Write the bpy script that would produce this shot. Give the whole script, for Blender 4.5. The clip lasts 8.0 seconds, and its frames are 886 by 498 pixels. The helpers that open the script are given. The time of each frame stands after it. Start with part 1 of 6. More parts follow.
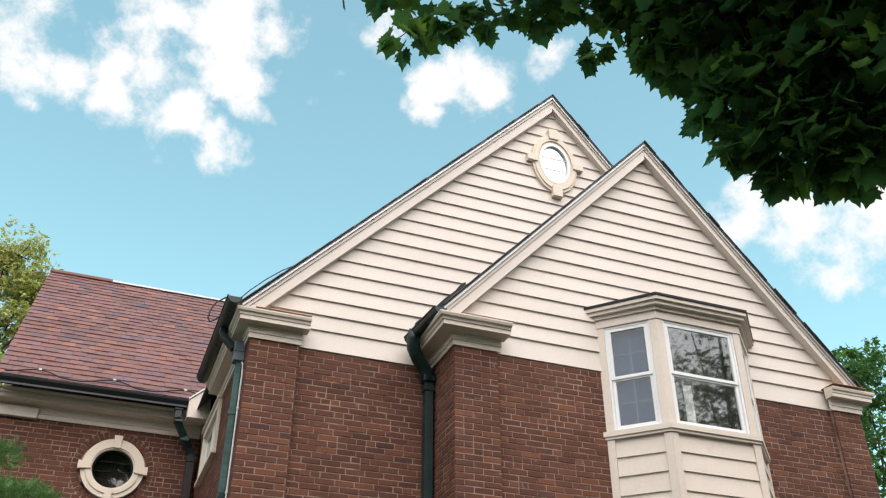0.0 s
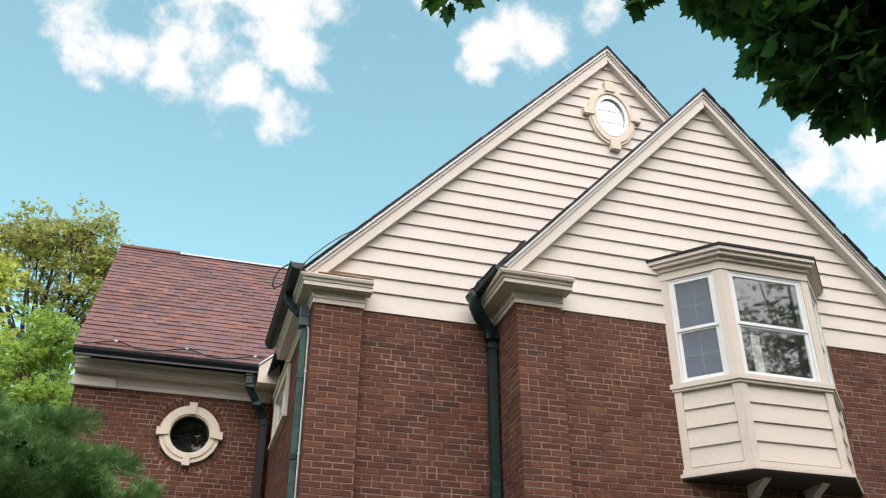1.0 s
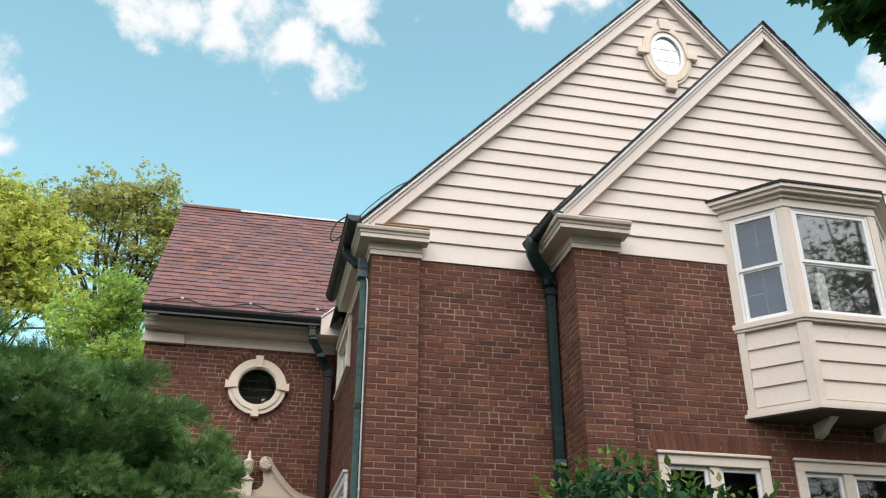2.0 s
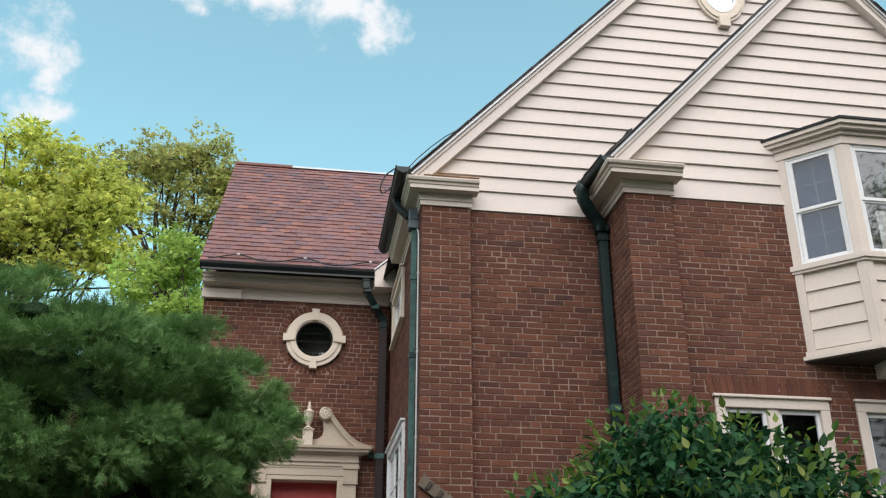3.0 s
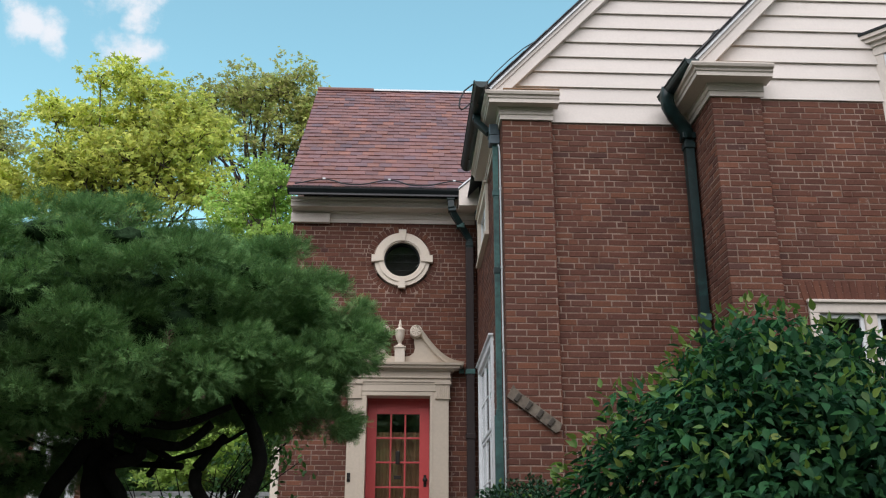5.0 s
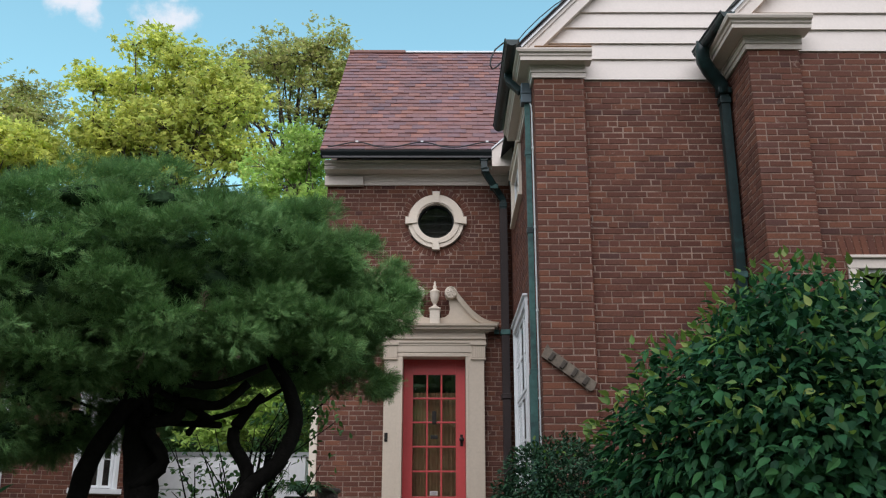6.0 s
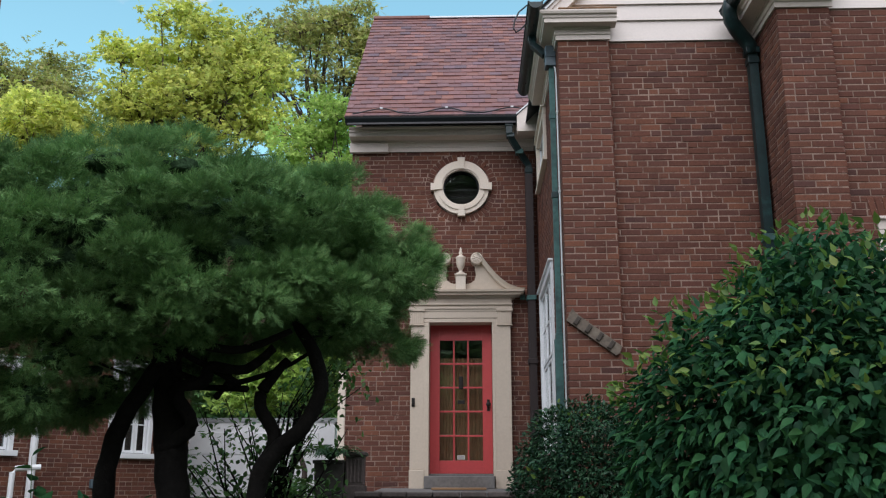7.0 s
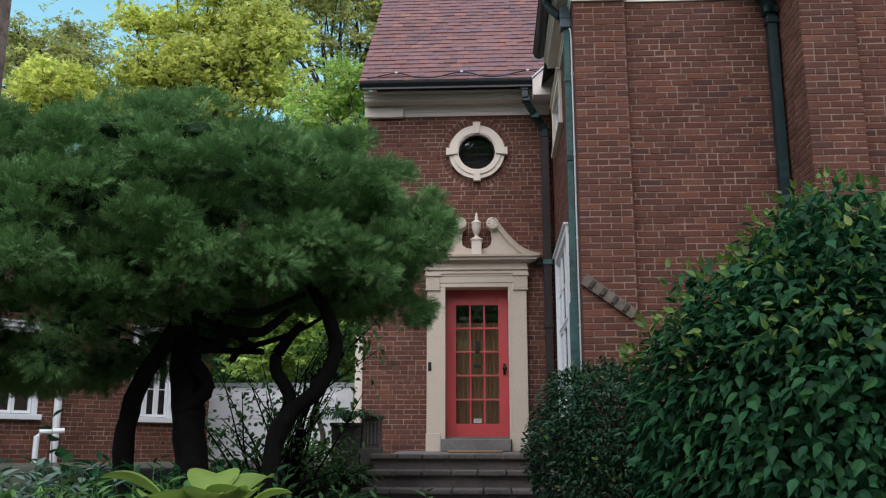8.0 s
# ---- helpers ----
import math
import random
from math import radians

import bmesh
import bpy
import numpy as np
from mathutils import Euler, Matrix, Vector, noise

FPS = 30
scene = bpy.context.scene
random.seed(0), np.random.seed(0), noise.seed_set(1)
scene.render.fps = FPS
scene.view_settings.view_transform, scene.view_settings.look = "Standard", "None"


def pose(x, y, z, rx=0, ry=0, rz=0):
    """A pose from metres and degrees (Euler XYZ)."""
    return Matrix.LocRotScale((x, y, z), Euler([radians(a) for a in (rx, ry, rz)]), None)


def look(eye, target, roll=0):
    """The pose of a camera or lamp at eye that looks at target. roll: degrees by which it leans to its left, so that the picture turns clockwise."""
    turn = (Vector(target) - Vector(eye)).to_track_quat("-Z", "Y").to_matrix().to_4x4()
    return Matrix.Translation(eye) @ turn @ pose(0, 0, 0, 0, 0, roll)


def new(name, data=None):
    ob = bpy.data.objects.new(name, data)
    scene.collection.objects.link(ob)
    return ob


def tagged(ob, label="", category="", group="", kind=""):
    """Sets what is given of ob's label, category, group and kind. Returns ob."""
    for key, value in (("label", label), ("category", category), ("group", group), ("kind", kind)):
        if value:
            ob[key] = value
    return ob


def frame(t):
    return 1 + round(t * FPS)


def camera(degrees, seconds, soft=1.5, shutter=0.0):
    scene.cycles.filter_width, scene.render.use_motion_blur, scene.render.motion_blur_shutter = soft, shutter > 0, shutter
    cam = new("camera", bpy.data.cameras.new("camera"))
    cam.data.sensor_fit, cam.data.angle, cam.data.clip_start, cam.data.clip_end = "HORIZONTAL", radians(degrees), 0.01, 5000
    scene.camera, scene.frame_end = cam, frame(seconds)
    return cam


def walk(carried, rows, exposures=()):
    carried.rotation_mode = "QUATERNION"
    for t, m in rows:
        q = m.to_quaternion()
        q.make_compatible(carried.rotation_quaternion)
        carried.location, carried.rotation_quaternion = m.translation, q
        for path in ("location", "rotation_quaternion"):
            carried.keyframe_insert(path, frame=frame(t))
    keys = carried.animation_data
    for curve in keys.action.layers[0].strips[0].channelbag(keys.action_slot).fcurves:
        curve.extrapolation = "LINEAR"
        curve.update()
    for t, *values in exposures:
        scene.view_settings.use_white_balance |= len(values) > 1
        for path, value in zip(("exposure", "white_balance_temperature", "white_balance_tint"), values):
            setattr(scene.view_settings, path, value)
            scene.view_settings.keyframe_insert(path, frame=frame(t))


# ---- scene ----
cam = camera(51.96, 8.0, soft=1.2)
EYE = 1.5  # height of the first eye above the street-side lawn
# seconds, x, y, z (from the first eye), yaw, pitch, roll
ROWS = [
    (0.0, 0.0000, 0.0000, 0.0000, -20.956, 32.315, -0.094),
    (0.5, 0.0178, -0.0042, -0.0127, -18.657, 31.193, -0.082),
    (1.0, 0.0360, -0.0066, -0.0254, -16.393, 29.898, -0.080),
    (1.5, 0.0547, -0.0076, -0.0384, -14.262, 28.404, -0.109),
    (3.0, 0.1127, -0.0033, -0.0781, -8.430, 23.768, -0.129),
    (3.5, 0.1327, -0.0002, -0.0916, -6.852, 22.539, -0.144),
    (4.0, 0.1529, 0.0035, -0.1054, -5.301, 21.311, -0.165),
    (4.5, 0.1733, 0.0076, -0.1194, -3.774, 20.070, -0.170),
    (6.0, 0.2355, 0.0201, -0.1626, 0.091, 16.537, -0.105),
    (6.5, 0.2565, 0.0237, -0.1775, 1.098, 15.536, -0.136),
    (7.0, 0.2776, 0.0268, -0.1927, 1.962, 14.540, -0.091),
    (7.5, 0.2987, 0.0290, -0.2081, 2.643, 13.500, -0.044),
    (8.0, 0.3197, 0.0303, -0.2238, 3.180, 12.468, -0.080),
]
walk(cam, [(t, pose(x, y, EYE + z, 90 + pitch, roll, yaw)) for t, x, y, z, yaw, pitch, roll in ROWS],
     exposures=[(0.0, 0.50, 6550, 13), (3.0, 0.36, 6350, 13), (8.0, 0.20, 5850, 15)])

# ---------------------------------------------------------------- light
SUN_ELEV, SUN_AZ = radians(52), radians(186)  # azimuth from +y towards +x
world = bpy.data.worlds.new("world")
scene.world = world
world.use_nodes = True
wn, wl = world.node_tree.nodes, world.node_tree.links
wn.clear()
sky = wn.new("ShaderNodeTexSky")
sky.sky_type, sky.sun_disc = "NISHITA", False
sky.sun_elevation, sky.sun_rotation = SUN_ELEV, SUN_AZ
sky.air_density, sky.dust_density, sky.ozone_density = 1.0, 1.2, 2.0
tint = wn.new("ShaderNodeMix")
tint.data_type, tint.blend_type = "RGBA", "MULTIPLY"
tint.inputs["Factor"].default_value = 1.0
tint.inputs["B"].default_value = (1.54, 1.84, 1.24, 1)
wl.new(sky.outputs["Color"], tint.inputs["A"])
# fair-weather cumulus: soft banks at given bearings, broken up by noise
CLOUDS = [
    (-0.16, 0.741, 0.652, 0.038), (-0.162, 0.762, 0.626, 0.021), (-0.111, 0.759, 0.641, 0.024), (-0.071, 0.75, 0.658, 0.032),
    (-0.024, 0.721, 0.692, 0.047), (0.027, 0.708, 0.706, 0.05), (0.075, 0.699, 0.711, 0.024), (-0.067, 0.775, 0.628, 0.021),
    (-0.022, 0.759, 0.651, 0.035), (0.011, 0.782, 0.623, 0.032), (0.055, 0.79, 0.611, 0.024), (0.057, 0.74, 0.67, 0.03),
    (0.075, 0.766, 0.638, 0.018), (0.245, 0.714, 0.656, 0.018), (0.269, 0.692, 0.67, 0.027), (0.299, 0.669, 0.68, 0.032),
    (0.266, 0.718, 0.644, 0.013), (0.363, 0.632, 0.685, 0.021), (0.191, 0.656, 0.73, 0.027), (0.57, 0.619, 0.541, 0.035),
    (0.611, 0.597, 0.519, 0.05), (0.652, 0.567, 0.503, 0.053), (0.657, 0.6, 0.457, 0.019), (0.666, 0.539, 0.516, 0.035),
    (0.132, 0.743, 0.656, 0.009), (-0.293, 0.787, 0.543, 0.027), (-0.258, 0.805, 0.535, 0.015), (-0.276, 0.811, 0.516, 0.015),
    (-0.283, 0.829, 0.482, 0.017), (0.039, 0.795, 0.606, 0.024), (-0.373, 0.784, 0.496, 0.018), (-0.351, 0.799, 0.489, 0.017),
]
geo = wn.new("ShaderNodeTexCoord")
warp = wn.new("ShaderNodeTexNoise")
warp.inputs["Scale"].default_value, warp.inputs["Detail"].default_value = 9.0, 3.0
wl.new(geo.outputs["Generated"], warp.inputs["Vector"])
wsub = wn.new("ShaderNodeVectorMath")
wsub.operation = "MULTIPLY_ADD"
wsub.inputs[1].default_value, wsub.inputs[2].default_value = (0.09, 0.09, 0.09), (-0.045, -0.045, -0.045)
wl.new(warp.outputs["Color"], wsub.inputs[0])
wadd = wn.new("ShaderNodeVectorMath")
wl.new(geo.outputs["Generated"], wadd.inputs[0])
wl.new(wsub.outputs["Vector"], wadd.inputs[1])
bank = None
for cx, cy, cz, cr in CLOUDS:
    dist = wn.new("ShaderNodeVectorMath")
    dist.operation = "DISTANCE"
    dist.inputs[1].default_value = Vector((cx, cy, cz)).normalized()
    wl.new(wadd.outputs["Vector"], dist.inputs[0])
    ramp = wn.new("ShaderNodeMapRange")
    ramp.interpolation_type = "SMOOTHSTEP"
    ramp.inputs["From Min"].default_value, ramp.inputs["From Max"].default_value = cr * 2.75, cr * 0.0
    wl.new(dist.outputs["Value"], ramp.inputs["Value"])
    if bank is None:
        bank = ramp.outputs["Result"]
    else:
        top = wn.new("ShaderNodeMath")
        top.operation = "MAXIMUM"
        wl.new(bank, top.inputs[0])
        wl.new(ramp.outputs["Result"], top.inputs[1])
        bank = top.outputs["Value"]
puff = wn.new("ShaderNodeTexNoise")
puff.inputs["Scale"].default_value, puff.inputs["Detail"].default_value, puff.inputs["Roughness"].default_value = 17.0, 9.0, 0.64
wl.new(geo.outputs["Generated"], puff.inputs["Vector"])
mixup = wn.new("ShaderNodeMath")
mixup.operation = "MULTIPLY_ADD"
mixup.inputs[1].default_value = 0.95
wl.new(bank, mixup.inputs[0])
puff_gain = wn.new("ShaderNodeMath")
puff_gain.operation = "MULTIPLY"
puff_gain.inputs[1].default_value = 2.1
wl.new(puff.outputs["Fac"], puff_gain.inputs[0])
wl.new(puff_gain.outputs["Value"], mixup.inputs[2])
edge = wn.new("ShaderNodeMapRange")
edge.interpolation_type = "SMOOTHSTEP"
edge.inputs["From Min"].default_value, edge.inputs["From Max"].default_value = 1.45, 2.05
wl.new(mixup.outputs["Value"], edge.inputs["Value"])
# the other half of the sky is mostly overcast: thin cloud veils the sun
rear = wn.new("ShaderNodeTexNoise")
rear.inputs["Scale"].default_value, rear.inputs["Detail"].default_value = 3.2, 6.0
wl.new(geo.outputs["Generated"], rear.inputs["Vector"])
sep = wn.new("ShaderNodeSeparateXYZ")
wl.new(geo.outputs["Generated"], sep.inputs["Vector"])
half = wn.new("ShaderNodeMapRange")
half.inputs["From Min"].default_value, half.inputs["From Max"].default_value = 0.30, -0.25
half.inputs["To Min"].default_value, half.inputs["To Max"].default_value = -0.6, 0.75
wl.new(sep.outputs["Y"], half.inputs["Value"])
veil = wn.new("ShaderNodeMath")
wl.new(rear.outputs["Fac"], veil.inputs[0])
wl.new(half.outputs["Result"], veil.inputs[1])
veil_edge = wn.new("ShaderNodeMapRange")
veil_edge.interpolation_type = "SMOOTHSTEP"
veil_edge.inputs["From Min"].default_value, veil_edge.inputs["From Max"].default_value = 0.55, 1.05
wl.new(veil.outputs["Value"], veil_edge.inputs["Value"])
cover = wn.new("ShaderNodeMix")
cover.data_type = "RGBA"
cover.inputs["B"].default_value = (4.3, 4.4, 4.35, 1)
wl.new(edge.outputs["Result"], cover.inputs["Factor"])
wl.new(tint.outputs["Result"], cover.inputs["A"])
overcast = wn.new("ShaderNodeMix")
overcast.data_type = "RGBA"
overcast.inputs["B"].default_value = (6.1, 6.2, 6.15, 1)
wl.new(veil_edge.outputs["Result"], overcast.inputs["Factor"])
wl.new(cover.outputs["Result"], overcast.inputs["A"])
back = wn.new("ShaderNodeBackground")
back.inputs["Strength"].default_value = 0.17
wl.new(overcast.outputs["Result"], back.inputs["Color"])
wout = wn.new("ShaderNodeOutputWorld")
wl.new(back.outputs["Background"], wout.inputs["Surface"])

sun = new("sun", bpy.data.lights.new("sun", "SUN"))
sun.data.energy, sun.data.angle, sun.data.color = 2.5, radians(75), (1.0, 0.94, 0.88)
sun_way = Vector((math.sin(SUN_AZ) * math.cos(SUN_ELEV), math.cos(SUN_AZ) * math.cos(SUN_ELEV), math.sin(SUN_ELEV)))
sun.matrix_world = look(sun_way * 60, (0, 0, 0))


# ---------------------------------------------------------------- materials
def material(name, rgb, rough=0.6, metal=0.0, spread=0.12, grain=30.0, large=1.5, bump=0.25, bump_scale=None, pieces=0.0,
             hues=None, stain=None, stain_at=(0.55, 0.75), stain_scale=3.0, spec=0.5, thin=0.0, shine=None, depth=0.004):
    """Base colour varied at two scales, with piece-to-piece change, stains and fine relief."""
    m = bpy.data.materials.new(name)
    m.use_nodes = True
    n, l = m.node_tree.nodes, m.node_tree.links
    b = n["Principled BSDF"]
    co = n.new("ShaderNodeTexCoord")
    at = co.outputs["Object"]
    geom = n.new("ShaderNodeNewGeometry")
    info = n.new("ShaderNodeObjectInfo")
    at = geom.outputs["Position"]
    fine = n.new("ShaderNodeTexNoise")
    fine.inputs["Scale"].default_value, fine.inputs["Detail"].default_value = grain, 6.0
    wide = n.new("ShaderNodeTexNoise")
    wide.inputs["Scale"].default_value, wide.inputs["Detail"].default_value = large, 4.0
    l.new(at, fine.inputs["Vector"])
    l.new(at, wide.inputs["Vector"])
    tot = n.new("ShaderNodeMath")
    l.new(fine.outputs["Fac"], tot.inputs[0])
    l.new(wide.outputs["Fac"], tot.inputs[1])
    gain = n.new("ShaderNodeMapRange")
    gain.inputs["From Min"].default_value, gain.inputs["From Max"].default_value = 0.7, 1.3
    gain.inputs["To Min"].default_value, gain.inputs["To Max"].default_value = 1 - spread, 1 + spread
    l.new(tot.outputs["Value"], gain.inputs["Value"])
    base = None
    if hues or pieces:
        both = n.new("ShaderNodeMath")
        l.new(info.outputs["Random"], both.inputs[0])
        l.new(geom.outputs["Random Per Island"], both.inputs[1])
        part_of = n.new("ShaderNodeMath")
        part_of.operation = "FRACT"
        l.new(both.outputs["Value"], part_of.inputs[0])
        which = part_of.outputs["Value"]
    if hues:
        ramp = n.new("ShaderNodeValToRGB")
        ramp.color_ramp.elements[0].color, ramp.color_ramp.elements[-1].color = (*hues[0], 1), (*hues[-1], 1)
        for k, h in enumerate(hues[1:-1], 1):
            e = ramp.color_ramp.elements.new(k / (len(hues) - 1))
            e.color = (*h, 1)
        l.new(which, ramp.inputs["Fac"])
        base = ramp.outputs["Color"]
    mul = n.new("ShaderNodeMix")
    mul.data_type, mul.blend_type = "RGBA", "MULTIPLY"
    mul.inputs["Factor"].default_value = 1.0
    if base is not None:
        l.new(base, mul.inputs["A"])
    else:
        mul.inputs["A"].default_value = (*rgb, 1)
    l.new(gain.outputs["Result"], mul.inputs["B"])
    out = mul.outputs["Result"]
    if pieces:
        pg = n.new("ShaderNodeMapRange")
        pg.inputs["To Min"].default_value, pg.inputs["To Max"].default_value = 1 - pieces, 1 + pieces
        again = n.new("ShaderNodeMath")
        again.operation = "MULTIPLY"
        again.inputs[1].default_value = 7.13
        l.new(which, again.inputs[0])
        fr = n.new("ShaderNodeMath")
        fr.operation = "FRACT"
        l.new(again.outputs["Value"], fr.inputs[0])
        l.new(fr.outputs["Value"], pg.inputs["Value"])
        mp = n.new("ShaderNodeMix")
        mp.data_type, mp.blend_type = "RGBA", "MULTIPLY"
        mp.inputs["Factor"].default_value = 1.0
        l.new(out, mp.inputs["A"])
        l.new(pg.outputs["Result"], mp.inputs["B"])
        out = mp.outputs["Result"]
    if stain:
        sn = n.new("ShaderNodeTexNoise")
        sn.inputs["Scale"].default_value, sn.inputs["Detail"].default_value, sn.inputs["Roughness"].default_value = stain_scale, 7.0, 0.65
        l.new(at, sn.inputs["Vector"])
        sr = n.new("ShaderNodeMapRange")
        sr.inputs["From Min"].default_value, sr.inputs["From Max"].default_value = stain_at
        l.new(sn.outputs["Fac"], sr.inputs["Value"])
        ms = n.new("ShaderNodeMix")
        ms.data_type = "RGBA"
        ms.inputs["B"].default_value = (*stain, 1)
        l.new(sr.outputs["Result"], ms.inputs["Factor"])
        l.new(out, ms.inputs["A"])
        out = ms.outputs["Result"]
    l.new(out, b.inputs["Base Color"])
    b.inputs["Roughness"].default_value, b.inputs["Metallic"].default_value = rough, metal
    b.inputs["Specular IOR Level"].default_value = spec
    if bump:
        bn = n.new("ShaderNodeBump")
        bn.inputs["Strength"].default_value, bn.inputs["Distance"].default_value = bump, depth
        src = fine
        if bump_scale:
            src = n.new("ShaderNodeTexNoise")
            src.inputs["Scale"].default_value, src.inputs["Detail"].default_value = bump_scale, 5.0
            l.new(at, src.inputs["Vector"])
        l.new(src.outputs["Fac"], bn.inputs["Height"])
        l.new(bn.outputs["Normal"], b.inputs["Normal"])
    if thin:
        tr = n.new("ShaderNodeBsdfTranslucent")
        l.new(out, tr.inputs["Color"])
        mx = n.new("ShaderNodeMixShader")
        mx.inputs["Fac"].default_value = thin
        l.new(b.outputs["BSDF"], mx.inputs[1])
        l.new(tr.outputs["BSDF"], mx.inputs[2])
        l.new(mx.outputs["Shader"], n["Material Output"].inputs["Surface"])
    return m


def glass_material(name, rgb=(0.85, 0.9, 0.9), ior=1.5):
    m = bpy.data.materials.new(name)
    m.use_nodes = True
    b = m.node_tree.nodes["Principled BSDF"]
    b.inputs["Base Color"].default_value = (*rgb, 1)
    b.inputs["Roughness"].default_value = 0.02
    b.inputs["Transmission Weight"].default_value = 1.0
    b.inputs["IOR"].default_value = ior
    return m


BRICK = material("brick_clay", (0.2, 0.06, 0.04), 0.85, spread=0.22, grain=60, large=2.2, bump=0.5, bump_scale=90, pieces=0.12,
                 hues=[(0.104, 0.0415, 0.0285), (0.119, 0.048, 0.0315), (0.092, 0.038, 0.028), (0.108, 0.0435, 0.029), (0.150, 0.060, 0.035), (0.077, 0.036, 0.030)],
                 stain=(0.36, 0.28, 0.24), stain_at=(0.63, 0.80), stain_scale=12.0, spec=0.25)
MORTAR = material("mortar", (0.265, 0.192, 0.155), 0.95, spread=0.3, grain=55, large=2.0, bump=0.5, spec=0.2,
                  stain=(0.105, 0.058, 0.042), stain_at=(0.46, 0.70), stain_scale=5.0)
CREAM = material("cream_siding_paint", (0.64, 0.58, 0.53), 0.5, spread=0.05, grain=40, large=0.8, bump=0.1, pieces=0.03,
                 stain=(0.55, 0.47, 0.39), stain_at=(0.66, 0.86), stain_scale=2.2)
TRIM = material("beige_trim_paint", (0.63, 0.56, 0.495), 0.5, spread=0.06, grain=35, large=1.2, bump=0.12,
                stain=(0.40, 0.33, 0.25), stain_at=(0.64, 0.86), stain_scale=3.0)
PALE = material("pale_stone_paint", (0.66, 0.58, 0.48), 0.55, spread=0.07, grain=45, large=2.0, bump=0.2,
                stain=(0.45, 0.38, 0.3), stain_at=(0.64, 0.85), stain_scale=5.0)
SURROUND = material("warm_beige_paint", (0.54, 0.46, 0.365), 0.5, spread=0.06, grain=35, large=1.2, bump=0.12,
                    stain=(0.36, 0.29, 0.21), stain_at=(0.62, 0.86), stain_scale=3.0)
WHITE = material("white_vinyl", (0.74, 0.76, 0.77), 0.35, spread=0.03, grain=20, bump=0.05)
# dark brown that carries the shade under the bay
BAYSHADE = material("bay_underside_shade", (0.055, 0.045, 0.038), 0.8, spread=0.25, grain=20, large=3, bump=0.3)
COPPER = material("dark_copper", (0.008, 0.025, 0.026), 0.38, spec=0.4, spread=0.3, grain=14, large=3, bump=0.2,
                  stain=(0.03, 0.095, 0.088), stain_at=(0.54, 0.74), stain_scale=4.0)
VERDI = material("verdigris_copper", (0.05, 0.125, 0.115), 0.65, metal=0.1, spread=0.3, grain=18, large=3, bump=0.2,
                 stain=(0.025, 0.06, 0.06), stain_at=(0.5, 0.68), stain_scale=5.0)
BLACK = material("black_gutter_metal", (0.006, 0.009, 0.010), 0.5, spec=0.25, spread=0.2, bump=0.1)
BROWNPIPE = material("brown_pipe_metal", (0.028, 0.019, 0.018), 0.5, metal=0.2, spread=0.2, bump=0.1)
BOXGREY = material("blue_grey_box_metal", (0.10, 0.14, 0.165), 0.45, metal=0.2, spread=0.1, bump=0.05)
TILE = material("clay_roof_tile", (0.2, 0.07, 0.055), 0.55, spread=0.2, grain=40, large=1.5, bump=0.4, pieces=0.14,
                hues=[(0.185, 0.082, 0.070), (0.165, 0.080, 0.078), (0.225, 0.096, 0.070), (0.140, 0.076, 0.082), (0.18, 0.085, 0.076), (0.125, 0.076, 0.090)], spec=0.5)
SLATE = material("dark_roof_slate", (0.05, 0.05, 0.055), 0.6, spread=0.25, grain=25, bump=0.4, pieces=0.2)
RUST = material("rusty_flashing", (0.34, 0.20, 0.10), 0.7, spread=0.3, grain=20, large=4, bump=0.1)
FLASH = material("grey_metal_flashing", (0.42, 0.44, 0.45), 0.4, metal=0.5, spread=0.1, bump=0.05)
RED = material("red_door_paint", (0.45, 0.058, 0.058), 0.4, spread=0.08, grain=30, large=2, bump=0.08)
IRON = material("dark_iron", (0.02, 0.018, 0.016), 0.5, metal=0.6, spread=0.2, bump=0.2)
PLAQUE = material("weathered_bronze", (0.13, 0.105, 0.08), 0.6, metal=0.3, spread=0.3, grain=30, large=8, bump=0.3, stain=(0.2, 0.17, 0.13), stain_at=(0.5, 0.7), stain_scale=14)
DIGIT = material("dull_bronze_relief", (0.055, 0.045, 0.036), 0.55, metal=0.4, spread=0.3, bump=0.2)
STONE = material("step_stone", (0.095, 0.078, 0.072), 0.85, spread=0.3, grain=35, large=2.5, bump=0.6, pieces=0.15, stain=(0.09, 0.08, 0.07), stain_at=(0.5, 0.75), stain_scale=6)
BLUESTONE = material("grey_threshold_stone", (0.135, 0.128, 0.122), 0.85, spread=0.25, grain=30, large=3, bump=0.5)
# stone colour lowered to carry the shade of the dense planting
DARKSTONE = material("darkened_garden_stone", (0.042, 0.040, 0.034), 0.9, spread=0.35, grain=20, large=2.5, bump=0.7, pieces=0.25)
MAT = material("coir_mat", (0.28, 0.17, 0.09), 0.95, spread=0.2, grain=120, bump=0.7)
# near-black: the dimness of unlit rooms is put into this colour
INSIDE = material("dark_room_tone", (0.035, 0.03, 0.027), 0.9, spread=0.1)
CURTAIN = material("tan_curtain", (0.25, 0.135, 0.065), 0.9, spread=0.12, grain=25, large=4, bump=0.2)
# dark blue: the sky's reflection in the panes is put into this colour
PANEBLUE = material("mirrored_sky_blue", (0.018, 0.045, 0.08), 0.8, spread=0.05, bump=0.05)
PAPER = material("paper_note", (0.62, 0.6, 0.56), 0.8, spread=0.04, bump=0)
GLASS = glass_material("window_glass")
SIDEGLASS = glass_material("side_double_glazing", (0.8, 0.87, 0.95), 1.6)
COATED = glass_material("coated_double_glazing", (0.8, 0.87, 0.9), 2.3)
# one near-black bark tone for trunks, boughs and stems
BARK = material("near_black_bark", (0.010, 0.009, 0.008), 0.95, spread=0.4, grain=25, large=5, bump=0.9, bump_scale=40, spec=0.15, depth=0.012)
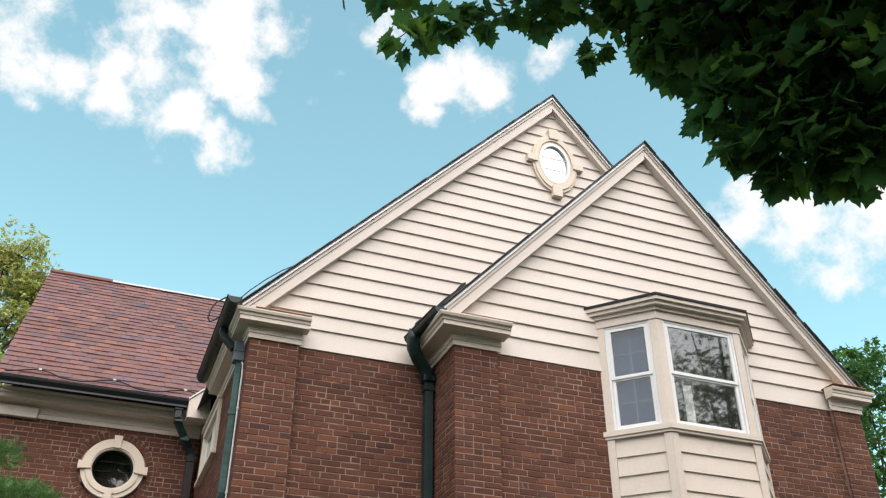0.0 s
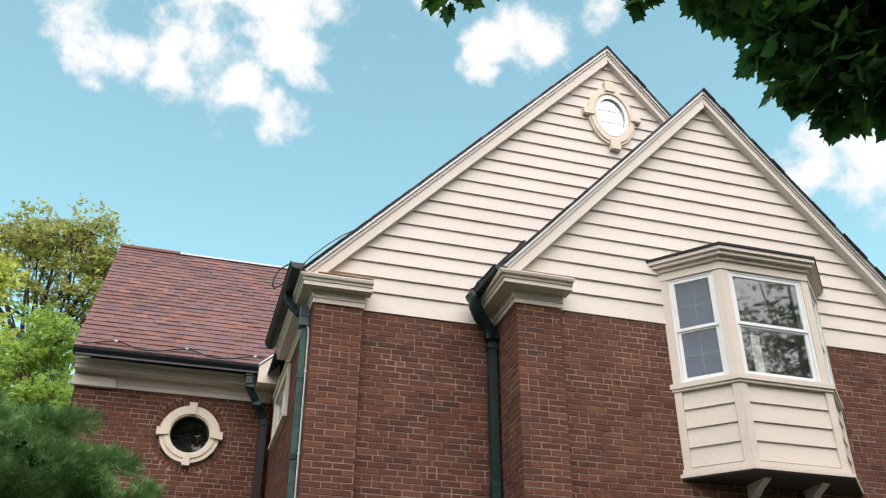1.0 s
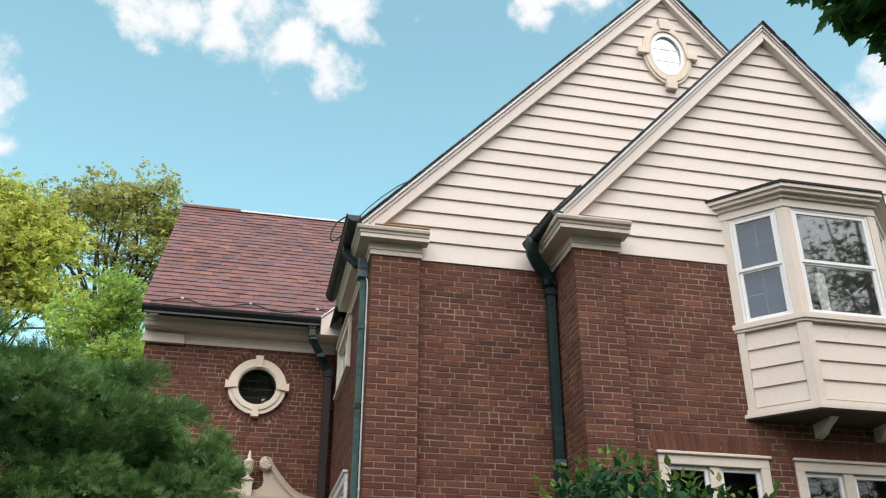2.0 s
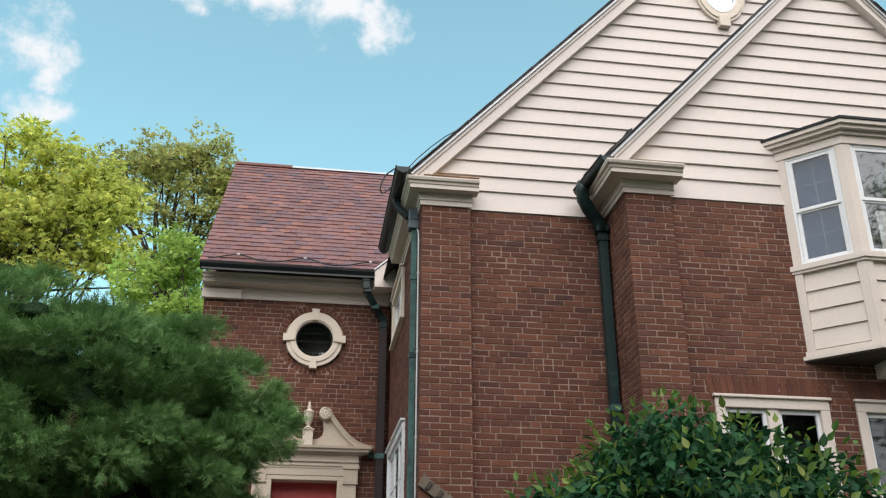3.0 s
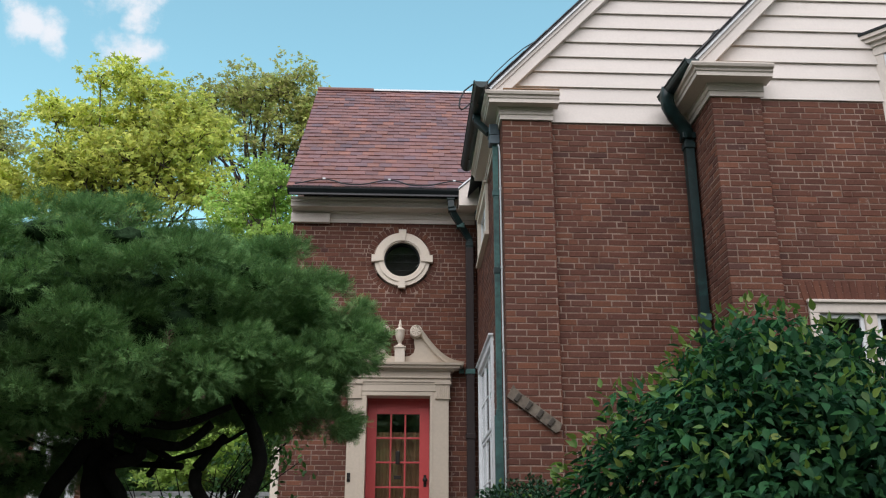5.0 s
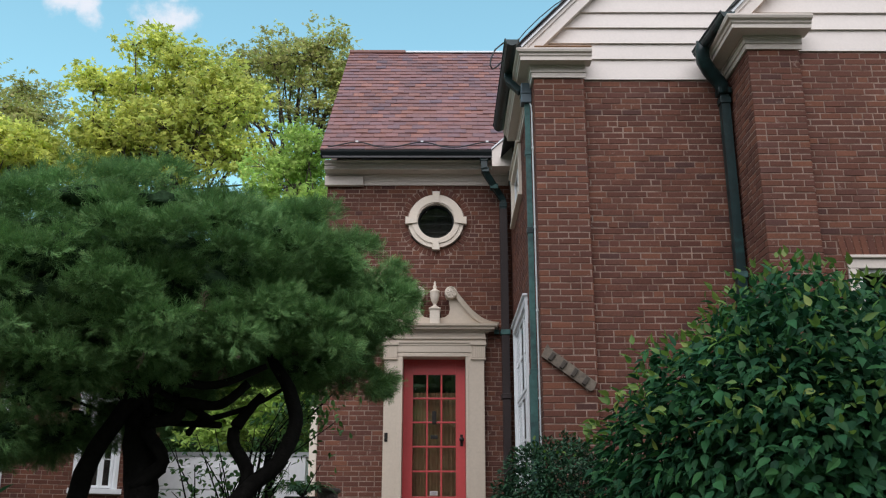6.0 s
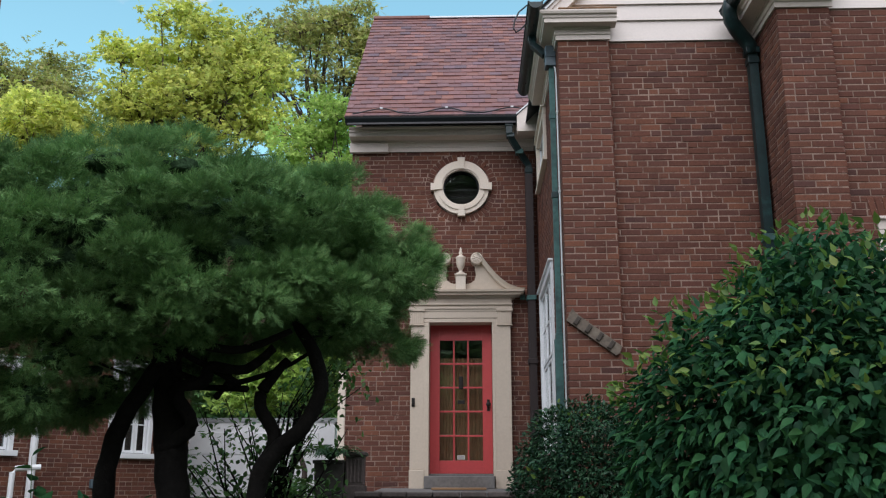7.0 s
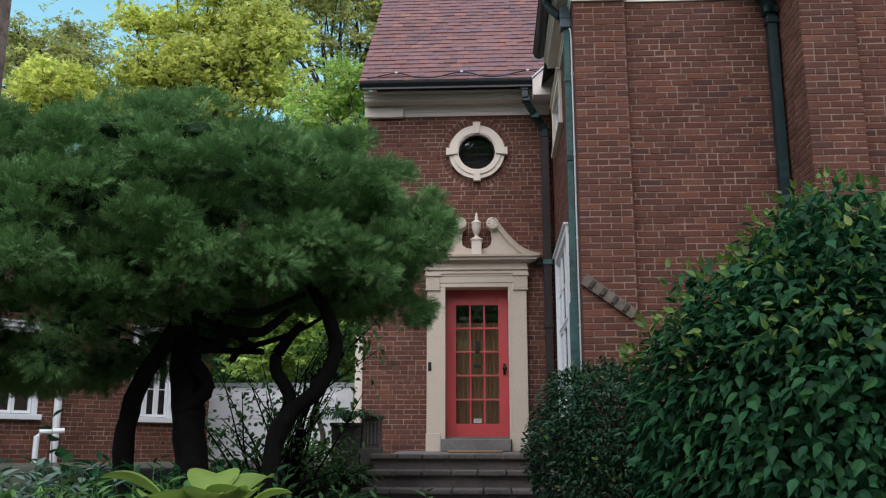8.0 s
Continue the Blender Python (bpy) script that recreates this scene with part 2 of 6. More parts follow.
TWIG = material("grey_bark", (0.07, 0.055, 0.045), 0.95, spread=0.35, grain=15, large=3, bump=0.8, spec=0.2, depth=0.02)
JUNIPER = material("juniper_needles", (0.04, 0.09, 0.035), 0.7, spread=0.3, grain=6, large=1.6, bump=0, pieces=0.3, spec=0.12, thin=0.2,
                   hues=[(0.125, 0.250, 0.088), (0.150, 0.285, 0.090), (0.112, 0.228, 0.092), (0.175, 0.300, 0.090), (0.130, 0.255, 0.096), (0.180, 0.265, 0.092)])
# dark tone of the added pad cores, crown shade put into their colour
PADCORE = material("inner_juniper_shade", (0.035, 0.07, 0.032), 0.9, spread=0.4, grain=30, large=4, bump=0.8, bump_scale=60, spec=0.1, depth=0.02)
DEADTWIG = material("dry_juniper_twigs", (0.10, 0.065, 0.045), 0.9, spread=0.3, bump=0)
SHRUB = material("shrub_leaf", (0.05, 0.11, 0.04), 0.55, spread=0.2, grain=18, large=2, bump=0, pieces=0.25, spec=0.16, thin=0.28,
                 hues=[(0.022, 0.085, 0.034), (0.034, 0.115, 0.036), (0.014, 0.058, 0.030), (0.046, 0.140, 0.038), (0.019, 0.072, 0.035), (0.028, 0.100, 0.038)])
YOUNG = material("young_shrub_leaf", (0.17, 0.24, 0.045), 0.5, spread=0.2, grain=18, large=2, bump=0, pieces=0.25, spec=0.35, thin=0.35,
                 hues=[(0.09, 0.19, 0.035), (0.16, 0.25, 0.04), (0.07, 0.16, 0.035), (0.19, 0.235, 0.045)])
HOLLY = material("small_shrub_leaf", (0.025, 0.055, 0.025), 0.4, spread=0.3, grain=12, large=4, bump=0, pieces=0.4, spec=0.2, thin=0.15,
                 hues=[(0.019, 0.056, 0.028), (0.027, 0.075, 0.034), (0.021, 0.062, 0.032), (0.034, 0.085, 0.034), (0.021, 0.058, 0.032)])
MAPLE = material("maple_leaf", (0.06, 0.13, 0.025), 0.5, spread=0.2, grain=14, large=1.5, bump=0, pieces=0.25, spec=0.3, thin=0.6,
                 hues=[(0.055, 0.15, 0.05), (0.09, 0.20, 0.045), (0.05, 0.14, 0.055), (0.14, 0.26, 0.04)])
YELLOWTREE = material("yellow_green_foliage", (0.26, 0.30, 0.04), 0.6, spread=0.25, grain=2, large=0.3, bump=0, pieces=0.3, spec=0.2, thin=0.5,
                      hues=[(0.50, 0.56, 0.12), (0.66, 0.68, 0.15), (0.42, 0.52, 0.12), (0.70, 0.68, 0.17)])
OLIVETREE = material("olive_green_foliage", (0.14, 0.16, 0.045), 0.6, spread=0.25, grain=2, large=0.3, bump=0, pieces=0.3, spec=0.2, thin=0.5,
                     hues=[(0.36, 0.42, 0.12), (0.47, 0.50, 0.15), (0.42, 0.38, 0.16), (0.32, 0.40, 0.12)])
UNSEENLEAF = material("unseen_tree_foliage", (0.1, 0.14, 0.05), 0.6, spread=0.25, grain=2, large=0.3, bump=0, pieces=0.3, spec=0.2, thin=0.4)
FRESHTREE = material("fresh_green_foliage", (0.13, 0.26, 0.05), 0.6, spread=0.25, grain=2, large=0.3, bump=0, pieces=0.3, spec=0.2, thin=0.5,
                     hues=[(0.34, 0.50, 0.12), (0.45, 0.60, 0.14), (0.30, 0.45, 0.11)])
HOSTA = material("hosta_leaf", (0.22, 0.31, 0.05), 0.45, spread=0.15, grain=14, large=6, bump=0.3, pieces=0.12, spec=0.4, thin=0.3)
FERN = material("fern_frond", (0.04, 0.1, 0.03), 0.6, spread=0.2, grain=14, large=3, bump=0, pieces=0.3, spec=0.3, thin=0.25,
                hues=[(0.035, 0.09, 0.03), (0.05, 0.12, 0.035), (0.03, 0.08, 0.03)])
BEDLEAF = material("border_plant_leaf", (0.09, 0.17, 0.05), 0.5, spread=0.2, grain=10, large=3, bump=0, pieces=0.3, spec=0.35, thin=0.3,
                   hues=[(0.065, 0.165, 0.045), (0.115, 0.23, 0.05), (0.08, 0.18, 0.05), (0.14, 0.24, 0.06)])
SILVER = material("silver_plant_leaf", (0.17, 0.26, 0.21), 0.6, spread=0.2, grain=10, large=3, bump=0, pieces=0.2, spec=0.3, thin=0.2)
SOIL = material("lawn_and_soil", (0.062, 0.064, 0.040), 0.95, spread=0.35, grain=8, large=0.4, bump=0.8, depth=0.03,
                stain=(0.06, 0.045, 0.03), stain_at=(0.5, 0.65), stain_scale=0.8)
WALLWHITE = material("white_garage_paint", (0.86, 0.87, 0.88), 0.6, spread=0.05, grain=10, large=0.6, bump=0.1)
CABLE = material("black_cable", (0.015, 0.015, 0.017), 0.5, spread=0.1, bump=0)
CONDUIT = material("white_conduit", (0.62, 0.66, 0.66), 0.4, spread=0.05, bump=0)


# ---------------------------------------------------------------- mesh helpers
def finish(name, bm, mat, smooth=False):
    bmesh.ops.recalc_face_normals(bm, faces=bm.faces)
    me = bpy.data.meshes.new(name)
    bm.to_mesh(me)
    bm.free()
    me.materials.append(mat)
    if smooth:
        for p in me.polygons:
            p.use_smooth = True
    return me


def under(ob, parent):
    """Hang ob, built in world coordinates, under its thing or part."""
    ob.parent = parent
    if parent.parent is None:
        ob.matrix_parent_inverse = parent.matrix_basis.inverted()
    return ob


def part(name, bm, mat, parent, label="", smooth=False, kind=""):
    return tagged(under(new(name, finish(name, bm, mat, smooth)), parent), label, kind=kind)


GROUPS = {"downpipe": "rainwater pipes", "gutter": "eave gutters", "unseen_tree": "street trees across the road", "yellow_maple": "maples beyond the garden",
          "olive_maple": "maples beyond the garden", "border_plant": "border plants", "fern": "ferns in the bed", "garden_shrub_tree": "garden trees", "fresh_tree": "fresh green trees",
          "hosta": "hostas in the bed"}


def thing(name, at, label, category, group="", kind=""):
    group = group or GROUPS.get(name, "")
    ob = new(name)
    ob.empty_display_size = 0.1
    ob.location = at
    return tagged(ob, label, category, group, kind)


def solid(name, bm, mat, label, category, kind="", smooth=False, group=""):
    return tagged(new(name, finish(name, bm, mat, smooth)), label, category, group, kind)


def box(bm, x0, x1, y0, y1, z0, z1, m=None, bevel=0.0):
    vs = [bm.verts.new((x, y, z)) for x in (x0, x1) for y in (y0, y1) for z in (z0, z1)]
    fs = [bm.faces.new([vs[k] for k in q]) for q in ((0, 1, 3, 2), (4, 6, 7, 5), (0, 4, 5, 1), (2, 3, 7, 6), (0, 2, 6, 4), (1, 5, 7, 3))]
    if bevel:
        es = list({e for f in fs for e in f.edges})
        r = bmesh.ops.bevel(bm, geom=es, offset=bevel, segments=2, affect="EDGES", profile=0.5)
        vs = list({v for f in r["faces"] for v in f.verts} | {v for v in vs if v.is_valid})
    if m is not None:
        for v in vs:
            v.co = m @ v.co
    return bm


def boxes(*rows, bevel=0.0):
    bm = bmesh.new()
    for r in rows:
        box(bm, *r, bevel=bevel)
    return bm


def prism(bm, outline, way):
    """Extrude a closed outline of 3D points along way."""
    a = [bm.verts.new(p) for p in outline]
    b = [bm.verts.new(Vector(p) + Vector(way)) for p in outline]
    bm.faces.new(a)
    bm.faces.new(b[::-1])
    for i in range(len(a)):
        j = (i + 1) % len(a)
        bm.faces.new((a[i], b[i], b[j], a[j]))
    return bm


def sweep(bm, profile, path, side=1.0):
    """Sweep a profile of (out, z) along a level polyline (x, y), with mitred corners; out goes to the right of the way for side = 1."""
    rings = []
    n = len(path)
    for i, p in enumerate(path):
        p = Vector(p)
        ways = []
        if i:
            ways.append((p - Vector(path[i - 1])).normalized())
        if i < n - 1:
            ways.append((Vector(path[i + 1]) - p).normalized())
        norms = [Vector((w.y, -w.x)) * side for w in ways]
        m = sum(norms, Vector((0, 0)))
        m = m / m.dot(norms[0])
        rings.append([bm.verts.new((p.x + m.x * o, p.y + m.y * o, z)) for o, z in profile])
    k = len(profile)
    for a, b in zip(rings, rings[1:]):
        for i in range(k):
            j = (i + 1) % k
            bm.faces.new((a[i], b[i], b[j], a[j]))
    bm.faces.new(rings[0])
    bm.faces.new(rings[-1][::-1])
    return bm


def tube(bm, pts, radii, sides=10, squash=(1, 1), up=Vector((0.3, 0.2, 1))):
    """A tapered tube through points."""
    pts = [Vector(p) for p in pts]
    if not hasattr(radii, "__len__"):
        radii = [radii] * len(pts)
    rings = []
    for i, p in enumerate(pts):
        w = (pts[min(i + 1, len(pts) - 1)] - pts[max(i - 1, 0)]).normalized()
        a = w.cross(up)
        if a.length < 0.05:
            a = w.cross(Vector((1, 0, 0)))
        a.normalize()
        b = a.cross(w)
        turn = math.pi / 4 if sides == 4 else 0
        rings.append([bm.verts.new(p + a * math.cos(turn + 2 * math.pi * k / sides) * radii[i] * squash[0] + b * math.sin(turn + 2 * math.pi * k / sides) * radii[i] * squash[1]) for k in range(sides)])
    for r, s in zip(rings, rings[1:]):
        for k in range(sides):
            j = (k + 1) % sides
            bm.faces.new((r[k], r[j], s[j], s[k]))
    bm.faces.new(rings[0][::-1])
    bm.faces.new(rings[-1])
    return bm


def lathe(bm, profile, at, sides=24, turn=None):
    """Spin (radius, height) round z at a place."""
    rings = []
    for r, h in profile:
        ring = []
        for k in range(sides):
            a = 2 * math.pi * k / sides
            v = Vector((r * math.cos(a), r * math.sin(a), h))
            ring.append(bm.verts.new((turn @ v if turn else v) + Vector(at)))
        rings.append(ring)
    for r, s in zip(rings, rings[1:]):
        for k in range(sides):
            j = (k + 1) % sides
            bm.faces.new((r[k], r[j], s[j], s[k]))
    bm.faces.new(rings[0][::-1])
    bm.faces.new(rings[-1])
    return bm


def ring(bm, cx, cz, y0, y1, inner, outer, sides=48, squash=1.0, a0=0.0, a1=2 * math.pi):
    """A flat ring (or part of one) in the xz plane from y0 (front) to y1."""
    whole = abs(a1 - a0 - 2 * math.pi) < 1e-6
    k = sides if whole else sides + 1
    vs = []
    for i in range(k):
        a = a0 + (a1 - a0) * i / sides
        c, s = math.cos(a), math.sin(a) * squash
        vs.append([bm.verts.new((cx + r * c, y, cz + r * s)) for r, y in ((inner, y0), (outer, y0), (outer, y1), (inner, y1))])
    for i in range(sides):
        a, b = vs[i], vs[(i + 1) % k]
        for q in range(4):
            p = (q + 1) % 4
            bm.faces.new((a[q], b[q], b[p], a[p]))
    if not whole:
        bm.faces.new(vs[0])
        bm.faces.new(vs[-1][::-1])
    return bm


# ---------------------------------------------------------------- brickwork
COURSE, LONG, JOINT, BRICK_TOP = 0.0677, 0.213, 0.010, 5.95


def brick_verts(w, h):
    f, d = 0.004, 0.022
    out = []
    for x, z in ((-w / 2, -h / 2), (w / 2, -h / 2), (w / 2, h / 2), (-w / 2, h / 2)):
        sx, sz = math.copysign(f, x), math.copysign(f, z)
        out += [(x - sx, 0.0, z - sz), (x, f, z), (x, d, z)]
    return out


BRICK_FACES = [(0, 3, 6, 9)] + [(3 * i + k, 3 * i + k + 1, 3 * ((i + 1) % 4) + k + 1, 3 * ((i + 1) % 4) + k) for i in range(4) for k in (0, 1)]


def plain_mesh(name, verts, faces, mat):
    me = bpy.data.meshes.new(name)
    me.from_pydata(verts, [], faces)
    me.materials.append(mat)
    return me


BRICK_HEIGHT = COURSE - JOINT
STRETCHER = plain_mesh("brick", brick_verts(LONG - JOINT, BRICK_HEIGHT), BRICK_FACES, BRICK)
HEADER = plain_mesh("brick", brick_verts(LONG / 2 - JOINT, BRICK_HEIGHT), BRICK_FACES, BRICK)
LATER = []  # brick pieces are linked last


def brick_wall(name, label, start, u, width, z0, z1, holes=(), discs=(), singles=0, single_zone=None, thick=0.25, mix=0.16, seed=1, shift=0.0, top_z=BRICK_TOP):
    """A brick wall. start: its left end seen from outside; u: the way to the right. The outer face is the bricks' front.
    holes: (u0, u1, z0, z1); discs: (u, z, radius). singles: how many whole bricks are pieces of their own."""
    rnd = random.Random(seed)
    u = Vector((*u, 0)).normalized()
    n_in = Vector((0, 0, 1)).cross(u)
    base = Matrix(((u.x, n_in.x, 0, start[0]), (u.y, n_in.y, 0, start[1]), (0, 0, 1, 0), (0, 0, 0, 1)))
    squares = list(holes) + [(c - r * 0.68, c + r * 0.68, z - r * 0.68, z + r * 0.68) for c, z, r in discs]
    bm = bmesh.new()
    us = sorted({0.0, width, *(v for h in squares for v in h[:2] if 0 < v < width)})
    for a, b in zip(us, us[1:]):
        spans, mid = [(z0, z1)], (a + b) / 2
        for h in squares:
            if h[0] < mid < h[1]:
                spans = [s for lo, hi in spans for s in ((lo, min(hi, h[2])), (max(lo, h[3]), hi)) if s[1] - s[0] > 1e-4]
        for lo, hi in spans:
            box(bm, a + (0.008 if a == 0 else 0), b - (0.012 if b == width else 0), 0.0045, thick, lo, hi, base)
    wall = solid(name, bm, MORTAR, label, "wall", "structure")
    rest_v, rest_f, own, quarter = [], [], [], 0
    k = 0
    while True:
        top = top_z - k * COURSE - JOINT * 0.5
        if top - BRICK_HEIGHT < z0 - 0.02:
            break
        k += 1
        if top > z1:
            continue
        zc = top - BRICK_HEIGHT / 2
        gaps = [(h[0], h[1]) for h in holes if h[2] - 0.02 < zc < h[3] + 0.02]
        gaps += [(c - math.sqrt(r * r - (zc - z) ** 2), c + math.sqrt(r * r - (zc - z) ** 2)) for c, z, r in discs if abs(zc - z) < r]
        gaps.sort()
        free, at = [], 0.0
        for a, b in gaps:
            if a > at:
                free.append((at, a))
            at = max(at, b)
        if at < width:
            free.append((at, width))
        if mix > 0.1:
            quarter = (quarter + rnd.choice((1, 2, 2, 3))) % 4
        else:
            quarter = 2 * (k % 2)
        x = -LONG * 0.25 * quarter + shift
        while x < width:
            lens = [LONG]
            if rnd.random() < mix:
                lens = [LONG / 2, LONG / 2]
            for ln in lens:
                a, b = x + JOINT / 2, x + ln - JOINT / 2
                x += ln
                for lo, hi in free:
                    s, e = max(a, lo + 0.003), min(b, hi - 0.003)
                    if e - s < 0.012:
                        continue
                    push = rnd.uniform(-0.002, 0.0025)
                    c = (s + e) / 2
                    if s == a and e == b and (single_zone is None or single_zone[0] < c < single_zone[1] and single_zone[2] < zc < single_zone[3]):
                        own.append((c, push, zc, ln > LONG * 0.6))
                    else:
                        rest_v.append((c, push, zc, e - s))
    if single_zone is None:
        own.sort(key=lambda r: r[2])
    for c, push, zc, full in own[singles:]:
        rest_v.append((c, push, zc, (LONG if full else LONG / 2) - JOINT))
    verts, faces = [], []
    for c, push, zc, w in rest_v:
        k0 = len(verts)
        tip, dz = rnd.uniform(-0.012, 0.012), rnd.uniform(-0.0015, 0.0015)
        verts += [base @ Vector((c + p[0], push + p[1], zc + dz + p[2] + p[0] * tip)) for p in brick_verts(w + rnd.uniform(-0.004, 0.003), BRICK_HEIGHT + rnd.uniform(-0.003, 0.003))]
        faces += [tuple(k0 + i for i in f) for f in BRICK_FACES]
    LATER.append((wall, [(base @ Matrix.Translation((c, push, zc)) @ Matrix.Rotation(rnd.uniform(-0.012, 0.012), 4, "Y") @ Matrix.Diagonal((rnd.uniform(0.98, 1.015), 1, rnd.uniform(0.95, 1.05), 1)), full) for c, push, zc, full in own[:singles]], verts, faces))
    return wall


def lay_bricks():
    for wall, own, verts, faces in LATER:
        if verts:
            tagged(under(new("brickwork", plain_mesh("brickwork", verts, faces, BRICK)), wall), kind="stuff")
        for m, full in own:
            b = new("brick", STRETCHER if full else HEADER)
            b.parent = wall
            b.matrix_basis = m


# plan: entry front, side of the main house, recess front, wing front
Y_ENTRY, X_SIDE, Y_PIL, Y_RECESS, Y_WPIL, Y_WING = 12.68, 1.20, 9.00, 9.075, 8.37, 8.435
X_WING, X_WEND, X_ENTRY = 3.33, 8.94, -1.51
FLOOR_Z = 0.2

OC_X, OC_Z = 0.105, 5.512
DOOR_X0, DOOR_X1, DOOR_TOP = -0.40, 0.545, 3.56
brick_wall("wall_entry", "red brick entry wall with a round window above the door", (X_ENTRY, Y_ENTRY), (1, 0), X_SIDE - X_ENTRY, FLOOR_Z, 6.35,
           holes=[(DOOR_X0 - X_ENTRY - 0.12, DOOR_X1 - X_ENTRY + 0.12, 0.0, DOOR_TOP + 0.06)], discs=[(OC_X - X_ENTRY, OC_Z, 0.53)],
           singles=300, single_zone=(0.0, 3.0, 3.3, 6.1), seed=2, top_z=BRICK_TOP + 2 * COURSE)
brick_wall("wall_side", "red brick side wall with two windows", (X_SIDE, Y_ENTRY), (0, -1), Y_ENTRY - Y_RECESS, FLOOR_Z, 6.2,
           holes=[(Y_ENTRY - 12.3, Y_ENTRY - 10.35, 1.7, 3.84), (Y_ENTRY - 12.1, Y_ENTRY - 10.75, 5.22, 6.2)], singles=200, single_zone=(2.2, 3.7, 2.2, 6.0), seed=3)
brick_wall("wall_recess", "red brick front wall set back under the cream gable", (X_SIDE, Y_RECESS), (1, 0), X_WING + 0.1 - X_SIDE, FLOOR_Z, 6.0,
           singles=300, single_zone=(0.6, 2.2, 2.6, 4.8), seed=4)
brick_wall("pilaster_1", "red brick corner pilaster below a cream cornice", (X_SIDE, Y_PIL), (1, 0), 0.555, FLOOR_Z, BRICK_TOP, singles=200, single_zone=(0, 1, 2.5, 5.95), thick=0.076, mix=0.03, seed=5)
brick_wall("pilaster_side", "narrow brick return of the corner pilaster", (X_SIDE, Y_RECESS), (0, -1), Y_RECESS - Y_PIL - 0.006, FLOOR_Z, BRICK_TOP, thick=0.05, mix=0, seed=6)
brick_wall("wall_wing", "red brick wing wall with two ground floor windows", (X_WING, Y_WING), (1, 0), X_WEND - X_WING, FLOOR_Z, 6.0,
           holes=[(4.10 - X_WING, 5.33 - X_WING, 2.0, 3.75), (5.62 - X_WING, 6.85 - X_WING, 2.0, 3.75), (5.5 - X_WING, 7.05 - X_WING, 4.4, 6.0)],
           singles=300, single_zone=(0.5, 2.0, 3.9, 6.0), seed=7)
brick_wall("pilaster_2", "red brick corner pilaster of the wing", (X_WING, Y_WPIL), (1, 0), 0.53, FLOOR_Z, BRICK_TOP, singles=200, single_zone=(0, 1, 2.9, 5.95), thick=0.066, mix=0.03, seed=8)
brick_wall("pilaster_3", "red brick end pilaster of the wing", (8.50, Y_WPIL), (1, 0), 0.44, FLOOR_Z, BRICK_TOP, singles=60, single_zone=(0, 1, 4.0, 5.95), thick=0.066, mix=0.03, seed=9)
brick_wall("wall_wing_side", "narrow brick side of the projecting wing", (X_WING, Y_RECESS), (0, -1), Y_RECESS - Y_WPIL - 0.006, FLOOR_Z, BRICK_TOP - 0.003, singles=120, single_zone=(0, 1, 3.0, 5.95), thick=0.2, mix=0.4, seed=10)
# plain walls that close the house behind
for nm, r in (("wall_east", (X_WEND - 0.2, X_WEND, Y_WING + 0.25, 18.3, FLOOR_Z, 6.2)), ("wall_north", (X_ENTRY, X_WEND, 18.05, 18.3, FLOOR_Z, 6.2)),
              ("wall_west", (X_ENTRY, X_ENTRY + 0.22, Y_ENTRY + 0.25, 18.05, FLOOR_Z, 6.2))):
    solid(nm, boxes(r), MORTAR, "plain outer brick wall of the house", "wall", "structure")
# inner walls, floor and ceiling coloured near black to stand for dim rooms
solid("room_wall", boxes((X_SIDE + 0.25, X_WEND - 0.2, 12.5, 12.6, FLOOR_Z, 6.0)), INSIDE, "near-black wall inside the house, dimness put into its colour", "wall", "structure")
solid("hall_wall", boxes((X_ENTRY + 0.22, X_SIDE, 14.6, 14.7, FLOOR_Z, 6.0)), INSIDE, "near-black wall inside the hall, dimness put into its colour", "wall", "structure")
solid("floor", boxes((X_SIDE + 0.3, X_WEND - 0.3, Y_RECESS + 0.35, 18.0, 1.30, 1.42), (X_ENTRY + 0.23, X_SIDE + 0.3, Y_ENTRY + 0.26, 18.0, 1.30, 1.42)), INSIDE, "near-black floor inside the house, dimness put into its colour", "floor", "structure")
solid("ceiling", boxes((X_SIDE + 0.3, X_WEND - 0.3, Y_RECESS + 0.35, 18.0, 6.02, 6.12), (X_ENTRY + 0.23, X_SIDE + 0.3, Y_ENTRY + 0.26, 18.0, 6.02, 6.12)), INSIDE, "near-black ceiling inside the house, dimness put into its colour", "ceiling", "structure")

# radial brick ring round the round window, splayed flat arches over the ground floor windows
for k in range(46):
    a = 2 * math.pi * k / 46
    w = 2 * math.pi * 0.475 / 46 - 0.008
    LATER[0][1].append((Matrix.Translation((OC_X + 0.475 * math.cos(a), Y_ENTRY, OC_Z + 0.475 * math.sin(a))) @ Matrix.Rotation(-a, 4, "Y") @ Matrix.Diagonal((0.098 / (LONG / 2 - JOINT), 1, w / BRICK_HEIGHT, 1)), False))
for x0, x1 in ((4.06, 5.37), (5.58, 6.89)):
    c, cnt = (x0 + x1) / 2, 19
    for k in range(cnt):
        x = x0 + (k + 0.5) * (x1 - x0) / cnt
        lean = (x - c) * 0.32
        LATER[5][1].append((Matrix.Translation((x + lean * 0.1, Y_WING - 0.004, 3.865)) @ Matrix.Rotation(math.pi / 2 + lean, 4, "Y") @ Matrix.Diagonal((1.02, 1, (x1 - x0) / cnt * 0.86 / BRICK_HEIGHT, 1)), True))


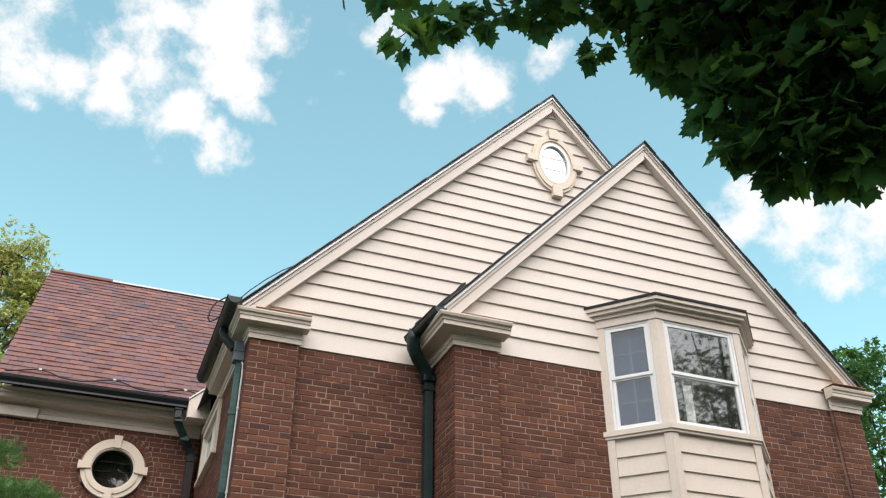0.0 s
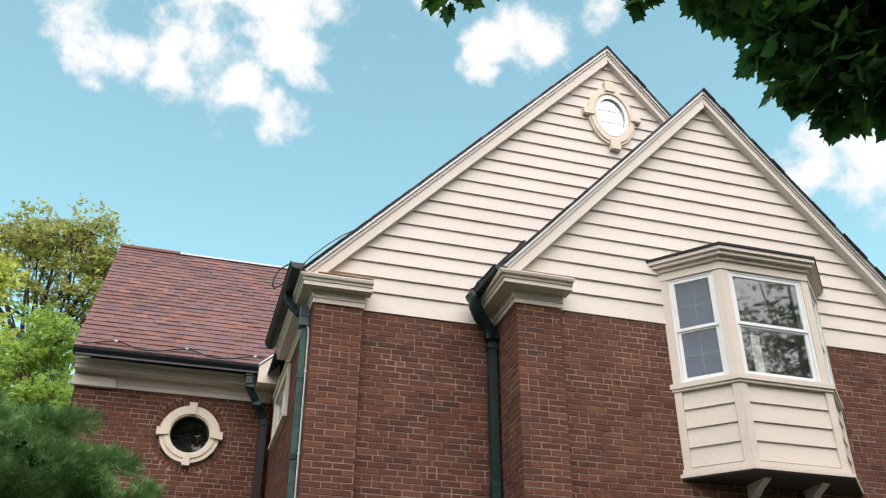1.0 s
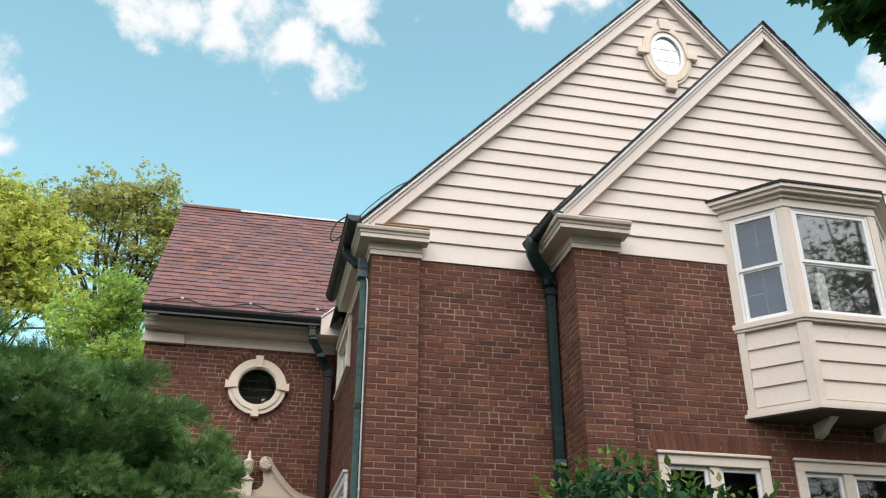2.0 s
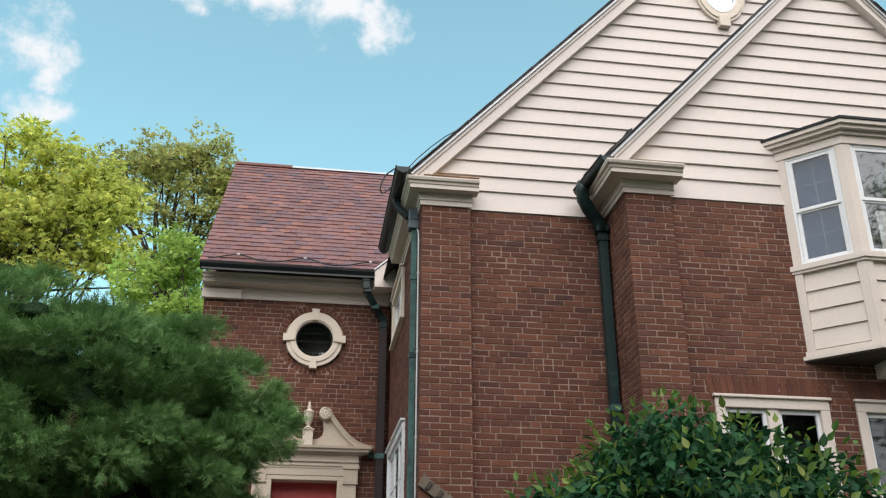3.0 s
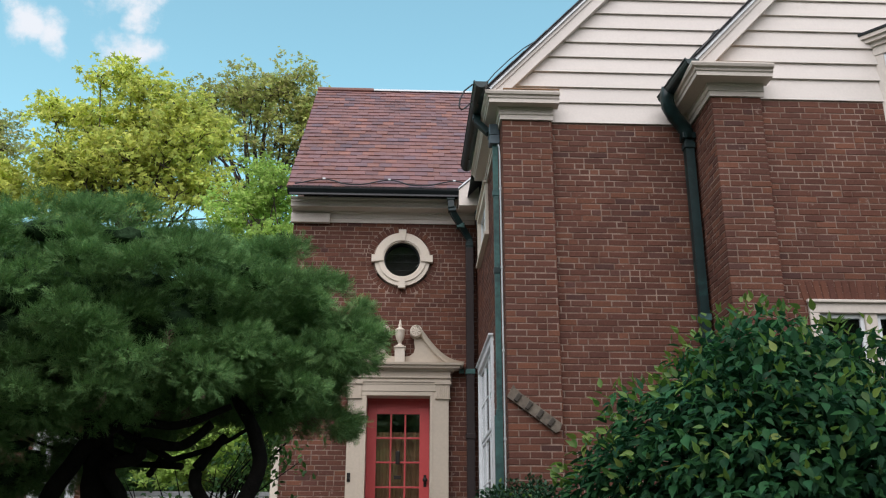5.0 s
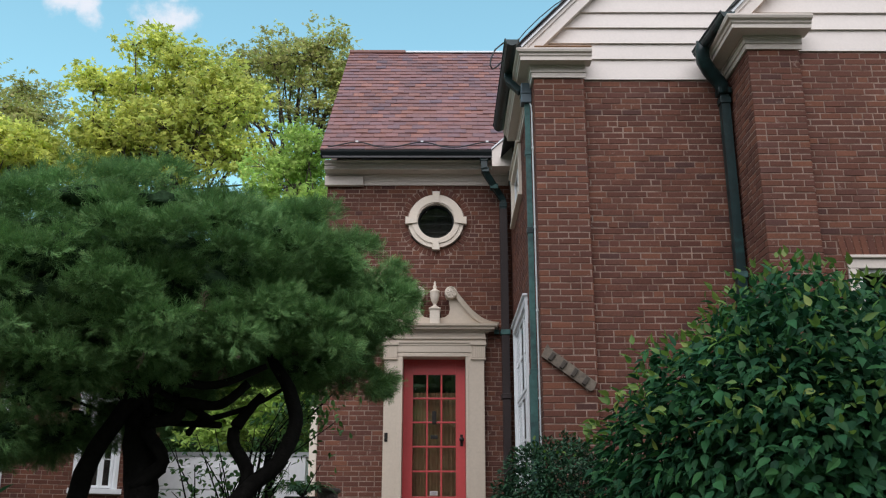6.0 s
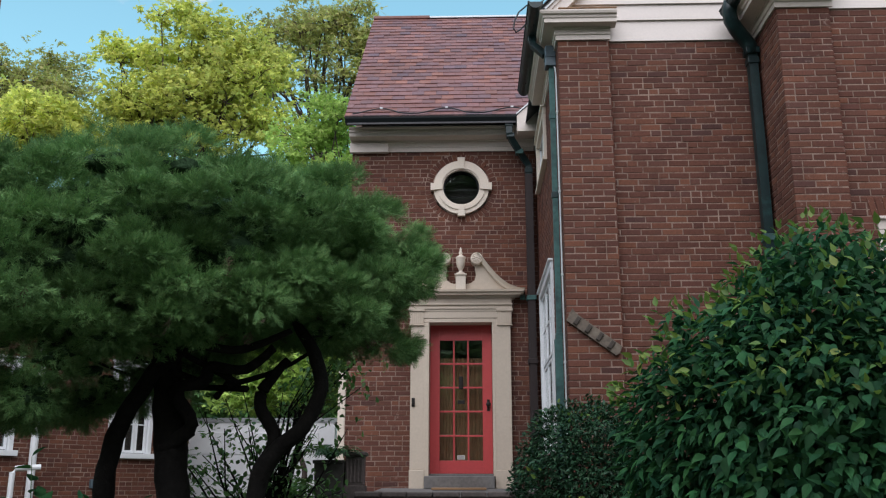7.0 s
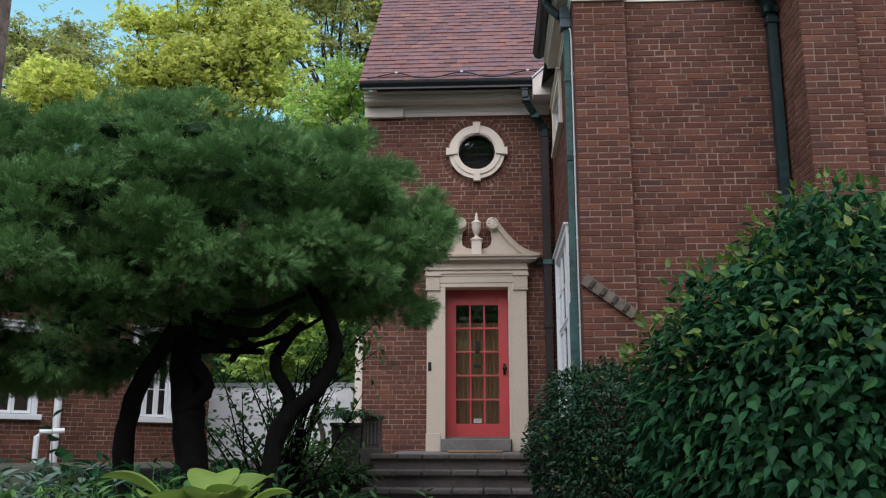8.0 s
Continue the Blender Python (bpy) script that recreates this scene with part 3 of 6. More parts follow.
# ---------------------------------------------------------------- clapboard gables and roofs
def gable(name, label, apex, left, slope_l, slope_r, y, z0, x_min, x_max):
    """Cream clapboards clipped to a gable; apex (x, z) is the siding's top."""
    bm = bmesh.new()
    ax, az = apex
    lo_l, lo_r = max(ax - (az - z0) / slope_l, x_min), min(ax + (az - z0) / slope_r, x_max)
    outline = [(lo_l, y + 0.03, z0), (lo_r, y + 0.03, z0), (lo_r, y + 0.03, az - (lo_r - ax) * slope_r), (ax, y + 0.03, az), (lo_l, y + 0.03, az - (ax - lo_l) * slope_l)]
    prism(bm, outline, (0, 0.12, 0))
    wall = solid(name, bm, CREAM, label, "siding", "structure")
    step, z = 0.195, 6.02
    rows = [(z0, 6.215)] + [(6.215 + step * k, 6.41 + step * k) for k in range(40)]
    for lo, hi in rows:
        hi = min(hi + 0.012, az - 0.02)
        if hi - lo < 0.04:
            break
        def span(zz):
            return max(ax - (az - zz) / slope_l, x_min), min(ax + (az - zz) / slope_r, x_max)
        (a0, b0), (a1, b1) = span(lo), span(hi)
        bm = bmesh.new()
        wob = random.uniform(-0.002, 0.002)
        f = y - 0.004 + wob
        v = [bm.verts.new(p) for p in ((a0, f, lo), (b0, f, lo), (b1, y + 0.022, hi), (a1, y + 0.022, hi), (a0, y + 0.032, lo), (b0, y + 0.032, lo), (b1, y + 0.032, hi), (a1, y + 0.032, hi))]
        for q in ((0, 1, 2, 3), (4, 7, 6, 5), (0, 4, 5, 1), (3, 2, 6, 7), (0, 3, 7, 4), (1, 5, 6, 2)):
            bm.faces.new([v[i] for i in q])
        part("plank", bm, CREAM, wall)
    return wall


G1, G2 = (5.145, 10.61), (6.16, 9.525)  # roof points (x, z)
SL, SR, SR2 = 1.052, 1.20, 1.17
gable("gable_siding_1", "cream painted clapboard gable", (G1[0], G1[1] - 0.06), 0, SL, SR, 9.06, 5.965, 1.2, 8.6)
gable("gable_siding_2", "cream painted clapboard gable of the wing", (G2[0], G2[1] - 0.06), 0, SL * 1.01, SR2, Y_WING - 0.012, 5.965, 3.36, 8.94)


def gable_roof(name, label, ridge, sl, sr, z_eave_l, z_eave_r, y0, y1, mat):
    bm = bmesh.new()
    x, z = ridge
    t = 0.018
    xl, xr = x - (z - z_eave_l) / sl, x + (z - z_eave_r) / sr
    prism(bm, [(xl, y0, z_eave_l), (x, y0, z), (xr, y0, z_eave_r), (xr, y0, z_eave_r + t), (x, y0, z + t * 1.5), (xl, y0, z_eave_l + t)], (0, y1 - y0, 0))
    return solid(name, bm, mat, label, "roof", "structure")


roof1 = gable_roof("roof_main", "steep dark slate roof of the main gable", (G1[0], G1[1]), SL, SR, 6.28, 6.3, 8.93, 16.6, SLATE)
roof2 = gable_roof("roof_wing", "steep dark slate roof of the wing gable", (G2[0], G2[1]), SL * 1.01, SR2, 6.28, 6.18, 8.27, 10.2, SLATE)


def rake(parent, ridge, foot, y_front, y_back, lip, deep):
    """Crown strip and wide board below the roof edge, with a pale metal drip edge."""
    (x0, z0), (x1, z1) = ridge, foot
    way = Vector((x1 - x0, 0, z1 - z0)).normalized()
    down = Vector((way.z, 0, -way.x))
    if down.z > 0:
        down = -down
    for nm, a, b, f, mat in (("drip_edge", -0.004, 0.024, y_front - 0.012, FLASH), ("rake_crown", 0.024, lip, y_front + 0.012, CREAM), ("rake_board", lip, deep, y_front + 0.03, CREAM)):
        end = Vector((x1, f, z1))
        bm = bmesh.new()
        prism(bm, [(x0, f, z0 - a / abs(down.z)), end + down * a, end + down * b, (x0, f, z0 - b / abs(down.z))], (0, y_back - f, 0))
        part(nm, bm, mat, parent)


rake(roof1, G1, (1.06, G1[1] - (G1[0] - 1.06) * SL), 8.95, 9.08, 0.06, 0.168)
rake(roof1, G1, (8.5, G1[1] - (8.5 - G1[0]) * SR), 8.95, 9.08, 0.05, 0.115)
rake(roof2, G2, (3.17, G2[1] - (G2[0] - 3.17) * SL * 1.01), 8.29, 8.45, 0.06, 0.165)
rake(roof2, G2, (9.0, G2[1] - (9.0 - G2[0]) * SR2), 8.29, 8.45, 0.05, 0.115)
# dark valley flashing where the wing roof meets the main gable
VS = SL * 1.01
bm = bmesh.new()
prism(bm, [(x, 9.0, G2[1] - (G2[0] - x) * VS + d) for x, d in ((3.10, 0.03), (3.72, 0.03), (3.74, 0.225), (3.68, 0.255), (3.60, 0.225), (3.45, 0.235), (3.30, 0.215), (3.10, 0.225))], (0, 0.052, 0))
part("valley_flashing", bm, BLACK, roof2, "dark metal valley flashing")


# shingle edges seen along the rakes
def edge_slates(parent, ridge, slope, x_end, y):
    n = int(abs(ridge[0] - x_end) * math.hypot(1, slope) / 0.19)
    for k in range(n):
        f = (k + 0.5) / n
        x = ridge[0] + (x_end - ridge[0]) * f
        z = ridge[1] - abs(ridge[0] - x) * abs(slope)
        ang = math.atan(abs(slope)) * (1 if x_end > ridge[0] else -1)
        bm = bmesh.new()
        box(bm, -0.12, 0.12, 0, 0.5, 0.012, 0.022, Matrix.Translation((x, y + random.uniform(-0.012, 0.012), z + 0.012)) @ Matrix.Rotation(ang + (0.015 if ang > 0 else -0.015), 4, "Y"))
        part("slate", bm, SLATE, parent)


edge_slates(roof1, G1, SL, 1.06, 8.915)
edge_slates(roof1, G1, SR, 7.2, 8.915)
edge_slates(roof2, G2, SL * 1.01, 3.2, 8.255)
edge_slates(roof2, G2, SR2, 9.0, 8.255)

# eave cornices and their returns
FRIEZE = [(0.0, 5.95), (0.02, 5.95), (0.02, 6.005), (0.032, 6.008), (0.032, 6.065), (0.045, 6.07), (0.045, 6.088), (0.0, 6.092)]
CROWN = [(0.0, 6.0895), (0.20, 6.0895), (0.20, 6.135), (0.215, 6.14), (0.222, 6.165), (0.25, 6.175), (0.262, 6.20), (0.262, 6.215), (0.0, 6.235)]


def cornice(name, label, path, out, side, crown=CROWN):
    """A frieze round the wall's head with a crown that runs a little past the frieze's end."""
    c = thing(name, (*path[0], 5.95), label, "cornice", kind="structure")
    part("frieze", sweep(bmesh.new(), FRIEZE, path, side), TRIM, c)
    longer = [Vector(p) for p in path]
    longer[0] += (longer[0] - longer[1]).normalized() * out
    longer = [tuple(p) for p in longer]
    part("crown", sweep(bmesh.new(), crown, longer, side), TRIM, c)
    a, b = Vector(longer[0]), Vector(longer[1])
    y = max(a.y, b.y)
    part("flashing", boxes((min(a.x, b.x), max(a.x, b.x), y - 0.19, y + 0.05, 6.2365, 6.2425)), RUST, c, "rust-stained metal flashing")
    return c


cornice("cornice_main", "beige moulded eave cornice with a short return", [(1.765, Y_PIL), (X_SIDE, Y_PIL), (X_SIDE, 11.05)], 0.055, -1, [(d * 0.76, z) for d, z in CROWN])
cornice("cornice_wing", "beige moulded cornice return of the wing", [(3.885, Y_WPIL), (X_WING, Y_WPIL), (X_WING, 9.06)], 0.045, -1)
cornice("cornice_wing_end", "beige moulded cornice return at the wing's end", [(8.46, Y_WPIL), (X_WEND, Y_WPIL), (X_WEND, 10.0)], 0.03, 1, [(d * 0.62, z) for d, z in CROWN])

# entry roof: clay tiles in courses
RIDGE_Y, RIDGE_Z, EAVE_Y, EAVE_Z = 15.5, 9.80, 12.20, 6.43
slope_e = (RIDGE_Z - EAVE_Z) / (RIDGE_Y - EAVE_Y)
bm = bmesh.new()
prism(bm, [(X_ENTRY - 0.02, EAVE_Y, EAVE_Z - 0.04), (X_ENTRY - 0.02, RIDGE_Y, RIDGE_Z - 0.04), (X_ENTRY - 0.02, 2 * RIDGE_Y - EAVE_Y, EAVE_Z - 0.04), (X_ENTRY - 0.02, 2 * RIDGE_Y - EAVE_Y, EAVE_Z - 0.1), (X_ENTRY - 0.02, RIDGE_Y, RIDGE_Z - 0.1), (X_ENTRY - 0.02, EAVE_Y, EAVE_Z - 0.1)], (4.9, 0, 0))
roof_e = solid("roof_entry", bm, SLATE, "steep reddish purple clay tile roof over the entry", "roof", "structure")
bm = bmesh.new()
prism(bm, [(X_ENTRY + 0.1, Y_ENTRY, 6.3), (X_ENTRY + 0.1, RIDGE_Y, RIDGE_Z - 0.1), (X_ENTRY + 0.1, 18.2, 6.3)], (-0.09, 0, 0))
part("gable_wall", bm, MORTAR, roof_e)
up_e = Vector((0, RIDGE_Y - EAVE_Y, RIDGE_Z - EAVE_Z)).normalized()
TILE_ROWS, TILE_W = 29, 0.185
rise = (Vector((0, RIDGE_Y, RIDGE_Z)) - Vector((0, EAVE_Y, EAVE_Z))).length / TILE_ROWS
tb = bmesh.new()
box(tb, -TILE_W / 2 + 0.002, TILE_W / 2 - 0.002, -0.012, rise + 0.05, 0.0, 0.017)
TILE_MESH = finish("roof_tile", tb, TILE)
tv = [tuple(v.co) for v in TILE_MESH.vertices]
tf = [tuple(p.vertices) for p in TILE_MESH.polygons]
TILES, rest_v, rest_f = [], [], []
side_e = Vector((1, 0, 0))
nrm_e = side_e.cross(up_e)
for r in range(TILE_ROWS):
    o = Vector((X_ENTRY - 0.06, EAVE_Y, EAVE_Z - 0.012)) + up_e * (r * rise) + nrm_e * 0.006
    x = (r % 2) * TILE_W / 2 + random.uniform(-0.006, 0.006)
    half = r % 2 == 0
    while x < 2.85 + 0.95 * r * rise * 0.7:
        narrow = Matrix.Identity(4)
        if half:
            half, narrow = False, Matrix.Translation((TILE_W * 0.25, 0, 0)) @ Matrix.Diagonal((0.5, 1, 1, 1))
        lift = 0.07 + random.uniform(-0.012, 0.02)
        tilt = Matrix((side_e, up_e, nrm_e)).transposed().to_4x4()
        m = Matrix.Translation(o + side_e * x + nrm_e * random.uniform(0.012, 0.02)) @ tilt @ Matrix.Rotation(-lift, 4, "X") @ Matrix.Rotation(random.uniform(-0.012, 0.012), 4, "Z") @ narrow
        if r < 17 and len(TILES) < 300 and x < 3.0:
            TILES.append(m)
        else:
            k0 = len(rest_v)
            rest_v += [m @ Vector(v) for v in tv]
            rest_f += [tuple(k0 + i for i in f) for f in tf]
        x += TILE_W
tagged(under(new("tiling", plain_mesh("tiling", rest_v, rest_f, TILE)), roof_e), kind="stuff")
part("ridge_cap", boxes((X_ENTRY - 0.06, X_ENTRY + 1.0, RIDGE_Y - 0.09, RIDGE_Y + 0.09, RIDGE_Z - 0.03, RIDGE_Z + 0.035), bevel=0.015), TILE, roof_e)
part("ridge_flashing", boxes((X_ENTRY + 1.0, X_SIDE + 1.6, RIDGE_Y - 0.1, RIDGE_Y + 0.1, RIDGE_Z - 0.03, RIDGE_Z + 0.008), bevel=0.006), FLASH, roof_e)

ENTRY_CORNICE = [(0.0, 6.075), (0.02, 6.075), (0.02, 6.135), (0.03, 6.14), (0.03, 6.215), (0.05, 6.222), (0.05, 6.238), (0.235, 6.243), (0.235, 6.30), (0.25, 6.305), (0.25, 6.345), (0.27, 6.355), (0.275, 6.375), (0.0, 6.385)]
solid("cornice_entry", sweep(bmesh.new(), ENTRY_CORNICE, [(X_ENTRY - 0.02, Y_ENTRY), (X_SIDE - 0.03, Y_ENTRY)], 1), TRIM, "beige moulded eave cornice over the entry", "cornice", "structure")
solid("frieze_block", boxes((X_ENTRY - 0.03, -0.97, Y_ENTRY - 0.075, Y_ENTRY, 6.055, 6.2), bevel=0.006), TRIM, "beige frieze block at the corner of the entry", "trim", "structure")
bm = bmesh.new()
prism(bm, [(0.91, 12.10, 6.16), (1.20, 12.10, 6.16), (1.20, 12.10, 6.66), (0.91, 12.10, 6.40)], (0, 0.2, 0))
solid("eave_return", bm, TRIM, "cream boxed eave return beside the valley", "trim", "structure")
solid("return_flashing", prism(bmesh.new(), [(0.90, 12.08, 6.405), (1.205, 12.08, 6.68), (1.205, 12.08, 6.705), (0.90, 12.08, 6.43)], (0, 0.4, 0)), FLASH, "pale metal flashing on the eave return", "flashing", "structure")


# ---------------------------------------------------------------- windows and doors
PANE = [GLASS]


def pane(name, verts, parent):
    bm = bmesh.new()
    a = [bm.verts.new(v) for v in verts]
    bm.faces.new(a)
    n = (a[1].co - a[0].co).cross(a[2].co - a[0].co).normalized() * 0.004
    b = [bm.verts.new(v.co + n) for v in a]
    bm.faces.new(b[::-1])
    for i in range(4):
        j = (i + 1) % 4
        bm.faces.new((a[i], b[i], b[j], a[j]))
    ob = part(name, bm, PANE[-1], parent)
    ob.visible_shadow = False
    return ob


def frame_bars(m, u0, u1, z0, z1, w, d0, d1, bevel=0.004):
    bm = bmesh.new()
    for r in ((u0, u0 + w, d0, d1, z0, z1), (u1 - w, u1, d0, d1, z0, z1), (u0 + w, u1 - w, d0, d1, z0, z0 + w), (u0 + w, u1 - w, d0, d1, z1 - w, z1)):
        box(bm, *r, m, bevel)
    return bm


def wall_frame(at, u):
    """Local axes of a wall: x along it to the right from outside, y inwards, z up."""
    u = Vector((*u, 0)).normalized()
    n = Vector((0, 0, 1)).cross(u)
    return Matrix(((u.x, n.x, 0, at[0]), (u.y, n.y, 0, at[1]), (0, 0, 1, 0), (0, 0, 0, 1)))


def sash(parent, m, u0, u1, z0, z1, d, mat=WHITE, w=0.04, bars=0):
    fr = part("sash", frame_bars(m, u0, u1, z0, z1, w, d, d + 0.035), mat, parent, "white window sash")
    pane("pane", [m @ Vector(p) for p in ((u0 + w, d + 0.018, z0 + w), (u1 - w, d + 0.018, z0 + w), (u1 - w, d + 0.018, z1 - w), (u0 + w, d + 0.018, z1 - w))], fr)
    for k in range(bars):
        z = z0 + (z1 - z0) * (k + 1) / (bars + 1)
        part("muntin", box(bmesh.new(), u0 + w, u1 - w, d + 0.006, d + 0.014, z - 0.008, z + 0.008, m), mat, fr)
    return fr


def casing(parent, m, u0, u1, z0, z1, w, proud, mat=TRIM):
    for r in ((u0, u0 + w, -proud, 0.09, z0, z1 - w), (u1 - w, u1, -proud, 0.09, z0, z1 - w), (u0, u1, -proud - 0.003, 0.09, z1 - w, z1)):
        part("casing", box(bmesh.new(), *r, m, 0.006), mat, parent)
    part("casing_bead", box(bmesh.new(), u0 - 0.02, u1 + 0.02, -proud - 0.03, 0.0, z1, z1 + 0.03, m, 0.006), mat, parent)


# ground floor windows of the wing
PANE.append(SIDEGLASS)
for k, (x0, x1) in enumerate(((4.10, 5.33), (5.62, 6.85)), 1):
    m = wall_frame((0, Y_WING), (1, 0))
    win = thing(f"window_{k}", ((x0 + x1) / 2, Y_WING, 2.0), "twin window with beige casing in the brick wing", "window", kind="structure")
    casing(win, m, x0 + 0.003, x1 - 0.003, 2.05, 3.745, 0.10, 0.012)
    part("sill", boxes((x0 - 0.05, x1 + 0.05, Y_WING - 0.06, Y_WING + 0.1, 2.0, 2.05), bevel=0.008), TRIM, win)
    c = (x0 + x1) / 2
    part("mullion", box(bmesh.new(), c - 0.06, c + 0.06, 0.005, 0.09, 2.05, 3.645, m, 0.005), TRIM, win)
    for a, b in ((x0 + 0.103, c - 0.062), (c + 0.062, x1 - 0.103)):
        sash(win, m, a, b, 2.06, 3.64, 0.03)
    # near-black sheet added behind the sashes in place of room shade
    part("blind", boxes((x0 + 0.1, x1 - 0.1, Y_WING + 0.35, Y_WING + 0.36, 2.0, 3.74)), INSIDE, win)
PANE.pop()

# side wall windows
m = wall_frame((X_SIDE, 0), (0, -1))
win = thing("window_3", (X_SIDE, 11.3, 1.7), "tall white triple window in the brick side wall", "window", kind="structure")
casing(win, m, -12.3 + 0.003, -10.35 - 0.003, 1.72, 3.835, 0.09, 0.03, WHITE)
for a, b in ((-12.2, -11.62), (-11.61, -11.03), (-11.02, -10.45)):
    sash(win, m, a, b, 1.72, 2.8, 0.01, bars=1)
    sash(win, m, a, b, 2.81, 3.74, 0.0, bars=1)
part("sill", box(bmesh.new(), -12.35, -10.3, -0.05, 0.1, 1.66, 1.72, m, 0.006), WHITE, win)
win = thing("window_4", (X_SIDE, 11.4, 5.2), "small upper side window with cream casing under the eave", "window", kind="structure")
casing(win, m, -12.1 + 0.003, -10.75 - 0.003, 5.27, 5.94, 0.09, 0.035, PALE)
sash(win, m, -12.0, -11.43, 5.28, 5.85, 0.01)
sash(win, m, -11.42, -10.85, 5.28, 5.85, 0.01)
part("sill", box(bmesh.new(), -12.14, -10.71, -0.055, 0.1, 5.225, 5.27, m, 0.006), PALE, win)
# dark blue sheet, tinted as if the pane mirrored the sky
part("blind", box(bmesh.new(), -12.0, -10.85, 0.12, 0.13, 5.25, 5.94, m), PANEBLUE, win)

# round window over the entry
oc = thing("round_window", (OC_X, Y_ENTRY, OC_Z - 0.42), "round window with a cream keyed surround in brick", "window")
part("surround", ring(ring(bmesh.new(), OC_X, OC_Z, Y_ENTRY - 0.045, Y_ENTRY + 0.06, 0.265, 0.405), OC_X, OC_Z, Y_ENTRY - 0.062, Y_ENTRY - 0.045, 0.285, 0.345), PALE, oc, smooth=False)
part("inner_frame", ring(bmesh.new(), OC_X, OC_Z, Y_ENTRY + 0.02, Y_ENTRY + 0.12, 0.245, 0.285), BLACK, oc, "dark iron inner frame")
for a in (0, 90, 180, 270):
    mm = Matrix.Translation((OC_X, Y_ENTRY, OC_Z)) @ Matrix.Rotation(radians(a), 4, "Y")
    bm = bmesh.new()
    o = [(0.275, -0.085, -0.036), (0.445, -0.085, -0.055), (0.445, -0.085, 0.055), (0.275, -0.085, 0.036)]
    prism(bm, [mm @ Vector(p) for p in o], (0, 0.10, 0))
    part("keystone", bm, PALE, oc)
bm = bmesh.new()
for f in (-0.125, 0.0, 0.125):
    h = math.sqrt(0.25 ** 2 - f * f)
    box(bm, OC_X + f - 0.004, OC_X + f + 0.004, Y_ENTRY + 0.10, Y_ENTRY + 0.112, OC_Z - h, OC_Z + h)
    box(bm, OC_X - h, OC_X + h, Y_ENTRY + 0.10, Y_ENTRY + 0.112, OC_Z + f - 0.004, OC_Z + f + 0.004)
part("lattice", bm, BLACK, oc)
bm = bmesh.new()
lathe(bm, [(0.25, 0.0), (0.25, 0.004)], (OC_X, Y_ENTRY + 0.08, OC_Z), 40, Matrix.Rotation(math.pi / 2, 3, "X"))
part("pane", bm, GLASS, oc).visible_shadow = False
# near-black disc added behind the pane for the dark inside
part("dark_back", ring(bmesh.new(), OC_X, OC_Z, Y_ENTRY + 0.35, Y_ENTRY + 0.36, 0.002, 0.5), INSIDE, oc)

# oval attic window
OV_X, OV_Z, OV_Y, SQ = 5.145, 9.44, 9.06, 1.48
ov = thing("oval_window", (OV_X, OV_Y, OV_Z - 0.56), "oval attic window with a cream keyed surround", "window")
part("surround", ring(ring(bmesh.new(), OV_X, OV_Z, OV_Y - 0.03, OV_Y + 0.03, 0.235, 0.352, squash=SQ * 0.97), OV_X, OV_Z, OV_Y - 0.048, OV_Y - 0.03, 0.27, 0.322, squash=SQ * 0.97), PALE, ov)
for dx, dz, w, h in ((0, 0.505, 0.075, 0.10), (0, -0.505, 0.075, 0.10), (0.355, 0, 0.10, 0.07), (-0.355, 0, 0.10, 0.07)):
    part("keystone", boxes((OV_X + dx - w, OV_X + dx + w, OV_Y - 0.07, OV_Y + 0.02, OV_Z + dz - h * 0.9, OV_Z + dz + h * 0.9) if dx == 0 else (OV_X + dx - w * 0.8, OV_X + dx + w * 0.8, OV_Y - 0.07, OV_Y + 0.02, OV_Z - h * 0.75, OV_Z + h * 0.75), bevel=0.008), PALE, ov)
part("sash_ring", ring(bmesh.new(), OV_X, OV_Z, OV_Y - 0.035, OV_Y + 0.02, 0.205, 0.24, squash=SQ), WHITE, ov)
bm = bmesh.new()
for f in (0.0,):
    box(bm, OV_X + f - 0.004, OV_X + f + 0.004, OV_Y - 0.008, OV_Y - 0.003, OV_Z - 0.29, OV_Z + 0.29)
for f in (-0.1, 0.1):
    box(bm, OV_X - 0.2, OV_X + 0.2, OV_Y - 0.008, OV_Y - 0.003, OV_Z + f - 0.004, OV_Z + f + 0.004)
part("muntin", bm, WHITE, ov)
bm = bmesh.new()
ring(bm, OV_X, OV_Z, OV_Y - 0.002, OV_Y + 0.002, 0.001, 0.22, squash=SQ)
part("pane", bm, material("sky_mirroring_old_glass", (0.40, 0.43, 0.47), 0.03, metal=0.9, spread=0.05, grain=4, bump=0.05, bump_scale=5), ov, "old glass that mirrors the bright sky")

# ---------------------------------------------------------------- bay window
bay = thing("bay_window", (6.28, 8.1, 4.18), "beige wooden bay window with white sashes on brackets", "bay window")
BAY = [(5.19, Y_WING), (5.70, 7.93), (6.86, 7.93), (7.37, Y_WING)]


def bay_off(d):
    out = []
    for i, p in enumerate(BAY):
        ws = [(Vector(BAY[j + 1]) - Vector(BAY[j])).normalized() for j in (i - 1, i) if 0 <= j < 3]
        ns = [Vector((w.y, -w.x)) for w in ws]
        mm = sum(ns, Vector((0, 0)))
        mm = mm / mm.dot(ns[0])
        if len(ns) == 1:
            mm = Vector((ns[0].x * 1.4, 0))
        out.append(Vector(p) + mm * d)
    return out


def bay_band(name, d, z0, z1, mat, label="", bev=0.0):
    pts = bay_off(d)
    bm = bmesh.new()
    prism(bm, [(p.x, p.y, z0) for p in pts], (0, 0, z1 - z0))
    return part(name, bm, mat, bay, label)


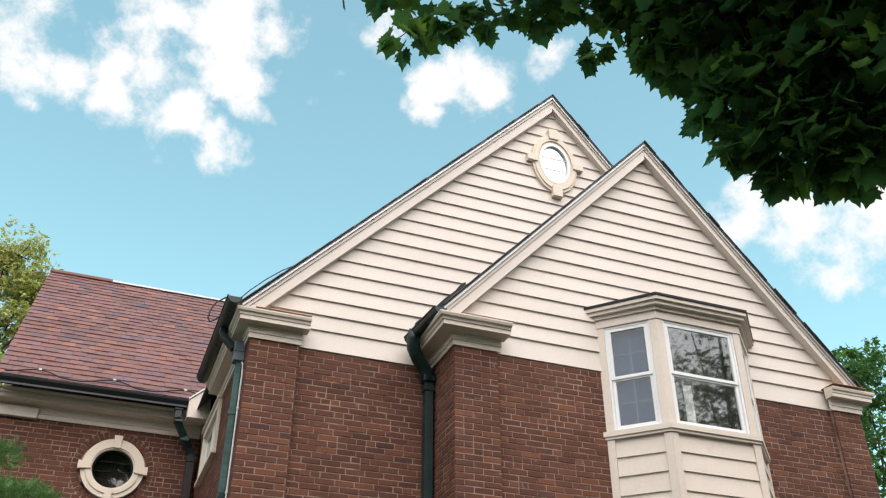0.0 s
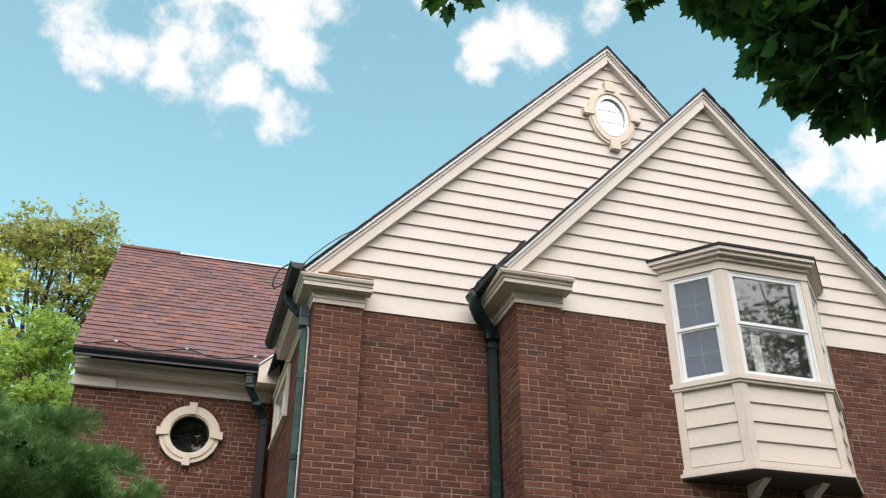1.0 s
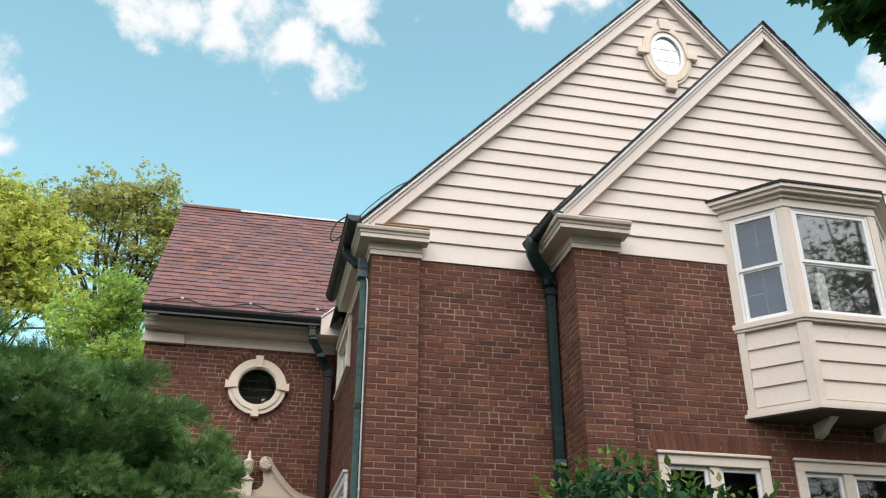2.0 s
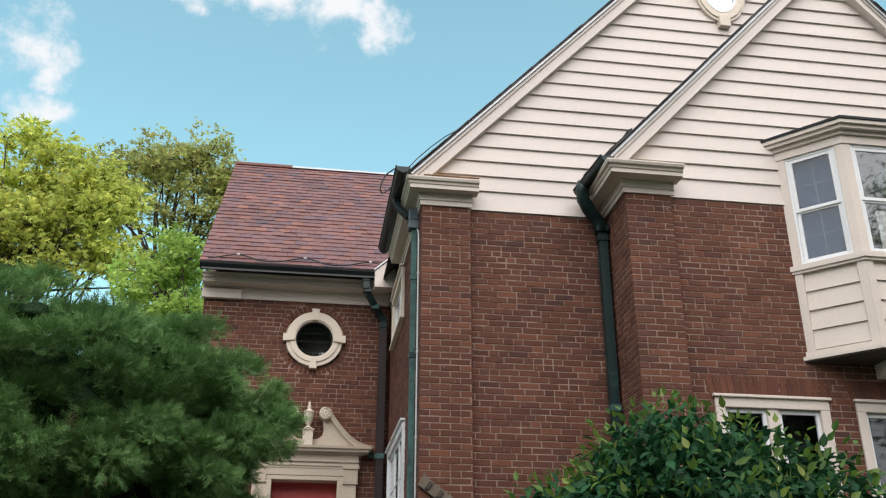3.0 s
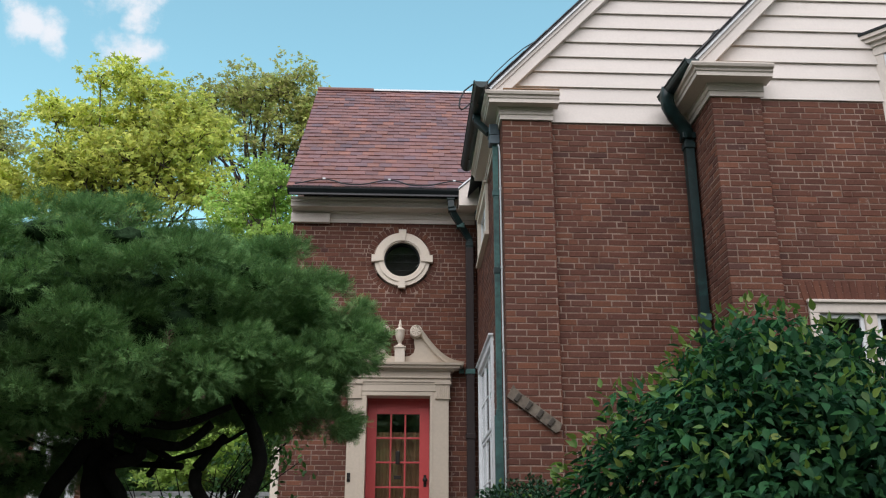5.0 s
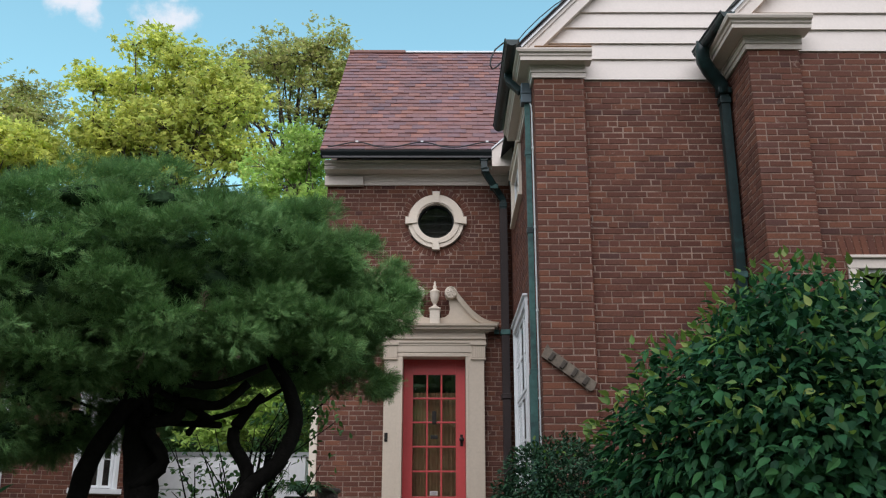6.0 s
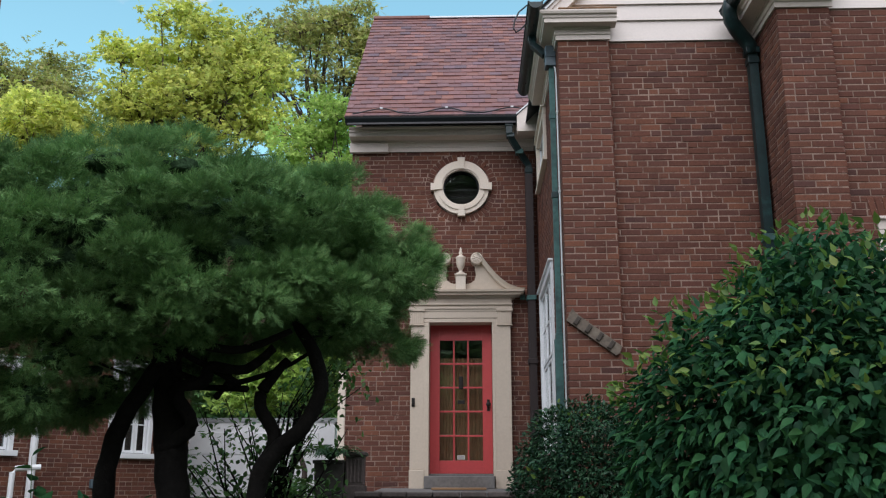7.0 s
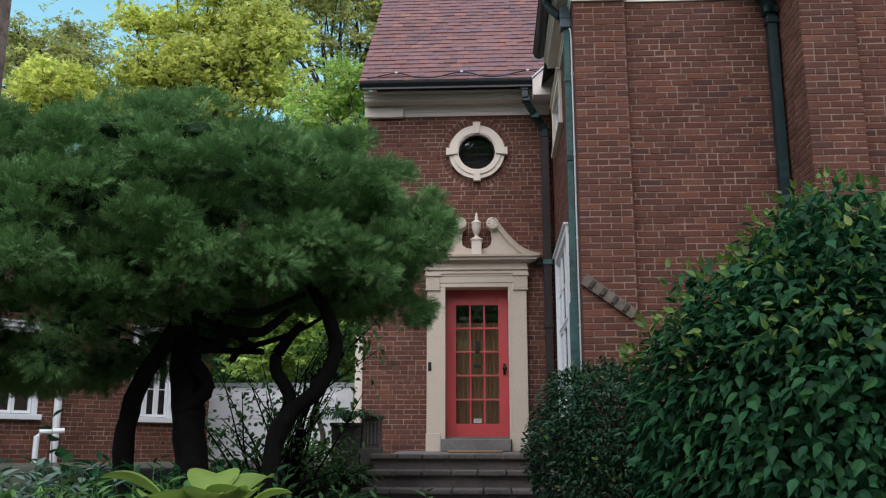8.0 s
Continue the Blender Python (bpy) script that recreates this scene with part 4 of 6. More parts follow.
bay_band("base_board", 0.02, 4.20, 4.26, TRIM)
bay_band("base_moulding", 0.055, 4.165, 4.205, TRIM)
# thin dark sheet added below the base to paint the shade there
bay_band("underside", 0.04, 4.150, 4.1645, BAYSHADE, "dark underside, the bay's shade put into its colour")
bay_band("sill_band", 0.045, 5.155, 5.215, TRIM)
bay_band("sill_bead", 0.025, 5.125, 5.155, TRIM)
bay_band("apron_body", -0.03, 4.26, 5.13, TRIM)
bay_band("frieze", 0.012, 6.52, 6.66, TRIM)
bay_band("bed_moulding", 0.045, 6.62, 6.665, TRIM)
bay_band("crown", 0.10, 6.665, 6.71, TRIM)
bay_band("crown_top", 0.135, 6.71, 6.755, TRIM)
bay_band("roof_edge", 0.15, 6.755, 6.785, BLACK, "dark metal roof edge")
bm = bmesh.new()
lo, hi = bay_off(0.14), bay_off(-0.22)
a = [bm.verts.new((p.x, p.y, 6.785)) for p in lo]
b = [bm.verts.new((p.x, min(p.y, Y_WING), 6.90)) for p in hi]
bm.faces.new(b)
for i in range(3):
    bm.faces.new((a[i], a[i + 1], b[i + 1], b[i]))
bm.faces.new(a[::-1])
bm.faces.new((a[3], a[0], b[0], b[3]))
part("roof", bm, BLACK, bay, "low dark metal roof")
# near-black lining added so the bay looks dark inside
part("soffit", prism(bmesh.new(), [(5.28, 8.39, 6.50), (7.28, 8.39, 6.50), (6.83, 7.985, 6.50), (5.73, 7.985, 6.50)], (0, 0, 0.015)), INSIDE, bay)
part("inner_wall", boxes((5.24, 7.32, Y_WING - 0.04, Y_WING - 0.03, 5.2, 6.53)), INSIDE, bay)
for i, (p, q) in enumerate(zip(BAY, BAY[1:])):
    PANE.append(SIDEGLASS if i == 0 else COATED)
    p, q = Vector(p), Vector(q)
    m = wall_frame(p, q - p)
    ln = (q - p).length
    for u in (0, ln):
        part("corner_post", box(bmesh.new(), u - (0.0 if u == 0 else 0.09), u + (0.09 if u == 0 else 0.0), 0.0, 0.07, 5.215, 6.52, m, 0.004), TRIM, bay)
        part("apron_stile", box(bmesh.new(), u - (0.0 if u == 0 else 0.085), u + (0.085 if u == 0 else 0.0), -0.006, 0.03, 4.26, 5.125, m, 0.004), TRIM, bay)
    for k in range(4):
        z0 = 4.275 + k * 0.213
        bm = bmesh.new()
        v = [bm.verts.new(m @ Vector(c)) for c in ((0.086, 0.004, z0), (ln - 0.086, 0.004, z0), (ln - 0.086, 0.026, z0 + 0.215), (0.086, 0.026, z0 + 0.215), (0.086, 0.04, z0), (ln - 0.086, 0.04, z0), (ln - 0.086, 0.04, z0 + 0.215), (0.086, 0.04, z0 + 0.215))]
        for f in ((0, 1, 2, 3), (4, 7, 6, 5), (0, 4, 5, 1), (3, 2, 6, 7), (0, 3, 7, 4), (1, 5, 6, 2)):
            bm.faces.new([v[c] for c in f])
        part("apron_board", bm, TRIM, bay)
    part("window_frame", frame_bars(m, 0.09, ln - 0.09, 5.215, 6.52, 0.03, 0.012, 0.07), WHITE, bay, "white vinyl window frame")
    sash(bay, m, 0.12, ln - 0.12, 5.245, 5.86, 0.035, bars=0)
    sash(bay, m, 0.12, ln - 0.12, 5.84, 6.49, 0.018, bars=0)
    if i == 0:
        for za, zb in ((5.29, 5.82), (5.88, 6.45)):
            part("muntin", box(bmesh.new(), ln / 2 - 0.005, ln / 2 + 0.005, 0.075, 0.08, za, zb, m), BOXGREY, bay, "grey muntin behind the glass")
            part("muntin", box(bmesh.new(), 0.16, ln - 0.16, 0.075, 0.08, (za + zb) / 2 - 0.005, (za + zb) / 2 + 0.005, m), BOXGREY, bay, "grey muntin behind the glass")
        # sheet behind the left sashes, sky reflection painted as dark blue
        part("blind", box(bmesh.new(), 0.12, ln - 0.12, 0.10, 0.105, 5.22, 6.5, m), PANEBLUE, bay, "dark blue sheet behind the glass, tinted like mirrored sky")
    if i == 1:
        part("curtain", box(bmesh.new(), 0.44, 0.56, 0.28, 0.29, 5.2, 5.86, m), PAPER, bay, "pale curtain edge behind the glass")
PANE.pop()
for x in (5.92, 6.64):
    bm = bmesh.new()
    o = [(x, Y_WING, 4.17), (x, 8.10, 4.17), (x, 8.10, 4.15), (x, 8.14, 4.125), (x, 8.18, 4.11), (x, 8.27, 4.07), (x, 8.32, 4.025), (x, 8.39, 4.005), (x, Y_WING, 4.0)]
    prism(bm, o, (0.09, 0, 0))
    part("bracket", bm, TRIM, bay)

# ---------------------------------------------------------------- front door and surround
door = thing("front_door", (0.07, 12.83, 1.45), "red wooden front door with fifteen glass panes", "door")
DX0, DX1, DZ0, DZ1, DY = -0.345, 0.525, 1.455, 3.50, 12.84
gx = [DX0 + 0.135, DX0 + 0.335, DX1 - 0.335, DX1 - 0.135]
gz0, gz1 = DZ0 + 0.175, DZ1 - 0.21
bm = bmesh.new()
for r in ((DX0, gx[0], DY, DY + 0.045, DZ0, DZ1), (gx[3], DX1, DY, DY + 0.045, DZ0, DZ1), (gx[0], gx[3], DY, DY + 0.045, DZ0, gz0), (gx[0], gx[3], DY, DY + 0.045, gz1, DZ1)):
    box(bm, *r, bevel=0.003)
leaf = part("door_leaf", bm, RED, door)
cols = [gx[0], gx[0] + (gx[3] - gx[0]) / 3, gx[0] + 2 * (gx[3] - gx[0]) / 3, gx[3]]
for x in cols[1:3]:
    part("muntin", boxes((x - 0.012, x + 0.012, DY + 0.006, DY + 0.04, gz0, gz1), bevel=0.003), RED, leaf)
for k in range(1, 5):
    z = gz0 + (gz1 - gz0) * k / 5
    part("muntin", boxes((gx[0], gx[3], DY + 0.004, DY + 0.042, z - 0.012, z + 0.012), bevel=0.003), RED, leaf)
for i in range(3):
    for k in range(5):
        z = gz0 + (gz1 - gz0) * k / 5
        pane("pane", [(cols[i], DY + 0.022, z), (cols[i + 1], DY + 0.022, z), (cols[i + 1], DY + 0.022, z + (gz1 - gz0) / 5), (cols[i], DY + 0.022, z + (gz1 - gz0) / 5)], leaf)
part("knob", lathe(bmesh.new(), [(0.012, 0), (0.012, 0.03), (0.03, 0.035), (0.034, 0.055), (0.02, 0.068)], (DX1 - 0.055, DY, 2.39), 16, Matrix.Rotation(math.pi / 2, 3, "X")), IRON, leaf, "dark door knob", True)
part("lock_plate", boxes((DX1 - 0.075, DX1 - 0.035, DY - 0.006, DY, 2.3, 2.46), bevel=0.003), IRON, leaf)
part("knocker", boxes((0.06, 0.12, DY - 0.02, DY + 0.01, 2.60, 2.78), bevel=0.01), IRON, leaf, "dark iron door knocker")
part("knocker_plate", boxes((0.04, 0.14, DY + 0.0, DY + 0.012, 2.40, 2.45), bevel=0.003), IRON, leaf)
part("note", boxes((0.035, 0.14, DY + 0.012, DY + 0.016, 1.645, 1.70)), PAPER, leaf, "small white paper note behind the glass")
for k in range(3):
    part("note_line", boxes((0.045, 0.13, DY + 0.009, DY + 0.011, 1.657 + k * 0.014, 1.661 + k * 0.014)), IRON, leaf)
curt = thing("door_curtain", (0.09, DY + 0.12, 1.5), "tan gathered curtain behind the door glass", "curtain")
bm = bmesh.new()
N = 60
top, bot = [], []
for k in range(N + 1):
    x = DX0 + 0.1 + (DX1 - DX0 - 0.2) * k / N
    y = DY + 0.12 + 0.012 * math.sin(k * 1.3) + 0.006 * math.sin(k * 2.9)
    top.append(bm.verts.new((x, y, 3.05)))
    bot.append(bm.verts.new((x, y + 0.004, 1.5)))
for k in range(N):
    bm.faces.new((bot[k], bot[k + 1], top[k + 1], top[k]))
part("cloth", bm, CURTAIN, curt)

jamb = thing("door_jamb", (0.09, 12.72, 1.45), "beige panelled door jamb in the entry recess", "door frame", kind="structure")
for r in ((DOOR_X0 - 0.02, DX0 - 0.003, 12.58, 12.92, 1.42, DZ1 + 0.003), (DX1 + 0.003, DOOR_X1 + 0.02, 12.58, 12.92, 1.42, DZ1 + 0.003)):
    part("jamb_side", boxes(r, bevel=0.004), SURROUND, jamb)
part("jamb_head", boxes((DOOR_X0 - 0.02, DOOR_X1 + 0.02, 12.58, 12.92, DZ1 + 0.005, DOOR_TOP), bevel=0.004), SURROUND, jamb)
part("head_casing", boxes((DX0, DX1, DY - 0.01, DY + 0.06, DZ1 - 0.02, DZ1 + 0.006)), RED, jamb)

sur = thing("door_surround", (0.09, 12.6, 1.3), "cream classical door surround with broken scroll pediment and urn", "door surround")
Y0 = 12.585
for x0, x1, sgn in ((-0.615, -0.405, -1), (0.55, 0.795, 1)):
    part("pilaster_shaft", boxes((x0 + 0.01, x1 - 0.01, Y0, Y_ENTRY - 0.002, 1.50, 3.563), bevel=0.006), SURROUND, sur)
    part("pilaster_base", boxes((x0 + 0.002, x1 - 0.002, Y0 - 0.018, Y_ENTRY - 0.002, 1.25, 1.50), bevel=0.008), SURROUND, sur)
    a, b = (0.60, 0.80) if sgn > 0 else (-0.625, -0.425)
    part("capital", boxes((a - 0.005, b + 0.01, Y0 - 0.03, Y_ENTRY - 0.002, 3.46, 3.475), (a - 0.012, b + 0.018, Y0 - 0.04, Y_ENTRY - 0.002, 3.66, 3.70), bevel=0.004), SURROUND, sur)
    block = part("capital_block", boxes((a + 0.004, b + 0.002, Y0 - 0.018, Y_ENTRY - 0.002, 3.477, 3.658), bevel=0.004), SURROUND, sur)
    for k in range(7):
        u = a + 0.018 + k * (b - a - 0.03) / 6
        part("flute", boxes((u - 0.007, u + 0.007, Y0 - 0.024, Y0 - 0.012, 3.49, 3.645), bevel=0.003), SURROUND, block)
part("architrave", boxes((-0.62, 0.80, Y0 - 0.012, Y_ENTRY - 0.002, 3.565, 3.665), bevel=0.004), SURROUND, sur)
part("architrave_bead", boxes((-0.63, 0.81, Y0 - 0.035, Y_ENTRY - 0.002, 3.69, 3.72), (-0.635, 0.815, Y0 - 0.045, Y_ENTRY - 0.002, 3.745, 3.77), bevel=0.004), SURROUND, sur)
part("frieze", boxes((-0.625, 0.805, Y0 - 0.02, Y_ENTRY - 0.002, 3.66, 3.86), bevel=0.003), SURROUND, sur)
part("cornice", sweep(bmesh.new(), [(0, 3.84), (0.04, 3.845), (0.05, 3.87), (0.12, 3.875), (0.125, 3.905), (0.155, 3.915), (0.16, 3.945), (0, 3.95)], [(-0.63, Y_ENTRY), (-0.63, Y0), (0.81, Y0), (0.81, Y_ENTRY)], 1), SURROUND, sur)
CX = 0.095
for s in (-1, 1):
    # swan-neck tympanum and its raking moulding
    top = []
    for k in range(25):
        f = k / 24
        x = 0.20 + f * 0.70
        z = 3.955 + 0.50 * (0.5 + 0.5 * math.cos(math.pi * min(max((f - 0.06) / 0.90, 0), 1) ** 0.62)) + 0.015 * (1 - f)
        top.append((x, z))
    inner = [(0.20, 4.28), (0.215, 4.18), (0.195, 4.10), (0.14, 4.06), (0.09, 4.05), (0.04, 4.055)]
    outline = [(CX + s * x, 12.56, z) for x, z in top] + [(CX + s * 0.88, 12.56, 3.95), (CX + s * 0.04, 12.56, 3.95)] + [(CX + s * x, 12.56, z) for x, z in inner[::-1]]
    bm = bmesh.new()
    prism(bm, outline, (0, 0.118, 0))
    part("scroll_panel", bm, SURROUND, sur)
    bm = bmesh.new()
    a = []
    for x, z in top[1:]:
        a.append([bm.verts.new((CX + s * (x + dx), y, z + dz)) for dx, dz, y in ((0, 0.012, 12.44), (0, 0.018, 12.676), (-0.02, -0.055, 12.676), (-0.02, -0.05, 12.50), (-0.01, -0.025, 12.48))])
    for p, q in zip(a, a[1:]):
        for i in range(5):
            j = (i + 1) % 5
            bm.faces.new((p[i], q[i], q[j], p[j]))
    bm.faces.new(a[0])
    bm.faces.new(a[-1][::-1])
    part("scroll_moulding", bm, PALE, sur)
    rot = Matrix.Rotation(math.pi / 2, 3, "X")
    c = (CX + s * 0.225, 12.56, 4.40)
    rosette = part("rosette", lathe(bmesh.new(), [(0.082, -0.11), (0.085, 0.0), (0.085, 0.085), (0.072, 0.095), (0.066, 0.085), (0.02, 0.085)], c, 28, rot), PALE, sur)
    for k in range(8):
        ang = math.pi / 4 * k
        mm = Matrix.Translation((c[0] + 0.036 * math.cos(ang), c[1] - 0.085, c[2] + 0.036 * math.sin(ang))) @ Matrix.Rotation(-ang, 4, "Y")
        part("petal", box(bmesh.new(), -0.024, 0.026, -0.014, 0.01, -0.010, 0.010, mm, 0.006), PALE, rosette)
part("pedestal", boxes((CX - 0.07, CX + 0.07, 12.46, Y_ENTRY - 0.002, 3.95, 4.155), (CX - 0.085, CX + 0.085, 12.445, Y_ENTRY - 0.002, 4.155, 4.175), bevel=0.005), PALE, sur)
part("urn", lathe(bmesh.new(), [(0.062, 0), (0.06, 0.02), (0.03, 0.035), (0.022, 0.055), (0.03, 0.07), (0.055, 0.12), (0.066, 0.18), (0.066, 0.225), (0.072, 0.235), (0.07, 0.25), (0.045, 0.265), (0.02, 0.285), (0.028, 0.31), (0.022, 0.33), (0.014, 0.345), (0.018, 0.36), (0.004, 0.395)], (CX, 12.52, 4.175), 24), PALE, sur, smooth=True)

part("bell_plate", boxes((-0.585, -0.54, Y0 - 0.012, Y0 + 0.012, 2.34, 2.46), bevel=0.004), IRON, sur, "small dark doorbell plate")
part("bell_button", lathe(bmesh.new(), [(0.014, 0), (0.014, 0.018), (0.009, 0.024)], (-0.562, Y0 - 0.01, 2.38), 12, Matrix.Rotation(math.pi / 2, 3, "X")), IRON, sur)

# ---------------------------------------------------------------- gutters, downpipes, cable, plaque
def gutter(name, label, pts, r, mat):
    bm = bmesh.new()
    pts = [Vector(p) for p in pts]
    w = (pts[-1] - pts[0]).normalized()
    a = w.cross(Vector((0, 0, 1))).normalized()
    prof = [(math.cos(t) * r, math.sin(t) * r) for t in np.linspace(math.pi, 2 * math.pi, 9)] + [(math.cos(t) * r * 0.88, math.sin(t) * r * 0.88) for t in np.linspace(2 * math.pi, math.pi, 9)]
    rings = [[bm.verts.new(p + a * x + Vector((0, 0, z))) for x, z in prof] for p in pts]
    for p, q in zip(rings, rings[1:]):
        for i in range(len(prof)):
            j = (i + 1) % len(prof)
            bm.faces.new((p[i], q[i], q[j], p[j]))
    g = thing(name, pts[0], label, "gutter")
    part("trough", bm, mat, g)
    for p in (pts[0], pts[-1]):
        part("end_cap", prism(bmesh.new(), [p - w * 0.004 + a * x + Vector((0, 0, z)) for x, z in prof[:9]], w * 0.008), mat, g)
    tube_pts = [p + a * r + Vector((0, 0, 0.004)) for p in pts]
    part("rolled_rim", tube(bmesh.new(), tube_pts, 0.011, 8), mat, g)
    part("rolled_rim", tube(bmesh.new(), [p - a * r + Vector((0, 0, 0.004)) for p in pts], 0.011, 8), mat, g)
    n = max(2, int((pts[-1] - pts[0]).length / 0.6))
    for k in range(n):
        p = pts[0].lerp(pts[-1], (k + 0.5) / n)
        part("strap", box(bmesh.new(), p.x - 0.012, p.x + 0.012, p.y - 0.012, p.y + 0.012, p.z - r - 0.006, p.z + 0.01), mat, g)
    return g


gutter("gutter", "dark green copper half-round gutter along the side eave", [(0.955, 8.76, 6.285), (0.945, 11.0, 6.275)], 0.072, COPPER)
gutter("gutter", "dark green copper gutter at the wing's valley", [(3.105, 8.2, 6.285), (3.01, 8.95, 6.235)], 0.072, COPPER)
g = thing("gutter", (0, 12.25, 6.38), "black box gutter along the entry eave", "gutter")
part("trough", sweep(bmesh.new(), [(0, 0), (0.12, 0.0), (0.145, 0.05), (0.15, 0.092), (0.13, 0.094), (0.12, 0.02), (0, 0.015)], [(X_ENTRY - 0.05, 12.315), (0.93, 12.315)], 1), BLACK, g)
for o in g.children:
    o.location.z = 6.36


def downpipe(name, label, pts, w, mat, bands=(), sides=4):
    d = thing(name, pts[-1], label, "downpipe")
    part("pipe", tube(bmesh.new(), pts, w, sides, up=Vector((0, 1, 0.01))), mat, d, smooth=sides > 4)
    for p, bm_mat in bands:
        part("band", boxes((p[0] - w * 0.9, p[0] + w * 0.9, p[1] - w * 0.9, p[1] + w * 0.9, p[2] - 0.035, p[2] + 0.035), bevel=0.006), bm_mat, d)
    return d


# entry pipe: leader from the eave, then a brown pipe in the corner
downpipe("downpipe", "copper gutter elbow leading off the entry eave", [(0.80, 12.28, 6.37), (0.80, 12.28, 6.20), (0.84, 12.34, 6.12), (1.03, 12.53, 5.88), (1.085, 12.56, 5.80), (1.085, 12.56, 5.66)], 0.062, COPPER, [((0.80, 12.28, 6.33), COPPER), ((0.82, 12.31, 6.17), COPPER), ((0.95, 12.45, 5.97), VERDI), ((1.085, 12.56, 5.72), COPPER)])
downpipe("downpipe", "dark brown downpipe in the brick corner by the door", [(1.085, 12.57, 5.68), (1.085, 12.57, 1.25)], 0.075, BROWNPIPE, [((1.085, 12.57, 3.84), VERDI), ((1.085, 12.57, 2.95), BROWNPIPE)])
downpipe("pipe_strap", "verdigris copper pipe strap on the brick", [(0.93, 12.62, 3.86), (1.0, 12.62, 3.86)], 0.04, VERDI)
# side wall pipe with its grey box
downpipe("downpipe", "dark copper leader from the side gutter", [(0.955, 9.45, 6.24), (0.96, 9.42, 6.12), (1.09, 9.36, 5.96)], 0.05, COPPER, [((0.957, 9.44, 6.19), COPPER)])
jb = thing("rainwater_box", (1.09, 9.3, 5.75), "blue grey metal rainwater box below the eave", "rainwater head")
part("body", boxes((1.085, 1.199, 9.24, 9.38, 5.78, 6.02), bevel=0.006), BOXGREY, jb)
part("lid", boxes((1.077, 1.199, 9.232, 9.388, 5.885, 5.90), bevel=0.003), BOXGREY, jb)
downpipe("downpipe", "verdigris copper downpipe on the brick side wall", [(1.152, 9.31, 5.80), (1.152, 9.31, 2.75)], 0.040, VERDI, [((1.15, 9.31, 2.78), VERDI), ((1.15, 9.31, 4.3), COPPER), ((1.15, 9.31, 5.2), VERDI)])
downpipe("downpipe", "lower verdigris downpipe sleeve by the side window", [(1.14, 9.31, 2.75), (1.14, 9.31, 1.0)], 0.055, VERDI)
cd = thing("conduit", (1.19, 9.18, 1.0), "thin pale conduit on the brick corner", "conduit")
part("pipe", tube(bmesh.new(), [(1.18, 9.30, 5.80), (1.185, 9.2, 5.72), (1.188, 9.17, 5.6), (1.188, 9.17, 1.0)], 0.009, 8), CONDUIT, cd)
for z in (5.2, 4.3, 3.4, 2.5):
    part("clip", boxes((1.175, 1.199, 9.155, 9.185, z - 0.012, z + 0.012)), CONDUIT, cd)
# wing pipe
downpipe("downpipe", "dark copper rainwater elbow under the wing gutter", [(3.02, 8.78, 6.27), (3.005, 8.82, 6.17), (3.02, 8.85, 6.08), (3.09, 8.90, 5.99), (3.18, 8.95, 5.91), (3.235, 8.97, 5.84), (3.247, 8.975, 5.74)], 0.078, COPPER, [((3.247, 8.975, 5.77), COPPER)], 10)
downpipe("downpipe", "dark copper downpipe beside the brick wing", [(3.25, 8.98, 5.80), (3.25, 8.98, 3.60)], 0.066, COPPER, [((3.25, 8.98, 5.66), COPPER), ((3.25, 8.98, 3.72), VERDI)])
downpipe("downpipe", "copper downpipe foot behind the shrub", [(3.25, 8.98, 3.60), (3.25, 8.98, 0.6)], 0.066, COPPER)

# heating cable along the tiles and the loop at the gable foot
hc = thing("heating_cable", (0, 12.2, 6.45), "thin dark heating cable zigzag along the tiled eave", "cable")
pts = []
for k in range(3):
    x = -1.45 + k * 0.95
    for f, h in ((0, 0.02), (0.12, 0.07), (0.24, 0.14), (0.34, 0.185), (0.42, 0.20), (0.5, 0.185), (0.6, 0.13), (0.7, 0.05), (0.85, 0.015)):
        p = Vector((x + f * 0.95, EAVE_Y, EAVE_Z)) + up_e * h + nrm_e * 0.055
        pts.append(p)
part("wire", tube(bmesh.new(), pts[:-2], 0.010, 6), CABLE, hc)
for k in range(3):
    p = Vector((-1.45 + k * 0.95 + 0.4, EAVE_Y, EAVE_Z)) + up_e * 0.20 + nrm_e * 0.06
    part("clip", boxes((p.x - 0.02, p.x + 0.02, p.y - 0.015, p.y + 0.015, p.z - 0.01, p.z + 0.012)), FLASH, hc)
lc = thing("loop_cable", (0.9, 8.9, 6.5), "loose black cable looping at the gable foot", "cable")
part("wire", tube(bmesh.new(), [(1.62, 8.93, 6.93), (1.45, 8.91, 6.80), (1.28, 8.90, 6.64), (1.12, 8.88, 6.46), (1.02, 8.88, 6.33)], 0.006, 6), CABLE, lc)
part("wire", tube(bmesh.new(), [(0.95, 9.0, 6.36), (0.88, 9.0, 6.38), (0.79, 9.0, 6.30), (0.74, 9.0, 6.19), (0.73, 9.0, 6.10), (0.755, 9.02, 6.07), (0.80, 9.05, 6.11), (0.88, 9.1, 6.22)], 0.009, 6), CABLE, lc)

# house plaque on the pilaster: its characters are plain bars
pq = thing("house_plaque", (1.46, Y_PIL, 2.6), "slanted weathered bronze plaque with raised dark bars", "plaque")
P0, P1 = Vector((1.225, 0, 2.935)), Vector((1.70, 0, 2.585))
w = (P1 - P0).normalized()
mq = Matrix.Translation((P0.x, Y_PIL, P0.z)) @ Matrix.Rotation(math.atan2(-w.z, w.x), 4, "Y")
L = (P1 - P0).length
bm = bmesh.new()
